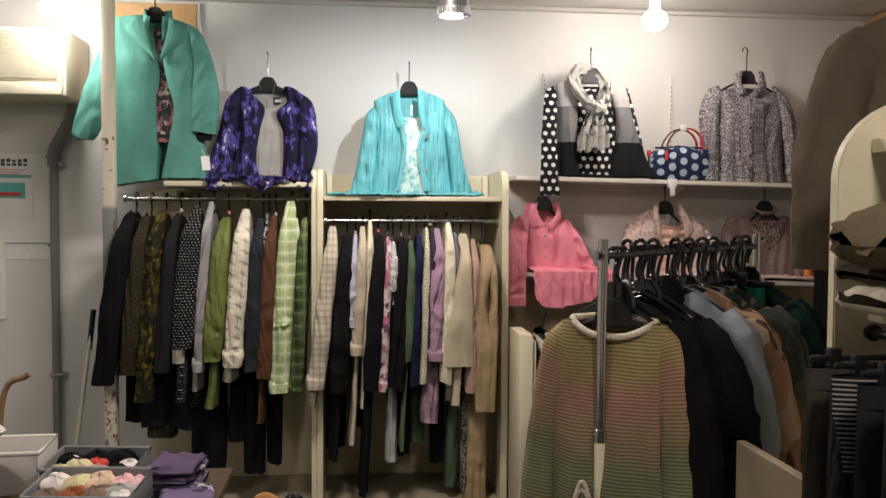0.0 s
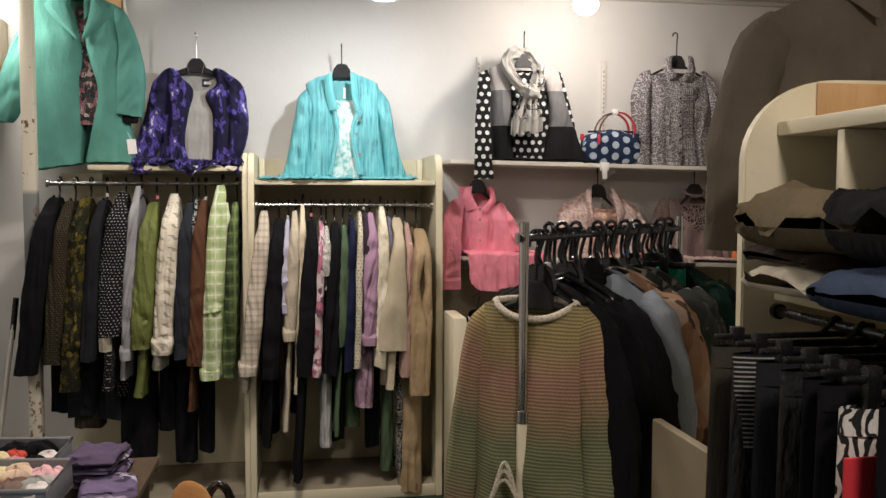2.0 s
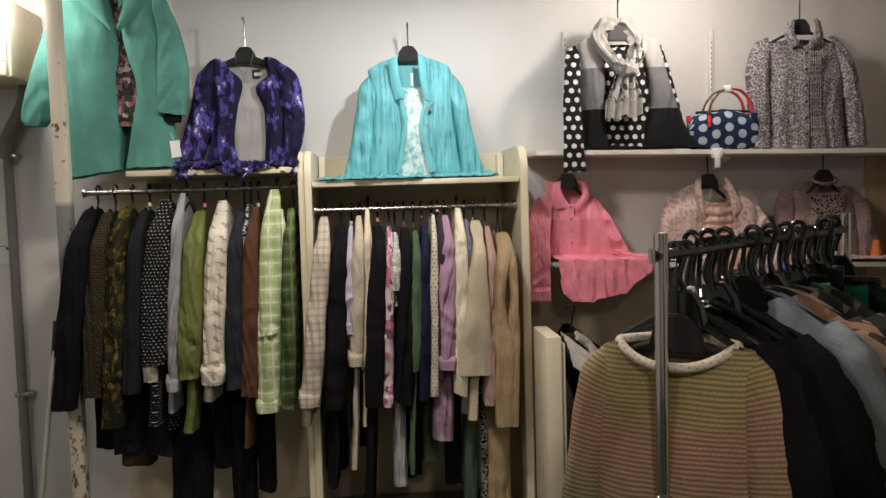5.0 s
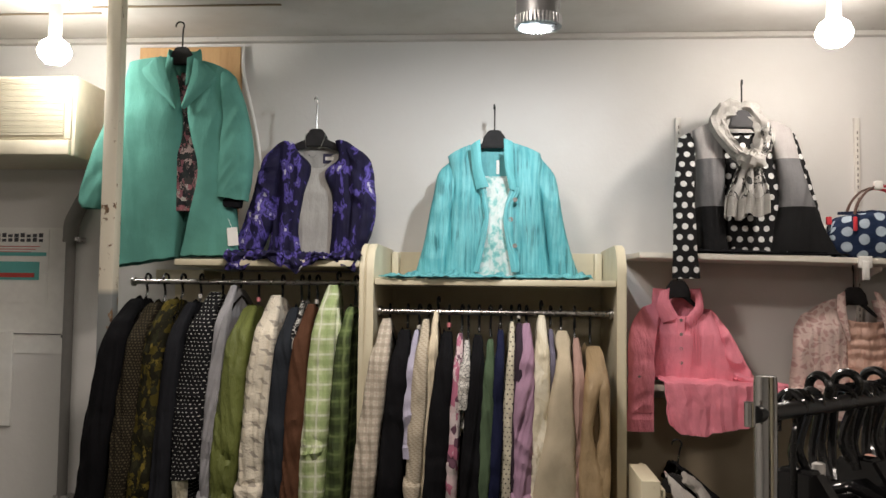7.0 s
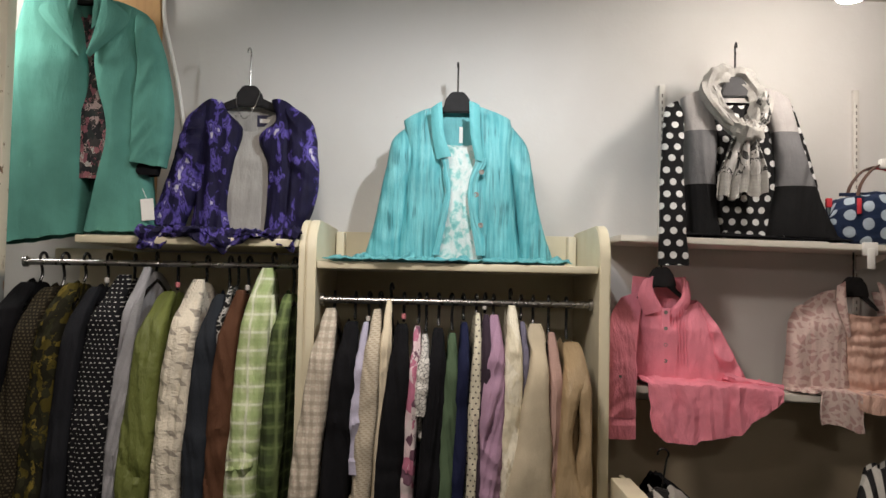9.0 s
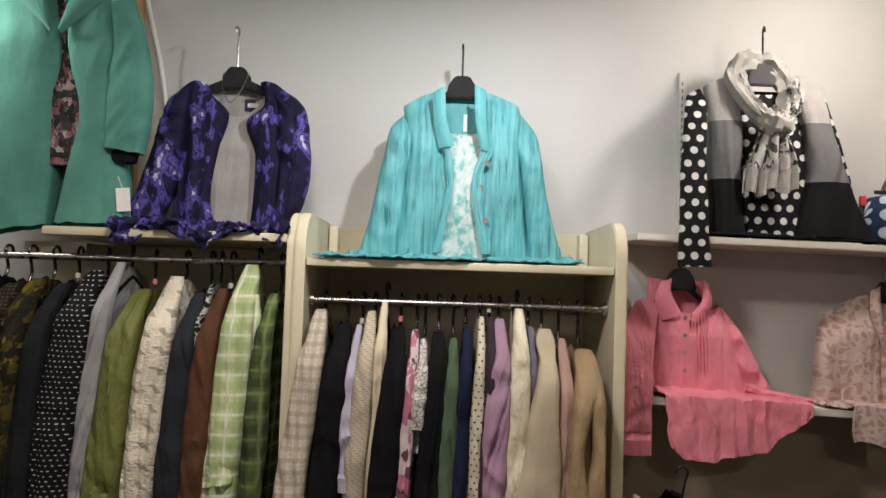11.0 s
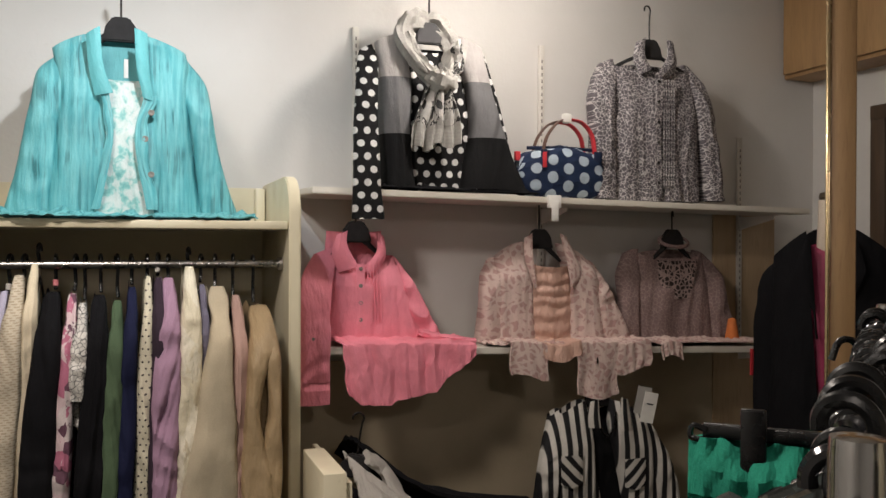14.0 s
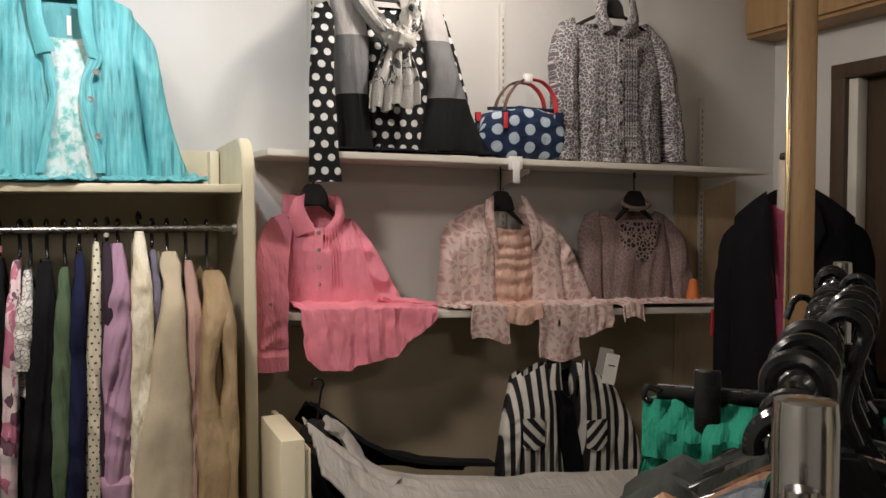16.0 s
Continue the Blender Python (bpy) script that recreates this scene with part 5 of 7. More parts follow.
def peach(u, v):
    a = math.pi * (u - 0.5)
    sag = 0.016 * math.cos(a) ** 2
    return (1.405 + 0.10 * math.sin(a), 4.632 - 0.055 * math.cos(a) - 0.0040 * math.sin(42 * v + 2.5 * fbm(u * 3, v * 3, 1) + 6 * sag * 20) * math.cos(a), 1.455 - 0.03 * math.cos(a) - 0.28 * v - sag * v)
part("trunk", sheet(peach, 30, 80, 0.003), PEACHTOP, gt)
over_edge(1.325, 1.450, 1.153, 1.105, PEACHTOP, gt, 3.0, "hem")
hanger(Matrix.Translation((1.372, 4.63, 0)), 1.545, 0.085, 0.10, None, None, turn=1.1, thick=0.012)

# mauve lace top
g = garment("lace_jumper", (1.95, 4.66, 1.13), "mauve openwork lace top propped on the shelf")
panel("trunk", [(1.578, 1.815, 2.095), (1.40, 1.795, 2.115), (1.25, 1.790, 2.125), (1.135, 1.785, 2.14)], 4.675, 0.055, LACE, g, fold=0.010, seed=19.0, freq=12, drop=(0.105, 0.105), scoop=0.05)
panel("yoke", [(1.45, 1.87, 2.05), (1.38, 1.88, 2.04), (1.30, 1.90, 2.02)], 4.632, 0.012, LACEYOKE, g, fold=0.004, seed=19.3, scoop=0.02, label="coarse openwork yoke")
arm("sleeve", [(1.495, 1.765, 1.83), (1.40, 1.722, 1.81), (1.28, 1.722, 1.80), (1.150, 1.700, 1.80)], 4.665, 0.045, LACE, g, fold=0.008, crease=0.010, seed=21.0, freq=12)
arm("sleeve", [(1.490, 2.080, 2.135), (1.40, 2.100, 2.185), (1.28, 2.110, 2.205), (1.145, 2.120, 2.232)], 4.665, 0.045, LACE, g, fold=0.008, crease=0.010, seed=22.0, freq=12)
C = Matrix.Translation((1.955, 4.66, 0))
part("neckband", tube([C @ Vector((0.062 * math.sin(a), -0.012 - 0.03 * math.cos(a), 1.520 - 0.022 * math.cos(a))) for a in np.linspace(0, math.tau, 25)], 0.008, 8, None, 0.7), LACE, g)
part("hem", sheet(lambda u, v: (1.66 + 0.60 * u, 4.63 - 0.138 * v + 0.012 * fbm(u * 12, v * 2, 3), 1.158 - 0.021 * u + 0.022 * abs(fbm(u * 16, v * 4, 7)) * math.sin(math.pi * v)), 70, 12, 0.003), PINKPRINT, g, "crumpled hem along the shelf")
over_edge(1.79, 1.86, 1.137, 1.085, PINKPRINT, g, 6.0, "loose_end")
hanger(C, 1.55, 0.085, 0.085, None, None, turn=1.1, thick=0.012)
cone = solid("thread_cone", lathe([(0.026, 1.14), (0.027, 1.145), (0.015, 1.22), (0.006, 1.225)], 18, Matrix.Translation((2.175, 4.58, 0))), plain("orange_thread", (0.70, 0.20, 0.05), 0.7, 0, 0.4, 300), "orange cone of sewing thread on the shelf", "thread", smooth=True)
rt = solid("red_tag", box(2.19, 2.21, 4.49, 4.497, 1.015, 1.115, 0.002), REDWEB, "narrow red ribbon tag hanging under the shelf", "tag")

# striped shirt below the lower shelf
g = garment("striped_shirt", (1.55, 4.48, 0.45), "open black and white striped shirt with chest pockets")
panel("front", [(0.970, 1.375, 1.468), (0.88, 1.352, 1.486), (0.78, 1.342, 1.494), (0.62, 1.326, 1.516), (0.46, 1.31, 1.53)], 4.47, 0.06, STRIPE, g, fold=0.013, seed=21.0, freq=12, drop=(0.04, 0.0))
panel("front", [(0.965, 1.572, 1.680), (0.88, 1.560, 1.714), (0.76, 1.572, 1.738), (0.62, 1.600, 1.765), (0.46, 1.63, 1.80)], 4.47, 0.06, STRIPE, g, fold=0.013, seed=22.0, freq=12, drop=(0.0, 0.05), lean=-0.2)
arm("sleeve", [(0.945, 1.345, 1.385), (0.86, 1.312, 1.378), (0.75, 1.284, 1.362), (0.62, 1.268, 1.346), (0.50, 1.27, 1.34)], 4.455, 0.045, STRIPE, g, fold=0.009, crease=0.010, seed=23.0, freq=12)
arm("sleeve", [(0.930, 1.675, 1.715), (0.85, 1.690, 1.752), (0.74, 1.712, 1.798), (0.60, 1.738, 1.838), (0.50, 1.75, 1.85)], 4.455, 0.045, STRIPE, g, fold=0.009, crease=0.010, seed=24.0, freq=12)
flap("collar", [(1.482, 0.985), (1.486, 0.93), (1.492, 0.885)], [(1.452, 0.975), (1.442, 0.92), (1.445, 0.888)], 4.405, STRIPE, g, 0.012)
flap("collar", [(1.570, 0.985), (1.570, 0.93), (1.575, 0.870)], [(1.600, 0.975), (1.612, 0.91), (1.618, 0.868)], 4.405, STRIPE, g, 0.012)
for px, pz, s in ((1.385, 0.80, -1), (1.630, 0.77, 1)):
    part("pocket", sheet(lambda u, v: (px + 0.080 * (u - 0.5), 4.402 - 0.004 * math.sin(3.1 * u), pz - 0.095 * v - 0.014 * (1 - abs(2 * u - 1)) * v ** 4), 8, 12, 0.003), cloth("diagonal_stripe", None, lambda m, uv: stripes((0.62, 0.60, 0.56), (0.02, 0.02, 0.022), 0.037, 0.5, 0)(m, m.node("ShaderNodeVectorRotate", 0, {"Vector": uv, "Angle": 0.75 * s}, rotation_type="Z_AXIS"))), g)
inn = garment("black_vest", (1.53, 4.50, 0.5), "black vest inside the striped shirt")
panel("trunk", [(0.94, 1.46, 1.60), (0.75, 1.45, 1.64), (0.46, 1.45, 1.68)], 4.50, 0.055, BLACK, inn, fold=0.008, seed=23.5, scoop=0.05)
part("chain", tube([(1.49, 4.43, 0.93), (1.51, 4.425, 0.87), (1.535, 4.42, 0.85), (1.56, 4.425, 0.88), (1.57, 4.43, 0.93)], 0.004, 8, 24), BLACKP, inn, "dark twisted cord at the neck")
hanger(Matrix.Translation((1.53, 4.49, -0.08)), 1.075, 0.15, 0.12, None, None, turn=1.1)
tag = thing("price_tag", (1.69, 4.41, 0.9), "white price tags hanging on the striped shirt", "tag", "price tags")
tm = Matrix.Translation((1.685, 4.395, 0.965)) @ pose(0, 0, 0, 0, 12, -10)
part("card", box(-0.024, 0.024, -0.002, 0.002, -0.075, 0.03, 0, None, tm), PAPER, tag, smooth=False)
part("card", box(-0.05, 0.0, 0.004, 0.008, -0.05, 0.045, 0, None, tm), GREYTOP, tag, "grey backing card", False)
part("print", box(-0.012, 0.012, -0.0032, -0.0021, -0.012, -0.008, 0, None, tm), INK, tag, "", False)

# ---- clothes on the rails ----


BEADS = (None, plain("bead_pink", (0.75, 0.25, 0.28), 0.4), plain("bead_white", (0.7, 0.68, 0.65), 0.4), None, plain("bead_blue", (0.03, 0.14, 0.5), 0.4), plain("bead_green", (0.10, 0.45, 0.33), 0.4), plain("bead_peach", (0.75, 0.40, 0.32), 0.4))


def hung(name, label, x, w, top, bottom, material, zrail, yr=RAILY, cuff=None, seed=1.0, shift=0.0, lower=None, turn=0.0, hook=None, group="clothes on the rails", fold=0.007, flare=1.0, neck=False, ahead=0.0, sleeveless=False):
    """A garment seen from its sleeve side on a rail: x at the shoulder, w its width across, shift sideways at the hem."""
    M = Matrix.Translation((x, yr, 0)) @ pose(0, 0, 0, 0, 0, -90 + turn + 4 * math.sin(seed * 2.7))
    g = thing(name, (x, yr, bottom), label, "clothing", group)
    z = top + 0.083
    reach = 0.198 + 0.28 * (w - 0.065) + 0.006 * math.sin(seed * 1.9) + ahead
    lo = lower if lower is not None else bottom
    c = cuff if cuff is not None else bottom
    k = 0.95 * shift / (c - z)
    S = M @ Matrix(((1, 0, 0, 0), (0, 1, k, -k * z), (0, 0, 1, 0), (0, 0, 0, 1)))
    part("trunk", body(S, reach - 0.01, reach + 0.005, w * 0.22, w * 0.36, z, lo, 0.085, 0.03, 0.0, None, fold, seed, 60, 30, peak=0.006 + 0.012 * abs(math.sin(seed * 3.7))), material, g)
    rnd = random.Random(int(seed * 100))
    y0 = yr - reach - 0.005
    h = top + 0.02 - c
    wide = 1.28 if flare > 1.3 else 1.0
    rows = []
    # shoulder point, upper arm, elbow and forearm: width and sideways swing vary from garment to garment
    rows.append((z + (0.014 if neck else 0.0), x - 0.17 * w, x + 0.17 * w, reach - 0.075))
    rows.append((z - 0.020, x - 0.27 * w, x + 0.25 * w, reach - 0.10))
    girth = (0.60, 0.74, 0.86, 0.95, 1.0, 0.97, 0.98, 0.92) if wide == 1 else (0.42, 0.50, 0.58, 0.78, 1.0, 1.16, 1.36, 1.50)
    for (t, dy), f in zip(((0.0, 0.055), (0.05, 0.030), (0.13, 0.012), (0.30, 0.004), (0.48, 0.0), (0.62, -0.006), (0.80, 0.002), (1.0, 0.008)), girth):
        f *= 1 + (rnd.uniform(-0.05, 0.05) if t > 0.05 else 0)
        mid = x + shift * t + rnd.uniform(-0.03, 0.03) * w * min(1, t * 3)
        rows.append((top + 0.02 - h * t, mid - 0.5 * w * f, mid + 0.5 * w * f, dy))
    if sleeveless:
        return g, rows, y0
    d = min(0.05, 0.02 + 0.4 * w)
    panel("sleeve", rows, y0, d, material, g, fold=0.011 if wide == 1 else 0.006, crease=rnd.uniform(0.006, 0.014) if wide == 1 else 0.003, seed=seed, freq=rnd.uniform(20, 34) if wide == 1 else 10, lean=rnd.uniform(-0.25, 0.25), nu=40, nv=56, hem=(rnd.uniform(-0.01, 0.01), rnd.uniform(-0.01, 0.01)))
    if name in ("mauve_shirt", "oatmeal_jacket", "green_plaid_shirt", "check_shirt", "grey_shirt", "lavender_blouse", "flowered_blouse"):
        e = rows[-1]
        panel("cuff", [(c + 0.062, e[1] - 0.002, e[2] + 0.002), (c + 0.03, e[1] - 0.004, e[2] + 0.004), (c - 0.004, e[1], e[2])], y0, d * 1.15, material, g, fold=0.005, crease=0.004, seed=seed + 2, freq=30, nu=36, nv=12)
    hanger(M, z + 0.004, 0.15, max(0.06, zrail - z + 0.022), BLACKP, hook or BLACKP, turn=0.25 * math.sin(seed * 5), wedge=False, slope=0.08, gauge=0.0048, bead=BEADS[int(seed * 13) % 11] if int(seed * 13) % 11 < 3 else None, thick=0.009)
    return g


def legs(name, label, x, w, top, bottom, material, y=RAILY - 0.1, depth=0.09, seed=0.0, group="clothes on the rails", parent=None, dx=0.0):
    """A trouser leg or skirt that hangs below the jackets."""
    h = top - bottom
    rows = [(top - h * t, x + dx * t - 0.5 * w * f, x + dx * t + 0.5 * w * f, 0.02 * math.sin(3 * t + seed)) for t, f in ((0, 0.85), (0.3, 0.95), (0.6, 1.0), (0.85, 1.06), (1, 1.04))]
    hem = (0.012 * math.sin(seed * 3), 0.012 * math.cos(seed * 5))
    if parent:
        return panel(name, rows, y, depth * 0.6, material, parent, fold=0.012, seed=seed, freq=20, back=0.8, hem=hem)
    ob = thing(name, (x, y, bottom), label, "clothing", group)
    panel("drape", rows, y, depth * 0.7, material, ob, fold=0.016, crease=0.006, seed=seed, freq=18, back=0.8, hem=hem, nu=44, nv=50)
    return ob


def fab(name, colour, pattern=None, rough=0.85, wrinkle=0.4, fuzz=False):
    return cloth(name, colour, pattern, rough, 0.15, wrinkle, 0.25, 1.0, fuzz)


LAV, OAT = fab("lavender", (0.46, 0.44, 0.56)), fab("oatmeal_weave", None, dashes((0.52, 0.46, 0.36), (0.38, 0.32, 0.24), 0.02, 0.006, 0.6, 0.5))
CREAMC, TANC = fab("cream_cotton", (0.62, 0.54, 0.40)), fab("khaki_satin", (0.36, 0.26, 0.145), None, 0.55, 0.6)
PINKFL = fab("pink_purple_flowers", None, blotches([(0.0, (0.62, 0.48, 0.50)), (0.4, (0.45, 0.16, 0.24)), (0.6, (0.60, 0.52, 0.52)), (0.8, (0.14, 0.07, 0.10))], 48, 0.015))
WLACE = fab("white_lace", None, cells((0.66, 0.64, 0.60), (0.10, 0.10, 0.10), 95, 0.05))
WGREY = fab("pale_grey_pleats", None, stripes((0.52, 0.52, 0.51), (0.40, 0.40, 0.40), 0.014))
SAGE, NAVYB = fab("sage_green", (0.085, 0.13, 0.075)), fab("deep_navy", (0.012, 0.015, 0.045))
CDOT = fab("cream_speckled", None, dots((0.62, 0.58, 0.45), (0.06, 0.05, 0.05), 0.016, 0.17))
AUB, MAUVE = fab("aubergine", (0.04, 0.027, 0.04)), fab("mauve_cotton", (0.39, 0.245, 0.35))
MAUVEFL = fab("mauve_printed", None, blotches([(0.0, (0.36, 0.24, 0.32)), (0.5, (0.27, 0.17, 0.23)), (0.8, (0.44, 0.32, 0.39))], 44))
SATIN = fab("cream_satin", None, blotches([(0.0, (0.70, 0.64, 0.48)), (0.6, (0.76, 0.71, 0.57)), (0.85, (0.60, 0.53, 0.38))], 22), 0.45, 0.8)
BEIGE, DUSTY = fab("beige_crepe", (0.52, 0.45, 0.33), None, 0.8, 0.2), fab("dusty_pink", (0.44, 0.29, 0.25))
CHECK = fab("beige_check", None, plaid((0.60, 0.55, 0.46), (0.33, 0.28, 0.22), (0.52, 0.43, 0.36), 0.03))
BTEX = fab("brown_boucle", None, dashes((0.022, 0.018, 0.012), (0.085, 0.07, 0.04), 0.010, 0.010, 0.45, 0.5))
OLPR = fab("olive_gold_print", None, blotches([(0.0, (0.016, 0.015, 0.008)), (0.5, (0.075, 0.06, 0.012)), (0.65, (0.025, 0.025, 0.012)), (0.85, (0.15, 0.115, 0.022))], 70, 0.01))
DASH = fab("black_white_tweed", None, dashes((0.010, 0.010, 0.012), (0.55, 0.54, 0.51), 0.015, 0.0135, 0.36, 0.22))
GREYC, OLIVE = fab("light_grey", (0.34, 0.34, 0.36)), fab("olive_taffeta", (0.13, 0.155, 0.035), None, 0.6, 0.8)
FUR = fab("cream_hounds_fleece", None, lambda m, uv: m.mix(m.math("MULTIPLY", m.math("LESS_THAN", m.math("FRACT", m.math("ADD", m.math("DIVIDE", m.split(m.warp(uv, 30.0, 0.02))[0], 0.055), m.math("DIVIDE", m.split(uv)[1], 0.055))), 0.34), m.math("LESS_THAN", m.math("FRACT", m.math("DIVIDE", m.split(m.warp(uv, 40.0, 0.016))[1], 0.05)), 0.42)), (0.74, 0.68, 0.56), (0.40, 0.36, 0.30)), 0.95, 0.6, True)
SLATE, BROWN = fab("slate_grey", (0.022, 0.026, 0.033)), fab("chestnut", (0.10, 0.046, 0.026))
BWPAT = fab("black_white_curls", None, cells((0.012, 0.012, 0.012), (0.5, 0.49, 0.46), 70, 0.08, 0.02))
GPLAID = fab("green_plaid", None, plaid((0.50, 0.57, 0.33), (0.32, 0.42, 0.18), (0.74, 0.77, 0.62), 0.052), 0.85, 0.7)
DPLAID = fab("dark_green_plaid", None, plaid((0.085, 0.12, 0.045), (0.03, 0.04, 0.02), (0.17, 0.22, 0.09), 0.06))

Z1 = 1.552
hung("black_jacket", "black jacket at the end of the rail beside the post", -1.355, 0.10, 1.40, 0.70, BLACK, Z1, seed=1.1, shift=-0.10, cuff=0.69)
hung("boucle_jacket", "dark brown textured jacket on the rail", -1.285, 0.085, 1.385, 0.74, BTEX, Z1, seed=2.2, shift=-0.055)
hung("printed_blouse", "black and gold printed blouse on the rail", -1.215, 0.085, 1.40, 0.62, OLPR, Z1, seed=3.3, shift=-0.06)
hung("charcoal_jacket", "charcoal jacket on the rail", -1.142, 0.07, 1.39, 0.74, CHARCOAL, Z1, seed=4.4, shift=-0.05)
hung("tweed_jacket", "black and white flecked tweed jacket on the rail", -1.055, 0.105, 1.415, 0.86, DASH, Z1, seed=5.5, shift=-0.045, lower=0.60, neck=True)
legs("cuff", "", -1.117, 0.055, 0.88, 0.775, SATIN, RAILY - 0.21, 0.05, 5.0, parent=bpy.data.objects["tweed_jacket"])
hung("grey_shirt", "light grey shirt with a pointed collar on the rail", -0.985, 0.052, 1.44, 0.75, GREYC, Z1, seed=6.6, shift=-0.045, lower=0.65, neck=True)
hung("olive_blouse", "shiny olive green blouse on the rail", -0.915, 0.095, 1.38, 0.79, OLIVE, Z1, seed=7.7, shift=-0.05, lower=0.57)
hung("fleece_coat", "cream fleece coat with houndstooth pattern on the rail", -0.825, 0.092, 1.405, 0.79, FUR, Z1, seed=8.8, shift=-0.045, lower=0.69, fold=0.012, neck=True)
panel("cuff", [(0.86, -0.908, -0.822), (0.82, -0.918, -0.818), (0.77, -0.912, -0.826)], RAILY - 0.21, 0.06, FUR, bpy.data.objects["fleece_coat"], fold=0.012, crease=0.016, seed=3.0, freq=20, label="thick turned-up cuff")
hung("slate_jacket", "slate grey jacket on the rail", -0.752, 0.075, 1.375, 0.74, SLATE, Z1, seed=9.9, shift=-0.035)
hung("curl_blouse", "black blouse with white curls on the rail", -0.722, 0.022, 1.40, 1.05, BWPAT, Z1, seed=10.1, shift=-0.02)
hung("brown_jacket", "chestnut brown jacket on the rail", -0.692, 0.075, 1.375, 0.72, BROWN, Z1, seed=11.2, shift=-0.035, lower=0.49, neck=True)
hung("green_plaid_shirt", "light green plaid shirt with rolled cuff on the rail", -0.612, 0.098, 1.445, 0.65, GPLAID, Z1, seed=12.3, shift=-0.045, neck=True)
hung("dark_plaid_shirt", "dark green plaid shirt on the rail", -0.546, 0.06, 1.38, 0.645, DPLAID, Z1, seed=13.4, shift=-0.03)
plaid_shirt = bpy.data.objects["green_plaid_shirt"]
panel("rolled_cuff", [(1.03, -0.668, -0.612), (0.98, -0.682, -0.602), (0.93, -0.676, -0.618)], RAILY - 0.235, 0.04, GPLAID, plaid_shirt, fold=0.014, crease=0.02, seed=6.0, freq=24, label="crumpled rolled-up cuff")
panel("front", [(1.46, -0.600, -0.572), (1.30, -0.606, -0.556), (1.0, -0.618, -0.560), (0.66, -0.640, -0.570)], RAILY - 0.165, 0.04, GPLAID, plaid_shirt, fold=0.014, crease=0.01, seed=8.0, freq=20)
legs("black_trousers", "long black trousers under the jackets", -0.99, 0.16, 1.2, 0.165, BLACK, RAILY, 0.10, 1.0, dx=-0.03)
legs("black_trousers", "long black trousers under the jackets", -0.775, 0.095, 1.2, 0.225, BLACK, RAILY, 0.10, 2.0, dx=-0.02)
legs("black_trousers", "short black trousers under the jackets", -0.69, 0.07, 1.2, 0.265, BLACK, RAILY, 0.10, 3.0, dx=-0.01)
legs("grey_skirt", "dark grey skirt under the jackets", -1.24, 0.13, 1.1, 0.45, CHARCOAL, RAILY, 0.10, 4.0, dx=-0.03)

Z2 = 1.447
hung("check_shirt", "beige checked shirt with a red line on the rail", -0.412, 0.085, 1.325, 0.665, CHECK, Z2, seed=1.4, shift=-0.075, lower=0.57, flare=1.2, neck=True)
hung("black_dress", "long black dress on the rail", -0.345, 0.085, 1.30, 0.64, BLACK, Z2, seed=2.5, shift=-0.045, lower=0.30)
hung("lavender_blouse", "pale lavender blouse on the rail", -0.303, 0.045, 1.285, 0.95, LAV, Z2, seed=3.6, shift=-0.01, neck=True)
hung("oatmeal_jacket", "oatmeal woven jacket with gathered cuff on the rail", -0.268, 0.060, 1.325, 0.82, OAT, Z2, seed=4.7, shift=-0.028, lower=0.38, neck=True)
hung("cream_blouse", "cream blouse on the rail", -0.232, 0.042, 1.355, 0.80, CREAMC, Z2, seed=5.8, shift=-0.025, lower=0.55, neck=True)
hung("black_coat", "long black coat on the rail", -0.19, 0.08, 1.295, 0.64, BLACK, Z2, seed=6.9, shift=-0.04, lower=0.13)
hung("flowered_blouse", "pink and purple flowered blouse on the rail", -0.143, 0.043, 1.29, 0.645, PINKFL, Z2, seed=7.1, shift=-0.03)
hung("lace_blouse", "short white lace sleeve blouse on the rail", -0.118, 0.042, 1.265, 1.12, WLACE, Z2, seed=8.2, shift=-0.008, lower=1.05)
hung("black_cardigan", "black cardigan on the rail", -0.077, 0.070, 1.285, 0.65, BLACK, Z2, seed=9.3, shift=-0.03)
hung("sage_shirt", "sage green shirt on the rail", -0.034, 0.050, 1.27, 0.78, SAGE, Z2, seed=10.4, shift=-0.025, lower=0.345)
hung("navy_blouse", "deep navy blouse on the rail", 0.002, 0.045, 1.305, 0.665, NAVYB, Z2, seed=11.5, shift=-0.025)
hung("speckled_blouse", "cream speckled blouse on the rail", 0.042, 0.038, 1.32, 0.665, CDOT, Z2, seed=12.6, shift=-0.022, neck=True)
hung("aubergine_jumper", "dark aubergine top on the rail", 0.068, 0.04, 1.33, 0.75, AUB, Z2, seed=13.7, shift=-0.01)
hung("mauve_shirt", "mauve shirt with a printed hem on the rail", 0.095, 0.070, 1.315, 0.79, MAUVE, Z2, seed=14.8, shift=-0.02, neck=True)
legs("mauve_dress", "mauve printed dress under the shirt", 0.075, 0.085, 1.15, 0.48, MAUVEFL, RAILY - 0.08, 0.11, 2.0, dx=-0.02)
hung("satin_blouse", "cream patterned satin blouse on the rail", 0.148, 0.065, 1.345, 0.675, SATIN, Z2, seed=15.9, shift=-0.02, neck=True)
hung("violet_jumper", "grey violet top on the rail", 0.182, 0.035, 1.31, 0.9, fab("grey_violet", (0.16, 0.15, 0.21)), Z2, seed=16.1, shift=-0.01)
hung("beige_jacket", "plain beige crepe jacket with a wide sleeve", 0.222, 0.105, 1.29, 0.755, BEIGE, Z2, seed=17.2, shift=-0.035, lower=0.565, flare=1.7, neck=True)
hung("dusty_pink_blouse", "dusty pink blouse on the rail", 0.272, 0.055, 1.265, 0.63, DUSTY, Z2, seed=18.3, shift=-0.018, neck=True)
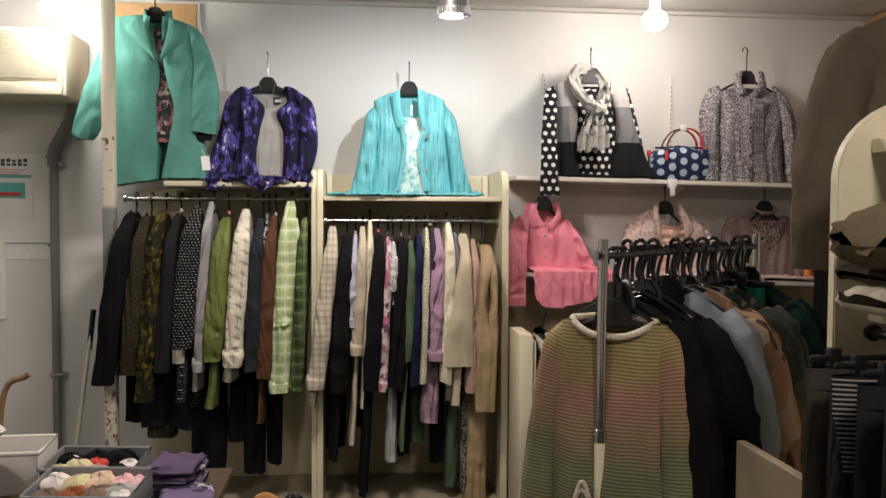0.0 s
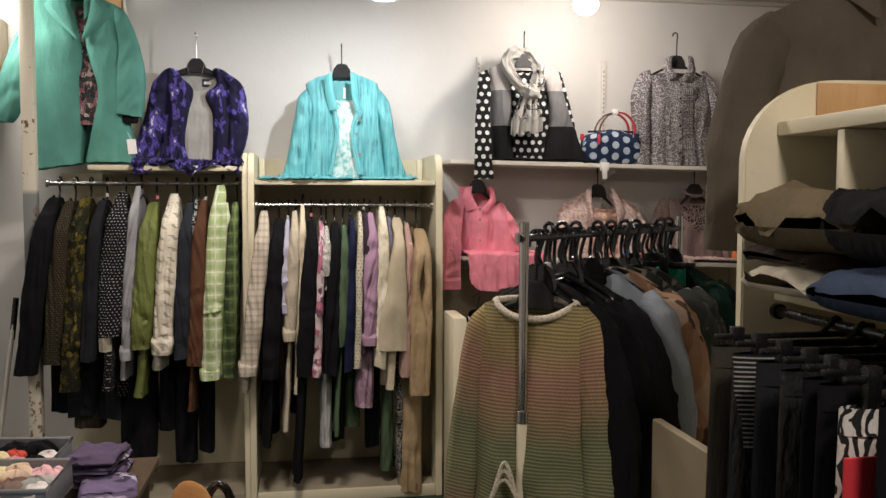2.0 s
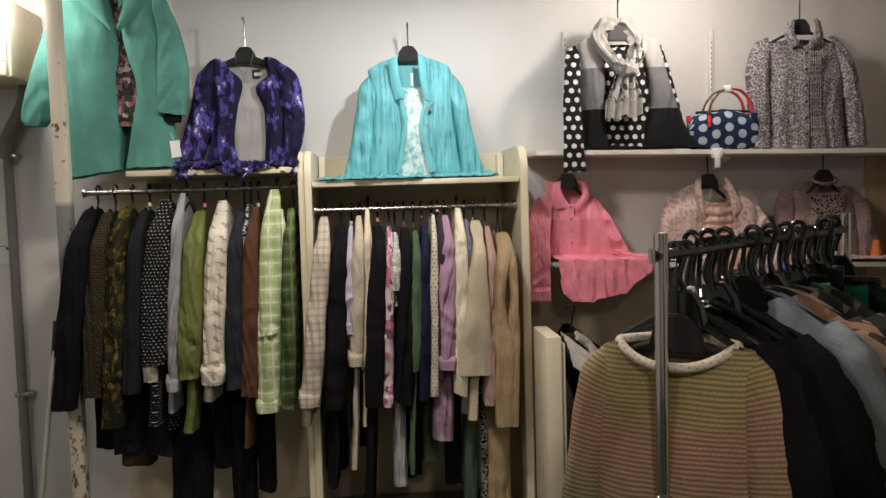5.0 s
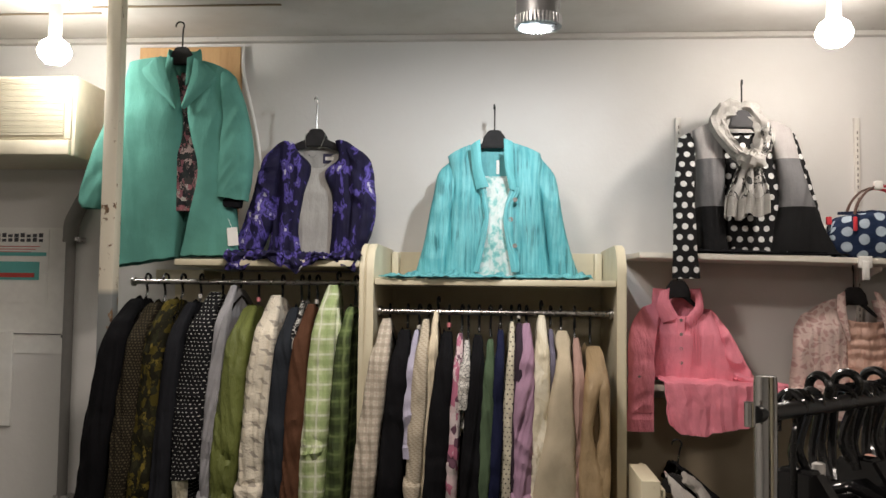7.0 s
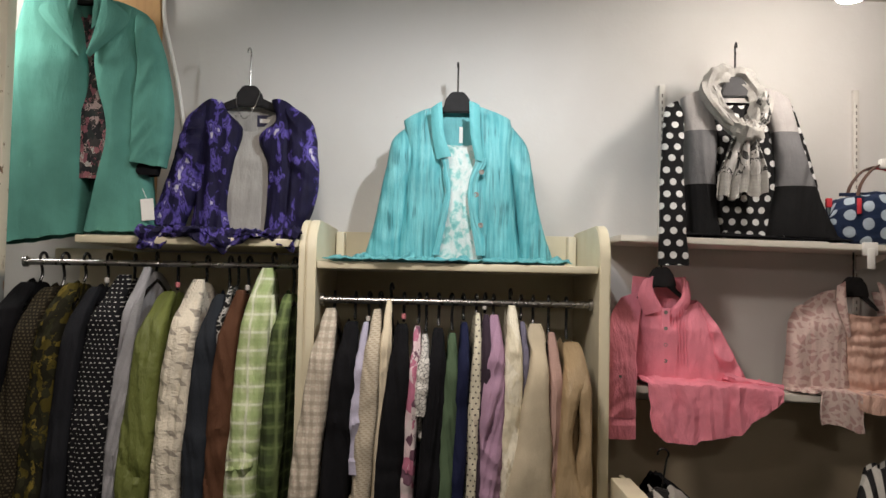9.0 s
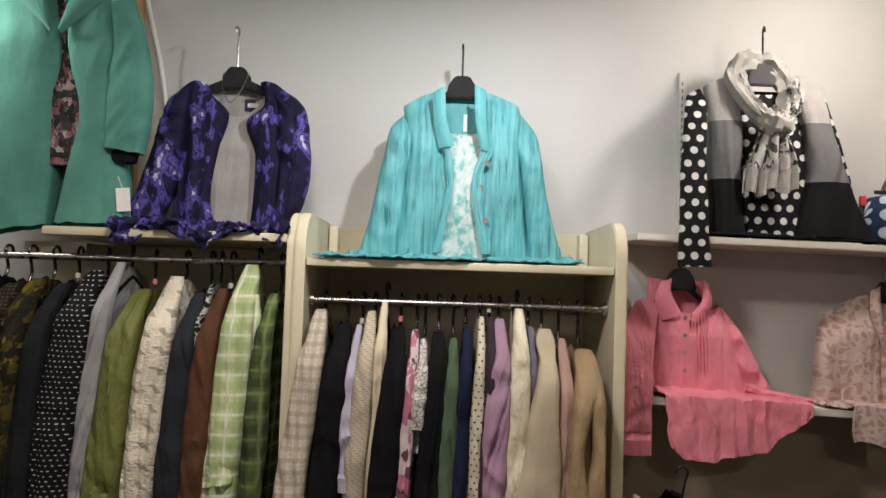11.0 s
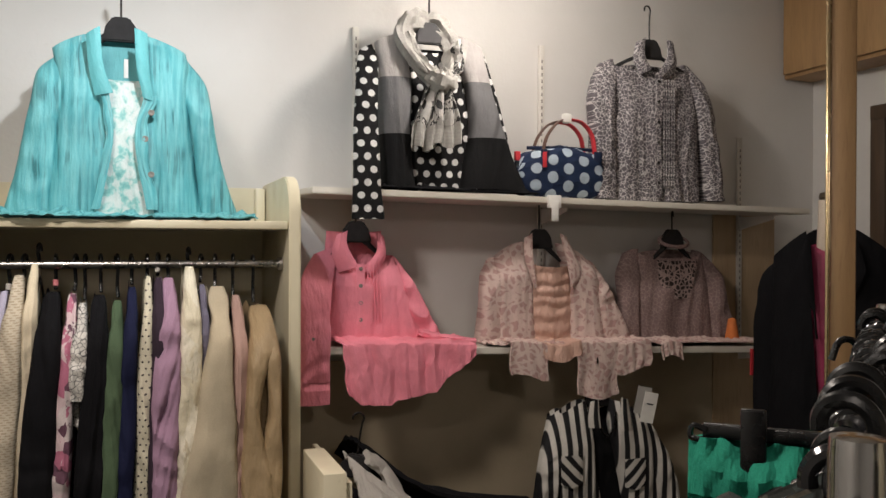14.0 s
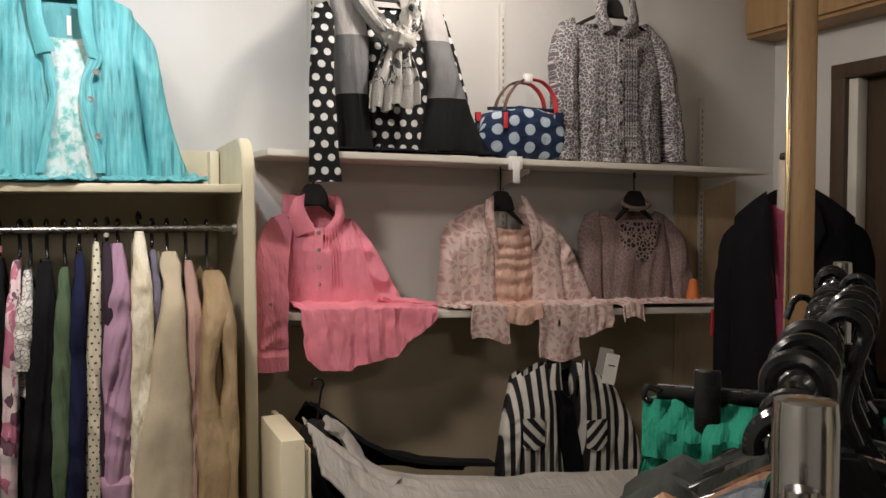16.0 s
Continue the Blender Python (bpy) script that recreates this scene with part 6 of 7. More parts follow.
dress, rows, y0 = hung("khaki_dress", "khaki satin dress with an open armhole", 0.33, 0.098, 1.25, 0.54, TANC, Z2, seed=19.4, shift=-0.02, sleeveless=True, ahead=0.01)
mid = [(r[0], (r[1] + r[2]) / 2 + 0.008) for r in rows]
slit = (-0.018, -0.020, -0.024, -0.024, -0.004, 0.012, -0.022, -0.032, -0.034, -0.034)
panel("side_front", [(r[0], r[1], m[1] - s, r[3]) for r, m, s in zip(rows, mid, slit)], y0, 0.05, TANC, dress, fold=0.008, crease=0.006, seed=19.4, freq=12, nu=36)
panel("side_back", [(r[0], m[1] + s, r[2] + 0.008, r[3]) for r, m, s in zip(rows, mid, slit)], y0 + 0.003, 0.05, TANC, dress, fold=0.008, crease=0.006, seed=20.4, freq=12, nu=36)
hanger(Matrix.Translation((0.33, RAILY, 0)) @ pose(0, 0, 0, 0, 0, -90), 1.337, 0.15, 0.132, BLACKP, BLACKP, wedge=False, slope=0.08, gauge=0.0048, thick=0.009)
for x, w, zb, mt, lab, seed in ((-1.335, 0.12, 0.46, BLACK, "black skirt among the dark clothes by the post", 11.0), (-1.225, 0.13, 0.40, BTEX, "dark brown textured skirt under the jackets", 12.0), (-1.12, 0.12, 0.43, CHARCOAL, "charcoal trousers under the jackets", 13.0), (-1.05, 0.07, 0.55, DASH, "flecked tweed skirt under its jacket", 14.0), (-0.86, 0.08, 0.36, BLACK, "black trousers under the jackets", 15.0)):
    legs("dark_skirt", lab, x, w, 1.15, zb, mt, RAILY + 0.02, 0.10, seed, dx=-0.02)
for x, w, zb, mt, lab, seed in ((-0.385, 0.09, 0.33, BLACK, "black trousers under the blouses", 16.0), (-0.265, 0.075, 0.42, BLACK, "black trousers under the blouses", 17.0), (-0.065, 0.09, 0.28, CHARCOAL, "charcoal trousers under the blouses", 18.0), (0.02, 0.07, 0.34, SAGE, "dull green trousers under the blouses", 19.0), (0.12, 0.07, 0.24, BLACK, "black trousers under the blouses", 20.0)):
    legs("long_trousers", lab, x, w, 1.1, zb, mt, RAILY + 0.03, 0.10, seed, dx=-0.015)
legs("khaki_trousers", "long khaki trousers at the end of the rail", 0.305, 0.11, 1.0, 0.03, TANC, RAILY - 0.06, 0.09, 7.0, dx=-0.02)
legs("white_skirt", "pale pleated skirt hanging under the blouses", -0.118, 0.055, 1.0, 0.285, WGREY, RAILY - 0.05, 0.10, 8.0, dx=-0.012)
legs("speckled_trousers", "narrow black and cream patterned trousers", 0.235, 0.03, 0.8, 0.10, BWPAT, RAILY - 0.05, 0.08, 9.0)
legs("olive_trousers", "dull olive trousers behind the dress", 0.18, 0.06, 0.9, 0.12, SAGE, RAILY, 0.08, 10.0)

# ---- low box of boards with a lined coat, right of the unit ----
bx = thing("board_box", (0.5, 4.1, 0), "low cream wooden bin beside the unit", "bin")
part("side", box(0.452, 0.512, 3.97, 4.249, 0.0, 0.93, 0.004), CREAM, bx)
part("inner_board", box(0.5135, 0.53, 3.985, 4.43, 0.0, 0.90, 0.003), CREAM, bx)
part("front", box(0.531, 1.9, 3.99, 4.015, 0.0, 0.42, 0.004), CREAM, bx)
GREYLIN = fab("pale_grey_lining", (0.42, 0.40, 0.37), None, 0.6, 0.5)
C = Matrix.Translation((0.635, 4.36, 0.86)) @ pose(0, 0, 0, 0, 8, -30)
hg = hanger(C, 0.0, 0.15, 0.14, FLOCK, None, turn=0.4)
ct = garment("lined_coat", (0.7, 4.3, 0.5), "black coat with pale grey lining slung over the bin")
def sweep(u, v, x0=0.0, lift=0.0, wide=0.12):
    p = spline([(0.60, 4.30, 0.865), (0.70, 4.24, 0.79), (0.82, 4.2, 0.71), (1.05, 4.17, 0.665), (1.4, 4.18, 0.64), (1.75, 4.2, 0.60)], 40)
    k = min(39, int(u * 40))
    q = p[k].lerp(p[k + 1], u * 40 - k)
    return q + Vector((x0 * 0.5, 0.10 - wide * 2.0 * v, lift - 0.10 * v * v + 0.022 * (0.5 - abs(fbm(v * 5 + u * 2, u * 2.2, 3))) + 0.012 * fbm(v * 9, u * 4, 6) - 0.02 * math.sin(9 * u) * v))
part("lining", sheet(lambda u, v: sweep(u, v), 60, 14, 0.006), GREYLIN, ct, "pale grey lining turned outwards")
part("shell", sheet(lambda u, v: sweep(u * 0.66, v, 0.10, 0.035, -0.14) + Vector((0, 0.02, 0)), 50, 12, 0.012), BLACK, ct)
part("lining_fold", tube([(0.66, 4.34, 0.87), (0.72, 4.36, 0.82), (0.76, 4.30, 0.74), (0.84, 4.22, 0.69)], lambda t: 0.03 + 0.02 * t, 12, 24, 0.5, 0.2), GREYLIN, ct)
part("shell_front", sheet(lambda u, v: (0.545 + 0.30 * u + 0.10 * v, 4.22 - 0.12 * v, 0.86 - 0.22 * u ** 0.7 - 0.45 * v + 0.02 * fbm(u * 4, v * 3)), 24, 18, 0.01), BLACK, ct)

# ---- rolling rack in front ----
A, B = Vector((0.303, 2.167, 0)), Vector((0.997, 2.789, 0))
AX = (B - A).normalized()
RZ = 1.383
rk = thing("clothes_rack", A, "chrome rolling clothes rack with cream lower tubes", "clothes rack")
for p in (A, B):
    part("upper_tube", lathe([(0.0115, 0.94), (0.0125, 0.95), (0.0125, 1.415), (0.0118, 1.423), (0.006, 1.424)], 20, Matrix.Translation(p)), CHROME, rk)
    part("lower_tube", lathe([(0.016, 0.06), (0.016, 0.935), (0.0145, 0.938)], 20, Matrix.Translation(p)), CREAM, rk)
    part("joint", lathe([(0.0175, 0.925), (0.0175, 0.955), (0.0135, 0.958)], 20, Matrix.Translation(p)), CHROME, rk)
    n = Vector((-AX.y, AX.x, 0))
    part("foot", tube([p + n * 0.24 + Vector((0, 0, 0.045)), p - n * 0.24 + Vector((0, 0, 0.045))], 0.014, 12, 4), CREAM, rk)
    for s in (-0.23, 0.23):
        part("castor", lathe([(0.018, -0.012), (0.022, -0.008), (0.022, 0.008), (0.018, 0.012)], 16, Matrix.Translation(p + n * s + Vector((0, 0, 0.0225))) @ pose(0, 0, 0, 90)), BLACKP, rk)
part("hanging_bar", tube([A - AX * 0.02 + Vector((0, 0, RZ)), B + AX * 0.02 + Vector((0, 0, RZ))], 0.0095, 14, 4), plain("dark_steel", (0.10, 0.10, 0.105), 0.3, 0.9), rk)
part("bar_clamp", tube([A - AX * 0.03 + Vector((0, 0, RZ - 0.012)), A - AX * 0.03 + Vector((0, 0, RZ + 0.014))], 0.006, 10, 2), CHROME, rk)


def rack_pose(s, side=0.0, turn=0.0):
    p = A + AX * s + Vector((AX.y, -AX.x, 0)) * side
    return Matrix.Translation(p) @ pose(0, 0, 0, 0, 0, -48.1 + turn)


# striped knitted sweater at the near end
M = rack_pose(0.055, 0.0, 14) @ Matrix.Translation((0, 0, -0.042))
g = thing("knitted_sweater", M @ Vector((0, 0, 0.6)), "chunky multicoloured striped knit sweater facing the aisle", "clothing", "clothes on the rack")
part("trunk", body(M, 0.135, 0.165, 0.03, 0.07, 1.285, 0.55, 0.03, 0.105, 0.055, None, 0.010, 31.0, 96, 46), KNIT, g)
part("sleeve", sleeve(M, [(-0.115, 0.0, 1.245), (-0.155, -0.01, 1.13), (-0.185, -0.02, 0.90), (-0.205, -0.03, 0.62)], 0.045, 0.042, 0.5, 1.0, 0.08), KNIT, g)
part("sleeve", sleeve(M, [(0.115, 0.0, 1.245), (0.155, -0.02, 1.13), (0.18, -0.04, 0.90), (0.185, -0.05, 0.62)], 0.046, 0.044, 0.5, 2.0, 0.08), KNIT, g)
def neckline(a):
    c, s = math.cos(a), math.sin(a)
    x = 0.106 * s
    return M @ Vector((x, -0.046 * c if c > 0 else -0.02 * c, 1.284 - 0.03 * (abs(x) / 0.135) ** 1.4 - (0.058 if c > 0 else 0.01) * (1 - (s * s)) ** 1))
part("neckband", tube([neckline(a) for a in np.linspace(0, math.tau, 41)], 0.009, 10, None, 1.0), CREAMTRIM, g, "cream knitted neckband")
for q in range(3):
    part("motif", tube([M @ Vector((-0.075 - 0.012 * q, -0.092, 0.80 - 0.03 * q)), M @ Vector((-0.045, -0.096, 0.875 - 0.022 * q)), M @ Vector((-0.015 + 0.012 * q, -0.092, 0.80 - 0.03 * q))], 0.0045, 8, 12), CREAMTRIM, g, "cream zigzag motif")
hanger(M, 1.30, 0.13, 0.125, FLOCK, BLACKP, turn=1.3, slope=0.04)

LTBLUE = fab("pale_blue_grey", (0.30, 0.34, 0.39))
PEACHP = fab("peach_brown_print", None, blotches([(0.0, (0.50, 0.30, 0.20)), (0.5, (0.35, 0.20, 0.12)), (0.7, (0.55, 0.40, 0.30)), (0.88, (0.10, 0.07, 0.05))], 16))
CAMO = fab("grey_blotched_print", None, blotches([(0.0, (0.05, 0.055, 0.05)), (0.4, (0.15, 0.15, 0.13)), (0.6, (0.075, 0.09, 0.085)), (0.8, (0.24, 0.22, 0.18))], 14))
GREENTR = fab("bright_green_cotton", (0.02, 0.225, 0.15), None, 0.85, 0.8)
DGREEN = fab("bottle_green", (0.007, 0.026, 0.018))
YEL = fab("mustard_print", None, blotches([(0.0, (0.42, 0.25, 0.05)), (0.5, (0.08, 0.06, 0.03)), (0.7, (0.45, 0.32, 0.12))], 12))


def racked(name, label, s, material, top, bottom, side=0.0, w=0.2, thick=0.04, seed=1.0, turn=0.0):
    M = rack_pose(s, side, turn + 7 * math.sin(seed * 4.1))
    top += 0.012
    g = thing(name, M @ Vector((0, 0, bottom)), label, "clothing", "clothes on the rack")
    part("trunk", body(M, w, w + 0.03, 0.014, thick, top, bottom, 0.12, 0.06, 0.04, None, 0.015, seed, 60, 36), material, g)
    part("sleeve", sleeve(M, [(w - 0.06, 0, top - 0.075), (w + 0.01, -0.02, top - 0.21), (w + 0.055, -0.03, top - 0.38), (w + 0.05, -0.03, top - 0.56)], 0.058, 0.052, 0.5, seed, 0.17, 40, 20), material, g)
    part("sleeve", sleeve(M, [(-w + 0.06, 0, top - 0.075), (-w - 0.01, 0, top - 0.21), (-w - 0.045, 0.01, top - 0.38), (-w - 0.04, 0, top - 0.56)], 0.05, 0.045, 0.5, seed + 5, 0.17, 40, 20), material, g)
    hanger(M, top + 0.012, 0.17, RZ - top + 0.022, BLACKP, BLACKP, turn=0.2 * math.sin(seed * 3), wedge=False, gauge=0.0055)
    return g


racked("black_jacket", "black jacket on the rolling rack", 0.13, BLACK, 1.275, 0.55, 0.0, 0.175, 0.04, 1.3)
racked("black_cardigan", "black cardigan on the rolling rack", 0.20, BLACK, 1.275, 0.5, 0.0, 0.18, 0.045, 2.3)
racked("black_coat", "dark coat on the rolling rack", 0.27, CHARCOAL, 1.27, 0.45, 0.0, 0.185, 0.045, 3.3)
racked("blue_grey_shirt", "pale blue grey shirt on the rolling rack", 0.355, LTBLUE, 1.292, 0.6, 0.02, 0.205, 0.03, 4.3)
racked("peach_blouse", "peach and brown printed blouse on the rack", 0.425, PEACHP, 1.29, 0.75, 0.025, 0.205, 0.025, 5.3)
racked("blotched_shirt", "grey blotched print shirt on the rack", 0.51, CAMO, 1.285, 0.72, 0.025, 0.215, 0.03, 6.3)
racked("blotched_shirt", "grey blotched print shirt on the rack", 0.57, CAMO, 1.285, 0.72, 0.03, 0.22, 0.03, 6.9)
racked("bottle_green_coat", "bottle green coat on the rolling rack", 0.74, DGREEN, 1.29, 0.5, 0.03, 0.215, 0.04, 7.3)
racked("mustard_blouse", "mustard and brown printed blouse on the rack", 0.81, YEL, 1.28, 0.7, 0.0, 0.2, 0.03, 8.3)
racked("dark_jacket", "dark green jacket on the rolling rack", 0.87, DGREEN, 1.28, 0.6, 0.0, 0.2, 0.03, 9.3)
# spare hangers bunched on the bar
GLOSS = plain("glossy_black_plastic", (0.012, 0.012, 0.013), 0.07)
for k in range(32):
    s = 0.07 + 0.026 * k + 0.014 * math.sin(k * 5.3)
    hanger(rack_pose(s, 0.0, 8 * math.sin(k * 2.1)), 1.30 + 0.012 * math.sin(k * 1.9), 0.12, 0.10 - 0.012 * math.sin(k * 1.9), GLOSS, GLOSS, turn=0.9 * math.sin(k * 1.7), wedge=k % 5 == 0, gauge=0.0052, slope=0.06, bead=BEADS[k % 7] if k % 4 == 2 else None)

# green trousers on a clip hanger
M = rack_pose(0.66, -0.02, 4) @ Matrix.Translation((-0.018, 0, -0.055))
g = thing("green_trousers", M @ Vector((0, 0, 0.45)), "bright green cotton trousers with gathered waist on clips", "clothing", "clothes on the rack")
def trouser(u, v, z0=1.285, z1=0.485, grow=0.05, out=0.0):
    a = math.tau * u
    w = 0.165 + grow * math.sin(min(1, v * 2.5) * 1.57) + out
    gather = 0.0065 * math.sin(34 * math.sin(a) + 3 * noise.noise(Vector((math.sin(a) * 4, v * 3, 1)))) + 0.006 * noise.noise(Vector((math.sin(a) * 16, v * 2, 5)))
    return M @ Vector((w * math.sin(a), -(0.012 + 0.040 * min(1, v * 2 + (1.285 - z0) * 0) + out) * math.cos(a) - gather * (1 - 0.6 * v) * (1 if math.cos(a) > 0 else 0.4), z0 + (z1 - z0) * v + 0.004 * math.sin(13 * math.sin(a))))
part("waistband", sheet(lambda u, v: trouser(u, v, 1.326, 1.262, 0.0, 0.004), 140, 8, 0.003), GREENTR, g)
part("trouser_front", sheet(trouser, 140, 40), GREENTR, g)
part("seam", tube([Vector(trouser(0.75 + 0.5 * k / 60, 0.0, 1.258, 1.2, 0.0, 0.006)) for k in range(61)], 0.0022, 6), GREENTR, g)
for x in (-0.10, 0.05):
    part("belt_loop", box(x - 0.008, x + 0.008, -0.034, -0.026, 1.26, 1.315, 0.002, None, M), GREENTR, g)
h = thing("clip_hanger", M @ Vector((0, 0, 1.34)), "black plastic trouser hanger with two clips", "hanger", "clothes hangers")
part("bar", box(-0.155, 0.20, -0.004, 0.006, 1.328, 1.346, 0.003, None, M), BLACKP, h)
for x in (-0.095, 0.115):
    cl = part("clip", box(x - 0.0145, x + 0.0145, -0.034, -0.026, 1.268, 1.372, 0.003, None, M), BLACKP, h)
    part("clip_back", box(x - 0.0145, x + 0.0145, 0.022, 0.028, 1.268, 1.372, 0.003, None, M), BLACKP, cl)
    part("window", box(x - 0.0075, x + 0.0075, -0.0355, -0.0338, 1.325, 1.358, 0.0006, None, M), CHROME, cl, "steel spring in the clip's slot")
    for q in range(3):
        part("rib", box(x - 0.011 + 0.009 * q, x - 0.007 + 0.009 * q, -0.036, -0.0338, 1.284, 1.316, 0.0006, None, M), GLOSS, cl)
    part("jaw", box(x - 0.020, x + 0.020, -0.040, -0.022, 1.252, 1.274, 0.004, None, M), BLACKP, cl)
part("end_hook", tube([M @ Vector(p) for p in ((-0.150, -0.004, 1.338), (-0.165, -0.004, 1.342), (-0.168, -0.004, 1.328), (-0.150, -0.004, 1.325))], 0.004, 8, 12), BLACKP, h)
part("hook", tube([M @ Vector((0.02, 0.017, 1.31)), M @ Vector((0.02, 0.017, 1.40)), M @ Vector((0.012, 0.01, 1.447)), M @ Vector((-0.005, 0.0, 1.452)), M @ Vector((-0.014, -0.005, 1.43))], 0.004, 8, 12), BLACKP, h)

# ---- shelving with folded clothes, on the east side of the aisle ----
su = thing("shelf_unit", (0.9, 1.0, 0), "cream shelving with a rounded end panel and folded clothes", "shelf unit")
pts = [(0.60, 0.0), (0.60, 1.55)] + [(0.60 + 0.19 * (1 - math.cos(a)), 1.55 + 0.16 * math.sin(a)) for a in np.linspace(0.1, math.pi / 2, 10)] + [(1.25, 1.715), (1.25, 0.0)]
part("end_panel", prism(pts, 1.66, 1.684, 1, 0.003), CREAM, su)
part("top_shelf", box(0.665, 1.25, 0.35, 1.658, 1.60, 1.628), CREAM, su)
part("middle_shelf", box(0.665, 1.25, 0.35, 1.658, 1.285, 1.308), CREAM, su)
part("divider", box(0.67, 1.25, 1.46, 1.482, 1.309, 1.599), CREAM, su)
part("divider", box(0.67, 1.25, 0.9, 0.922, 1.309, 1.599), CREAM, su)
part("back_board", box(1.251, 1.27, 0.35, 1.684, 0.0, 1.715), PLY, su)
part("raw_edge", box(0.745, 1.25, 1.655, 1.659, 1.63, 1.703, 0.001), PLY, su, "unpainted orange wood strip")
part("end_panel", prism(pts, 0.325, 0.349, 1, 0.003), CREAM, su)
# cream board in a darker tan: the dim light here is put into its colour
lb = solid("side_board", box(0.535, 0.557, 1.64, 1.92, 0.0, 0.99, 0.003), paint("dimmed_cream_board", (0.23, 0.185, 0.12), (0.15, 0.12, 0.08), 0.6, 0.4), "low cream board, coloured darker for dim light, closing the shelving's end", "board")


def folded(name, label, x, y, z, lx, ly, h, material, seed=0.0, turn=0.0, crumple=0.012):
    """A folded garment: a soft slab with layered edges."""
    M = Matrix.Translation((x, y, z)) @ pose(0, 0, 0, 0, 0, turn)
    bm = bmesh.new()
    def fn(u, v):
        a = math.tau * u
        v = 0.5 - 0.5 * math.cos(math.pi * v)
        e = (1 - abs(2 * v - 1) ** 10) ** 0.5 if 0 < v < 1 else 0.0
        c, s = math.cos(a), math.sin(a)
        px = lx / 2 * (2 * v - 1)
        py = ly / 2 * math.copysign(abs(c) ** 0.5, c) * (0.85 + 0.15 * e)
        pz = h / 2 + h / 2 * math.copysign(abs(s) ** 0.6, s) * max(0.15, e)
        pz += crumple * (fbm(px * 9, py * 9, seed) + 0.8 * (0.4 - abs(noise.noise(Vector((px * 16, py * 13, seed + 5))) * 2))) * (1 if s > 0 else 0) + (0.006 * math.sin(pz * 260 + seed) if abs(c) > 0.8 else 0)
        return M @ Vector((px, py + 0.006 * math.sin(pz * 300 + seed), max(pz, 0.0)))
    return solid(name, sheet(fn, 40, 22, 0, bm), material, label, "clothing", "folded clothes", smooth=True)


KHAKI, WHITEC, DENIM = fab("khaki_cotton", (0.115, 0.09, 0.055)), fab("white_cotton", (0.66, 0.60, 0.48)), fab("dark_denim", (0.028, 0.042, 0.075))
DBROWN = fab("dark_brown_cotton", (0.035, 0.025, 0.018))
folded("folded_jeans", "white folded cotton trousers on the shelf", 0.80, 1.50, 1.309, 0.46, 0.26, 0.05, WHITEC, 1.0, 8, 0.016)
folded("folded_jumper", "dark brown folded jumper on the shelf", 0.80, 1.51, 1.362, 0.44, 0.26, 0.03, DBROWN, 2.0, -4)
folded("folded_jacket", "khaki jacket bundled on the shelf", 0.78, 1.48, 1.39, 0.48, 0.28, 0.10, KHAKI, 3.0, 14, 0.035)
folded("folded_jeans", "dark blue folded jeans hanging over the shelf edge", 0.74, 1.18, 1.309, 0.46, 0.30, 0.07, DENIM, 4.0, 3)
folded("folded_jumper", "black folded jumper on the shelf", 0.78, 1.2, 1.38, 0.46, 0.32, 0.12, BLACK, 5.0, -6, 0.03)

# trousers on clip hangers along the shelf front
rail("clothes_rail", (0.662, 1.64, 1.266), (0.662, 0.36, 1.266), 0.009, "black rail under the shelving", BLACKP)
STEXT = fab("black_ribbed", None, stripes((0.012, 0.012, 0.013), (0.30, 0.29, 0.28), 0.0075, 0.35, 1))
ZEBRA = fab("zebra_print", None, lambda m, uv: m.mix(m.span(m.node("ShaderNodeTexWave", 1, {"Vector": m.scaled(uv, (1, 0.7, 1)), "Scale": 20.0, "Distortion": 9.0, "Detail": 1.5, "Detail Scale": 2.0}), 0.46, 0.54), (0.02, 0.02, 0.02), (0.62, 0.6, 0.56)))
TWIST = fab("black_satin", (0.018, 0.018, 0.02), None, 0.35, 0.9)
GREYSK = fab("warm_grey_wool", (0.045, 0.039, 0.032))
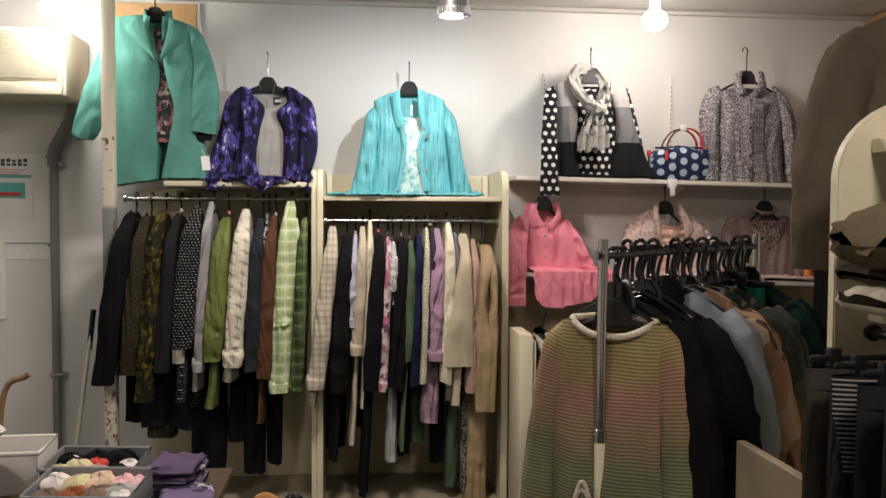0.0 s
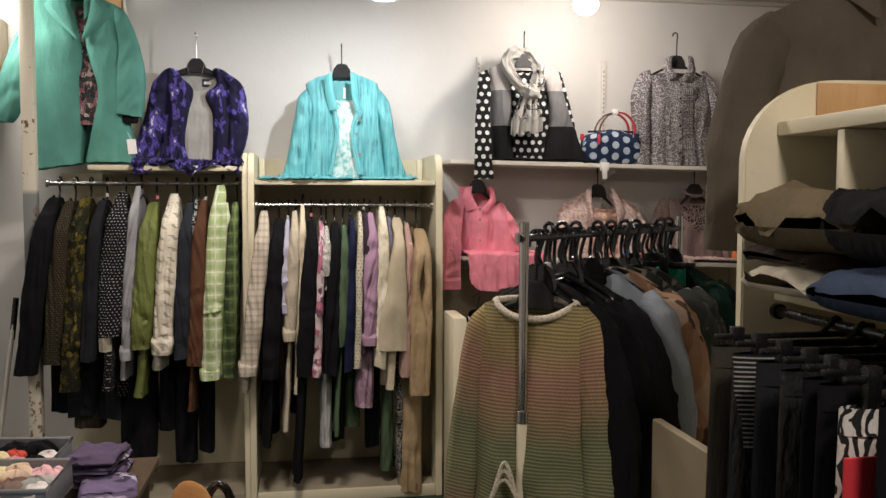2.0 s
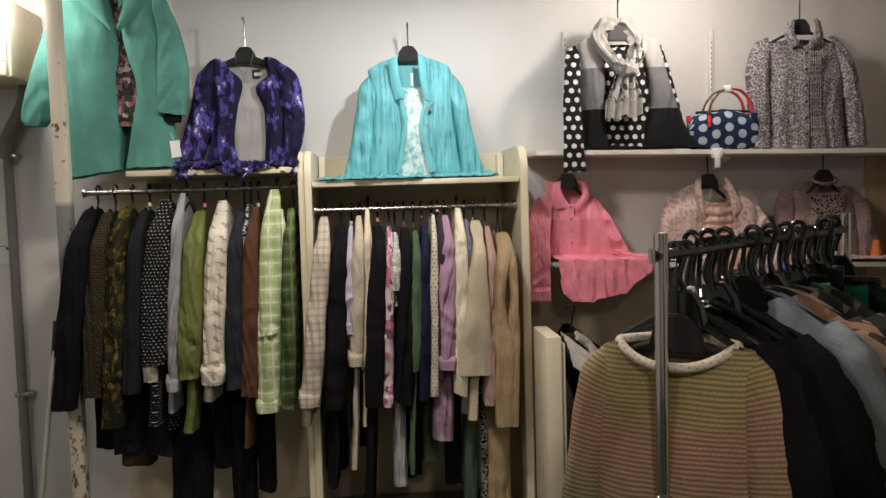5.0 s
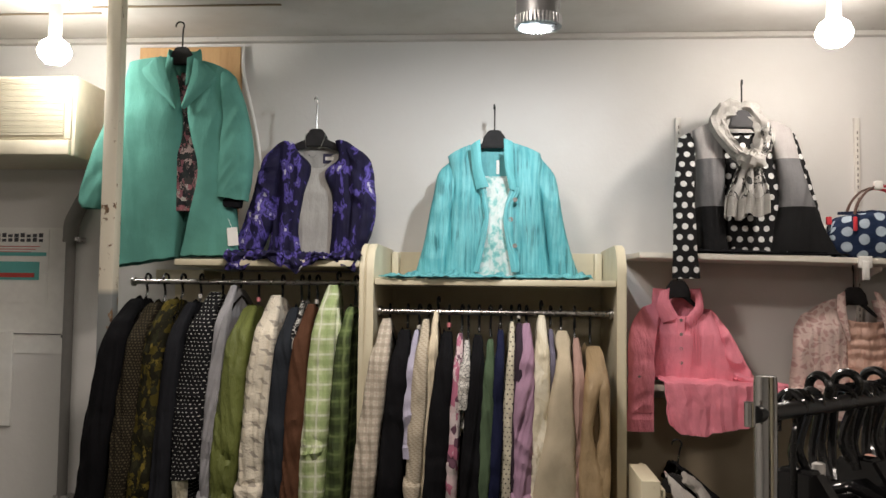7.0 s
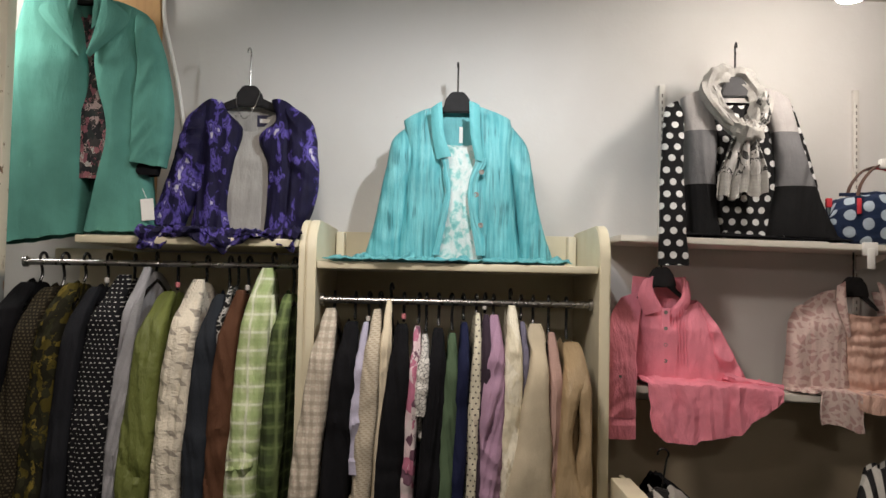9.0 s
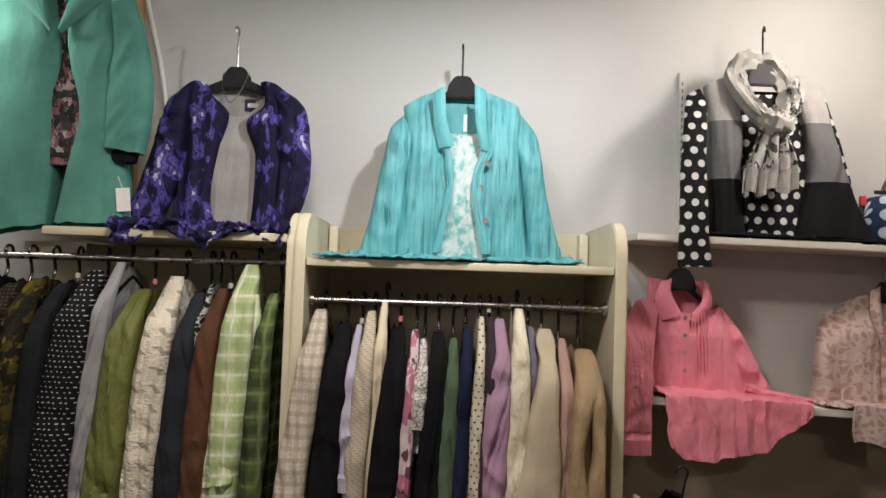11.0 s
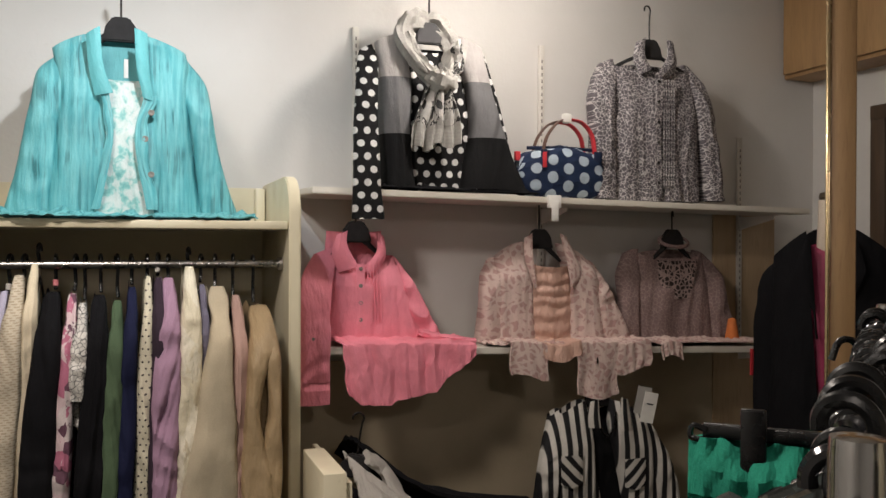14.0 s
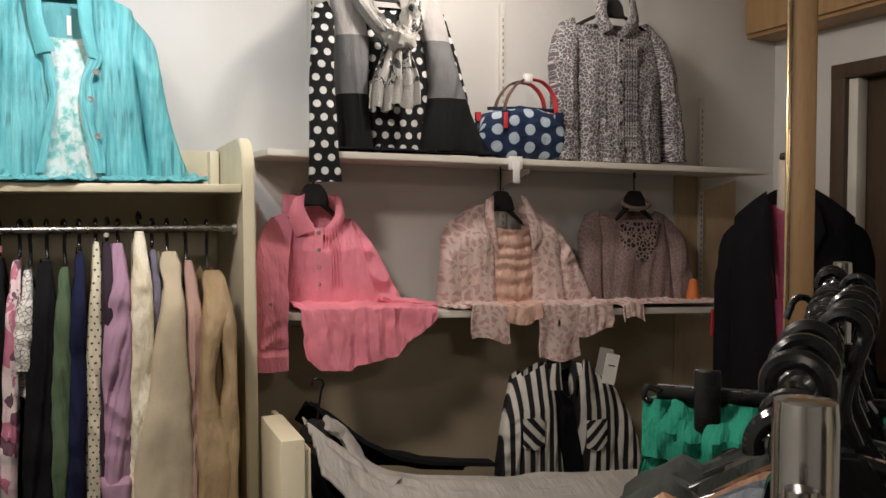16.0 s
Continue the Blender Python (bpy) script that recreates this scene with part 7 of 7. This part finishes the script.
for k, (y, mt, lab, zb) in enumerate(((1.455, GREYSK, "warm grey wool skirt on a clip hanger", 0.4), (1.385, TWIST, "black skirt with a ribbed striped waist", 0.3), (1.315, CHARCOAL, "charcoal trousers on a clip hanger", 0.25), (1.25, TWIST, "black satin trousers on a clip hanger", 0.25), (1.195, BLACK, "black trousers on a clip hanger", 0.25), (1.16, BLACK, "black trousers on a clip hanger", 0.25), (1.115, ZEBRA, "black and white zebra print trousers", 0.3), (1.04, BLACK, "black trousers on a clip hanger", 0.3))):
    x = 0.60
    zt = 1.232 - (0.02 if k in (6,) else 0.0)
    t = thing("hanging_trousers", (x, y, zb), lab, "clothing", "trousers on clip hangers")
    def leg(u, v, y=y, zt=zt, zb=zb, k=k):
        a = math.tau * u
        w = 0.165 + 0.015 * v
        return (x + w * math.sin(a), y - (0.018 + 0.014 * v) * math.cos(a) + 0.006 * math.sin(30 * math.sin(a) + k) * v, zt + (zb - zt) * v)
    part("trouser_leg", sheet(leg, 44, 20), mt, t)
    part("waistband", sheet(lambda u, v, leg=leg: Vector(leg(u, 0.0)) + Vector((0, -0.004 * math.cos(math.tau * u), 0.004 - (0.15 if k == 1 else 0.035) * v)), 44, 3), STEXT if k == 1 else mt, t)
    h = thing("clip_hanger", (x, y, 1.25), "black plastic trouser hanger with clips", "hanger", "clothes hangers")
    part("bar", box(x - 0.160, x + 0.160, y - 0.005, y + 0.005, 1.246, 1.256, 0.003), BLACKP, h)
    part("hook", tube([(x + 0.03, y, 1.25), (x + 0.045, y, 1.262), (x + 0.06, y, 1.279), (x + 0.075, y, 1.266)], 0.0045, 8, 12), BLACKP, h)
    for s in (-0.12, 0.12):
        cl = part("clip", box(x + s - 0.011, x + s + 0.011, y - 0.008, y + 0.008, 1.210, 1.268, 0.003), BLACKP, h)
        part("jaw", box(x + s - 0.014, x + s + 0.014, y - 0.022, y + 0.022, 1.200, 1.214, 0.003), BLACKP, cl)
rc = solid("red_card", box(0.415, 0.49, 1.072, 1.076, 0.98, 1.165, 0.001), REDWEB, "red size card hanging on the trousers", "card")

# brown-grey sweatshirt hanging beyond the shelving
SWEAT = fab("taupe_sweatshirt", (0.115, 0.096, 0.074), None, 0.95, 0.3)
M = Matrix.Translation((1.07, 1.95, 0)) @ pose(0, 0, 0, 0, 0, -12)
g = thing("sweatshirt", (1.07, 1.95, 1.3), "taupe sweatshirt hanging high beside the shelving", "clothing")
part("trunk", body(M, 0.24, 0.27, 0.03, 0.09, 1.99, 1.30, 0.085, 0.09, 0.05, None, 0.012, 41.0, 72, 34), SWEAT, g)
part("sleeve", sleeve(M, [(-0.21, 0, 1.90), (-0.27, -0.02, 1.76), (-0.315, -0.02, 1.56), (-0.325, -0.02, 1.36)], 0.075, 0.055, 0.6, 3.0, 0.1), SWEAT, g)
part("sleeve", sleeve(M, [(0.21, 0, 1.90), (0.27, -0.02, 1.76), (0.315, -0.02, 1.56), (0.325, -0.02, 1.36)], 0.075, 0.055, 0.6, 4.0, 0.1), SWEAT, g)
collar(M, g, SWEAT, 1.985, 0.085, 0.05, 0.02, 0.0, 0.04)
hanger(M, 2.0, 0.19, 0.12)
wire = solid("hanging_wire", tube([M @ Vector((-0.01, 0, 2.09)), M @ Vector((-0.01, 0, TOP - 0.001))], 0.002, 6, 2), STEEL, "thin wire from the ceiling to the hanger", "wire")

# tall gilt-edged frame post and the dressed tailor's dummy behind it
fp = thing("frame_post", (1.88, 3.78, 0), "tall wooden frame post with a gilt edge", "post")
MP = Matrix.Translation((1.868, 3.745, 0)) @ pose(0, 0, 0, 0, 0, -45)
part("stile", box(-0.022, 0.042, -0.02, 0.10, 0.0, 2.29, 0.004, None, MP), timber("frame_wood", (0.28, 0.16, 0.07), (0.36, 0.22, 0.10)), fp)
part("gilt_edge", box(-0.036, -0.0225, -0.024, 0.0, 0.0, 2.29, 0.004, None, MP), BRASS, fp, "worn shiny gilt edge strip")
part("foot", box(-0.06, 0.08, -0.15, 0.25, 0.0, 0.04, 0.006, None, MP), DARKWOOD, fp)
MQ = Matrix.Translation((2.25, 4.15, 0)) @ pose(0, 0, 0, 0, 0, -50)
def dummy(u, v):
    a = math.tau * u
    z = 0.80 + 0.86 * v
    prof = [(0.0, 0.125, 0.055), (0.2, 0.115, 0.05), (0.45, 0.13, 0.06), (0.62, 0.135, 0.045), (0.72, 0.09, 0.045), (0.78, 0.055, 0.055), (1.0, 0.05, 0.05)]
    for (p, w0, d0), (q, w1, d1) in zip(prof, prof[1:]):
        if p <= v <= q:
            t = (v - p) / (q - p)
            t = t * t * (3 - 2 * t)
            return MQ @ Vector(((w0 + (w1 - w0) * t) * math.sin(a), -(d0 + (d1 - d0) * t) * math.cos(a), z))
bm = sheet(dummy, 32, 40)
tube([MQ @ Vector((0, 0, 0.0)), MQ @ Vector((0, 0, 0.85))], 0.018, 12, 2, bm=bm)
solid("tailors_dummy", bm, plain("pale_linen", (0.62, 0.54, 0.44), 0.8, 0, 0.2, 300), "pale linen tailor's dummy on a pole", "dummy", smooth=True)
fin = solid("dummy_finial", lathe([(0.045, 1.661), (0.05, 1.67), (0.046, 1.685), (0.02, 1.69), (0.016, 1.705), (0.026, 1.72), (0.02, 1.738), (0.004, 1.745)], 20, MQ), plain("dull_bronze", (0.17, 0.14, 0.10), 0.4, 0.8), "turned bronze neck cap on the dummy", "finial", smooth=True)
jk = garment("black_blazer", MQ @ Vector((0, 0, 0.75)), "black blazer worn by the tailor's dummy", "")
MJ = MQ
part("trunk", body(MJ, 0.19, 0.20, 0.10, 0.165, 1.59, 0.72, 0.125, 0.07, 0.14, lambda v: 0.045 * (1 - min(1, v * 1.6)) + 0.02, 0.008, 51.0), BLACK, jk)
for s in (-1, 1):
    part("sleeve", sleeve(MJ, [(s * 0.145, 0.01, 1.45), (s * 0.19, 0, 1.32), (s * 0.205, -0.01, 1.08), (s * 0.205, -0.03, 0.82)], 0.062, 0.052, 0.8, 5.0 + s, 0.08), BLACK, jk)
    front_band(MJ, jk, BLACK, s, lambda v: 0.045 * (1 - min(1, v * 1.6)) + 0.02, 1.535, 0.72, 0.10, 0.165, 0.008, 0.05, 0.15, None, 1.2, "lapel")
fb = garment("fuchsia_blouse", MQ @ Vector((0, 0, 0.9)), "fuchsia blouse under the blazer", "")
part("trunk", body(MJ, 0.15, 0.165, 0.08, 0.135, 1.525, 0.80, 0.05, 0.06, 0.04, None, 0.006, 53.0, 48, 20), fab("fuchsia_silk", (0.30, 0.015, 0.075), None, 0.5), fb)

# ---- low table with trays of small wear, at the left ----
tb = thing("low_table", (-1.25, 2.85, 0), "low dark table holding trays", "table")
part("tabletop", box(-1.75, -0.72, 2.45, 3.12, 0.575, 0.60, 0.005), DARKWOOD, tb)
for x in (-1.70, -0.77):
    for y in (2.5, 3.07):
        part("leg", box(x - 0.02, x + 0.02, y - 0.02, y + 0.02, 0.0, 0.574, 0.004), DARKWOOD, tb)


def tray(at, lx, ly, h, material, label, turn=0.0, tilt=0.0, name="tray"):
    M = Matrix.Translation(at) @ pose(0, 0, 0, tilt, 0, turn)
    ob = thing(name, at, label, "tray", "plastic trays")
    part("bottom", box(-lx / 2, lx / 2, -ly / 2, ly / 2, 0, 0.004, 0.001, None, M), material, ob)
    for x0, x1, y0, y1 in ((-lx / 2, -lx / 2 + 0.005, -ly / 2, ly / 2), (lx / 2 - 0.005, lx / 2, -ly / 2, ly / 2), (-lx / 2 + 0.006, lx / 2 - 0.006, -ly / 2, -ly / 2 + 0.005), (-lx / 2 + 0.006, lx / 2 - 0.006, ly / 2 - 0.005, ly / 2)):
        part("side", box(x0, x1, y0, y1, 0.005, h, 0.001, None, M), material, ob)
    rim = [M @ Vector(p) for p in ((-lx / 2, -ly / 2, h), (lx / 2, -ly / 2, h), (lx / 2, ly / 2, h), (-lx / 2, ly / 2, h), (-lx / 2, -ly / 2, h))]
    part("rim", tube(rim, 0.007, 8, None), material, ob)
    return M


def soft(M, p, r, material, label, name="folded_underwear", sy=1.0, sz=0.6, seed=0.0):
    def fn(u, v):
        a, b = math.tau * u, math.pi * (v - 0.5)
        k = r * (1 + 0.35 * noise.noise(Vector((math.cos(a) * 2 + seed, math.sin(a) * 2, v * 3 + seed))))
        return M @ (Vector(p) + Vector((k * math.cos(a) * math.cos(b), k * sy * math.sin(a) * math.cos(b), k * sz * math.sin(b))))
    return solid(name, sheet(fn, 20, 12), material, label, "underwear", "small wear in the trays", smooth=True)


WRAP = {"cream": fab("cream_lace", (0.62, 0.55, 0.33)), "red": fab("red_knit", (0.50, 0.07, 0.05)), "white": fab("white_knit", (0.66, 0.62, 0.60)), "black": BLACK, "pink": fab("soft_pink", (0.66, 0.40, 0.42)), "beige": fab("skin_beige", (0.60, 0.45, 0.33)), "rust": fab("rust_cotton", (0.26, 0.085, 0.035)), "brown": fab("taupe_cotton", (0.20, 0.14, 0.11)), "grey": fab("grey_cotton", (0.33, 0.33, 0.31))}
M1 = tray((-1.10, 2.87, 0.64), 0.28, 0.17, 0.075, BINGREY, "grey plastic tray of folded underwear", -6, 8)
k = 0
for x, y, c, r in ((-0.10, 0.04, "black", 0.04), (-0.095, 0.035, "white", 0.032), (-0.02, 0.05, "black", 0.045), (0.06, 0.05, "black", 0.05), (0.10, 0.0, "white", 0.035), (0.0, 0.01, "red", 0.032), (-0.05, -0.02, "cream", 0.045), (-0.095, -0.04, "cream", 0.035), (0.02, -0.04, "pink", 0.036), (0.075, -0.04, "black", 0.036), (0.115, -0.045, "pink", 0.03), (-0.03, -0.055, "white", 0.03)):
    k += 1
    soft(M1, (x, y, 0.052), r, WRAP[c], f"{c} piece of folded underwear in the tray", sy=0.7, seed=k)
M2 = tray((-1.06, 2.66, 0.625), 0.30, 0.19, 0.08, BINGREY, "grey plastic tray of rolled stockings in film", -6, 8)
for x, y, c, r in ((-0.11, 0.03, "white", 0.045), (-0.045, 0.035, "cream", 0.045), (0.02, 0.04, "beige", 0.045), (-0.10, -0.05, "brown", 0.04), (-0.03, -0.045, "rust", 0.045), (0.035, -0.04, "brown", 0.045), (0.08, 0.05, "pink", 0.035), (0.115, 0.05, "pink", 0.03), (0.095, -0.02, "grey", 0.045), (0.11, -0.06, "white", 0.035)):
    k += 1
    soft(M2, (x, y, 0.055), r, WRAP[c], f"{c} rolled stockings in the tray", "stocking_roll", 1.1, 0.7, k)
tray((-1.40, 2.98, 0.601), 0.22, 0.22, 0.13, CLEARBIN, "milky plastic box on the table", 4, 0, "plastic_box")
PURP = fab("dusty_purple", (0.085, 0.062, 0.11))
PURPL = fab("lilac_pattern", None, blotches([(0.0, (0.13, 0.10, 0.18)), (0.5, (0.30, 0.26, 0.38)), (0.7, (0.05, 0.04, 0.07)), (0.85, (0.45, 0.42, 0.50))], 20))
for q, (mt, lab) in enumerate(((PURPL, "lilac patterned folded top in the pile"), (PURP, "dusty purple folded top in the pile"), (PURPL, "lilac patterned folded top in the pile"), (PURP, "dusty purple folded top in the pile"))):
    folded("folded_shirt", lab, -0.86, 2.92 - 0.02 * q, 0.601 + 0.026 * q, 0.15, 0.22, 0.028, mt, 3.0 + q, 8 * math.sin(q * 2))
folded("folded_shirt", "lilac patterned folded top beside the tray", -0.80, 2.72, 0.601, 0.16, 0.2, 0.05, PURPL, 8.0, 10)
folded("folded_shirt", "pale blue folded top at the table edge", -0.93, 2.52, 0.601, 0.24, 0.12, 0.03, fab("pale_blue", (0.28, 0.40, 0.56)), 9.0, -8)
bn = thing("waste_bin", (-1.46, 2.75, 0.601), "dark grey plastic bin with a rim", "bin")
part("tub", lathe([(0.095, 0.601), (0.115, 0.72), (0.12, 0.722), (0.12, 0.735), (0.105, 0.735)], 28, Matrix.Translation((-1.47, 2.72, 0))), BINGREY, bn)
part("lid", lathe([(0.118, 0.7355), (0.11, 0.765), (0.06, 0.79), (0.01, 0.795)], 28, Matrix.Translation((-1.47, 2.72, 0))), BINGREY, bn)
soft(Matrix.Translation((-1.42, 2.86, 0.0)), (-0.015, 0.02, 0.80), 0.045, WRAP["white"], "white cloth lying on the bin", "white_cloth", 1, 0.6, 3.0)
solid("wooden_stick", tube([(-1.62, 3.4, 0.0), (-1.60, 3.4, 0.76), (-1.50, 3.4, 0.885)], 0.011, 10, 12), timber("stick_wood", (0.22, 0.13, 0.07), (0.28, 0.17, 0.09)), "bent brown wooden stick", "stick", smooth=True)
br = thing("broom", (-1.66, 4.5, 0), "broom with a pale handle leaning by the post", "broom")
part("handle", tube([(-1.70, 4.42, 0.05), (-1.60, 4.5, 0.97)], 0.011, 10, 4), SHELF, br)
part("grip", tube([(-1.618, 4.49, 0.80), (-1.598, 4.502, 1.0)], 0.014, 10, 4), BLACKP, br)
part("head", box(-1.80, -1.60, 4.39, 4.45, 0.0, 0.06, 0.008), BLACKP, br)

# ---- chair seen at the lower edge ----
ch = thing("chair", (-0.48, 2.55, 0), "black tube chair with an orange wooden back", "chair")
part("backrest", tube([(-0.59, 2.56, 0.575), (-0.535, 2.52, 0.62), (-0.49, 2.47, 0.575)], lambda t: 0.03 + 0.055 * math.sin(math.pi * t), 16, 16, 0.12, 0, (0.6, 0.75, 0)), ORANGE, ch)
part("frame_tube", tube([(-0.52, 2.60, 0.0), (-0.52, 2.60, 0.54), (-0.505, 2.60, 0.63), (-0.475, 2.60, 0.665), (-0.445, 2.60, 0.63), (-0.435, 2.60, 0.53), (-0.43, 2.6, 0.0)], 0.0125, 12, 40), BLACKP, ch)
part("seat", lathe([(0.02, 0.42), (0.17, 0.425), (0.18, 0.435), (0.17, 0.447), (0.02, 0.45)], 28, Matrix.Translation((-0.48, 2.45, 0))), ORANGE, ch)
for x, y in ((-0.60, 2.33), (-0.36, 2.33)):
    part("leg", tube([(x, y, 0.0), (x + (0.05 if x < -0.48 else -0.05), y + 0.06, 0.42)], 0.0125, 10, 3), BLACKP, ch)
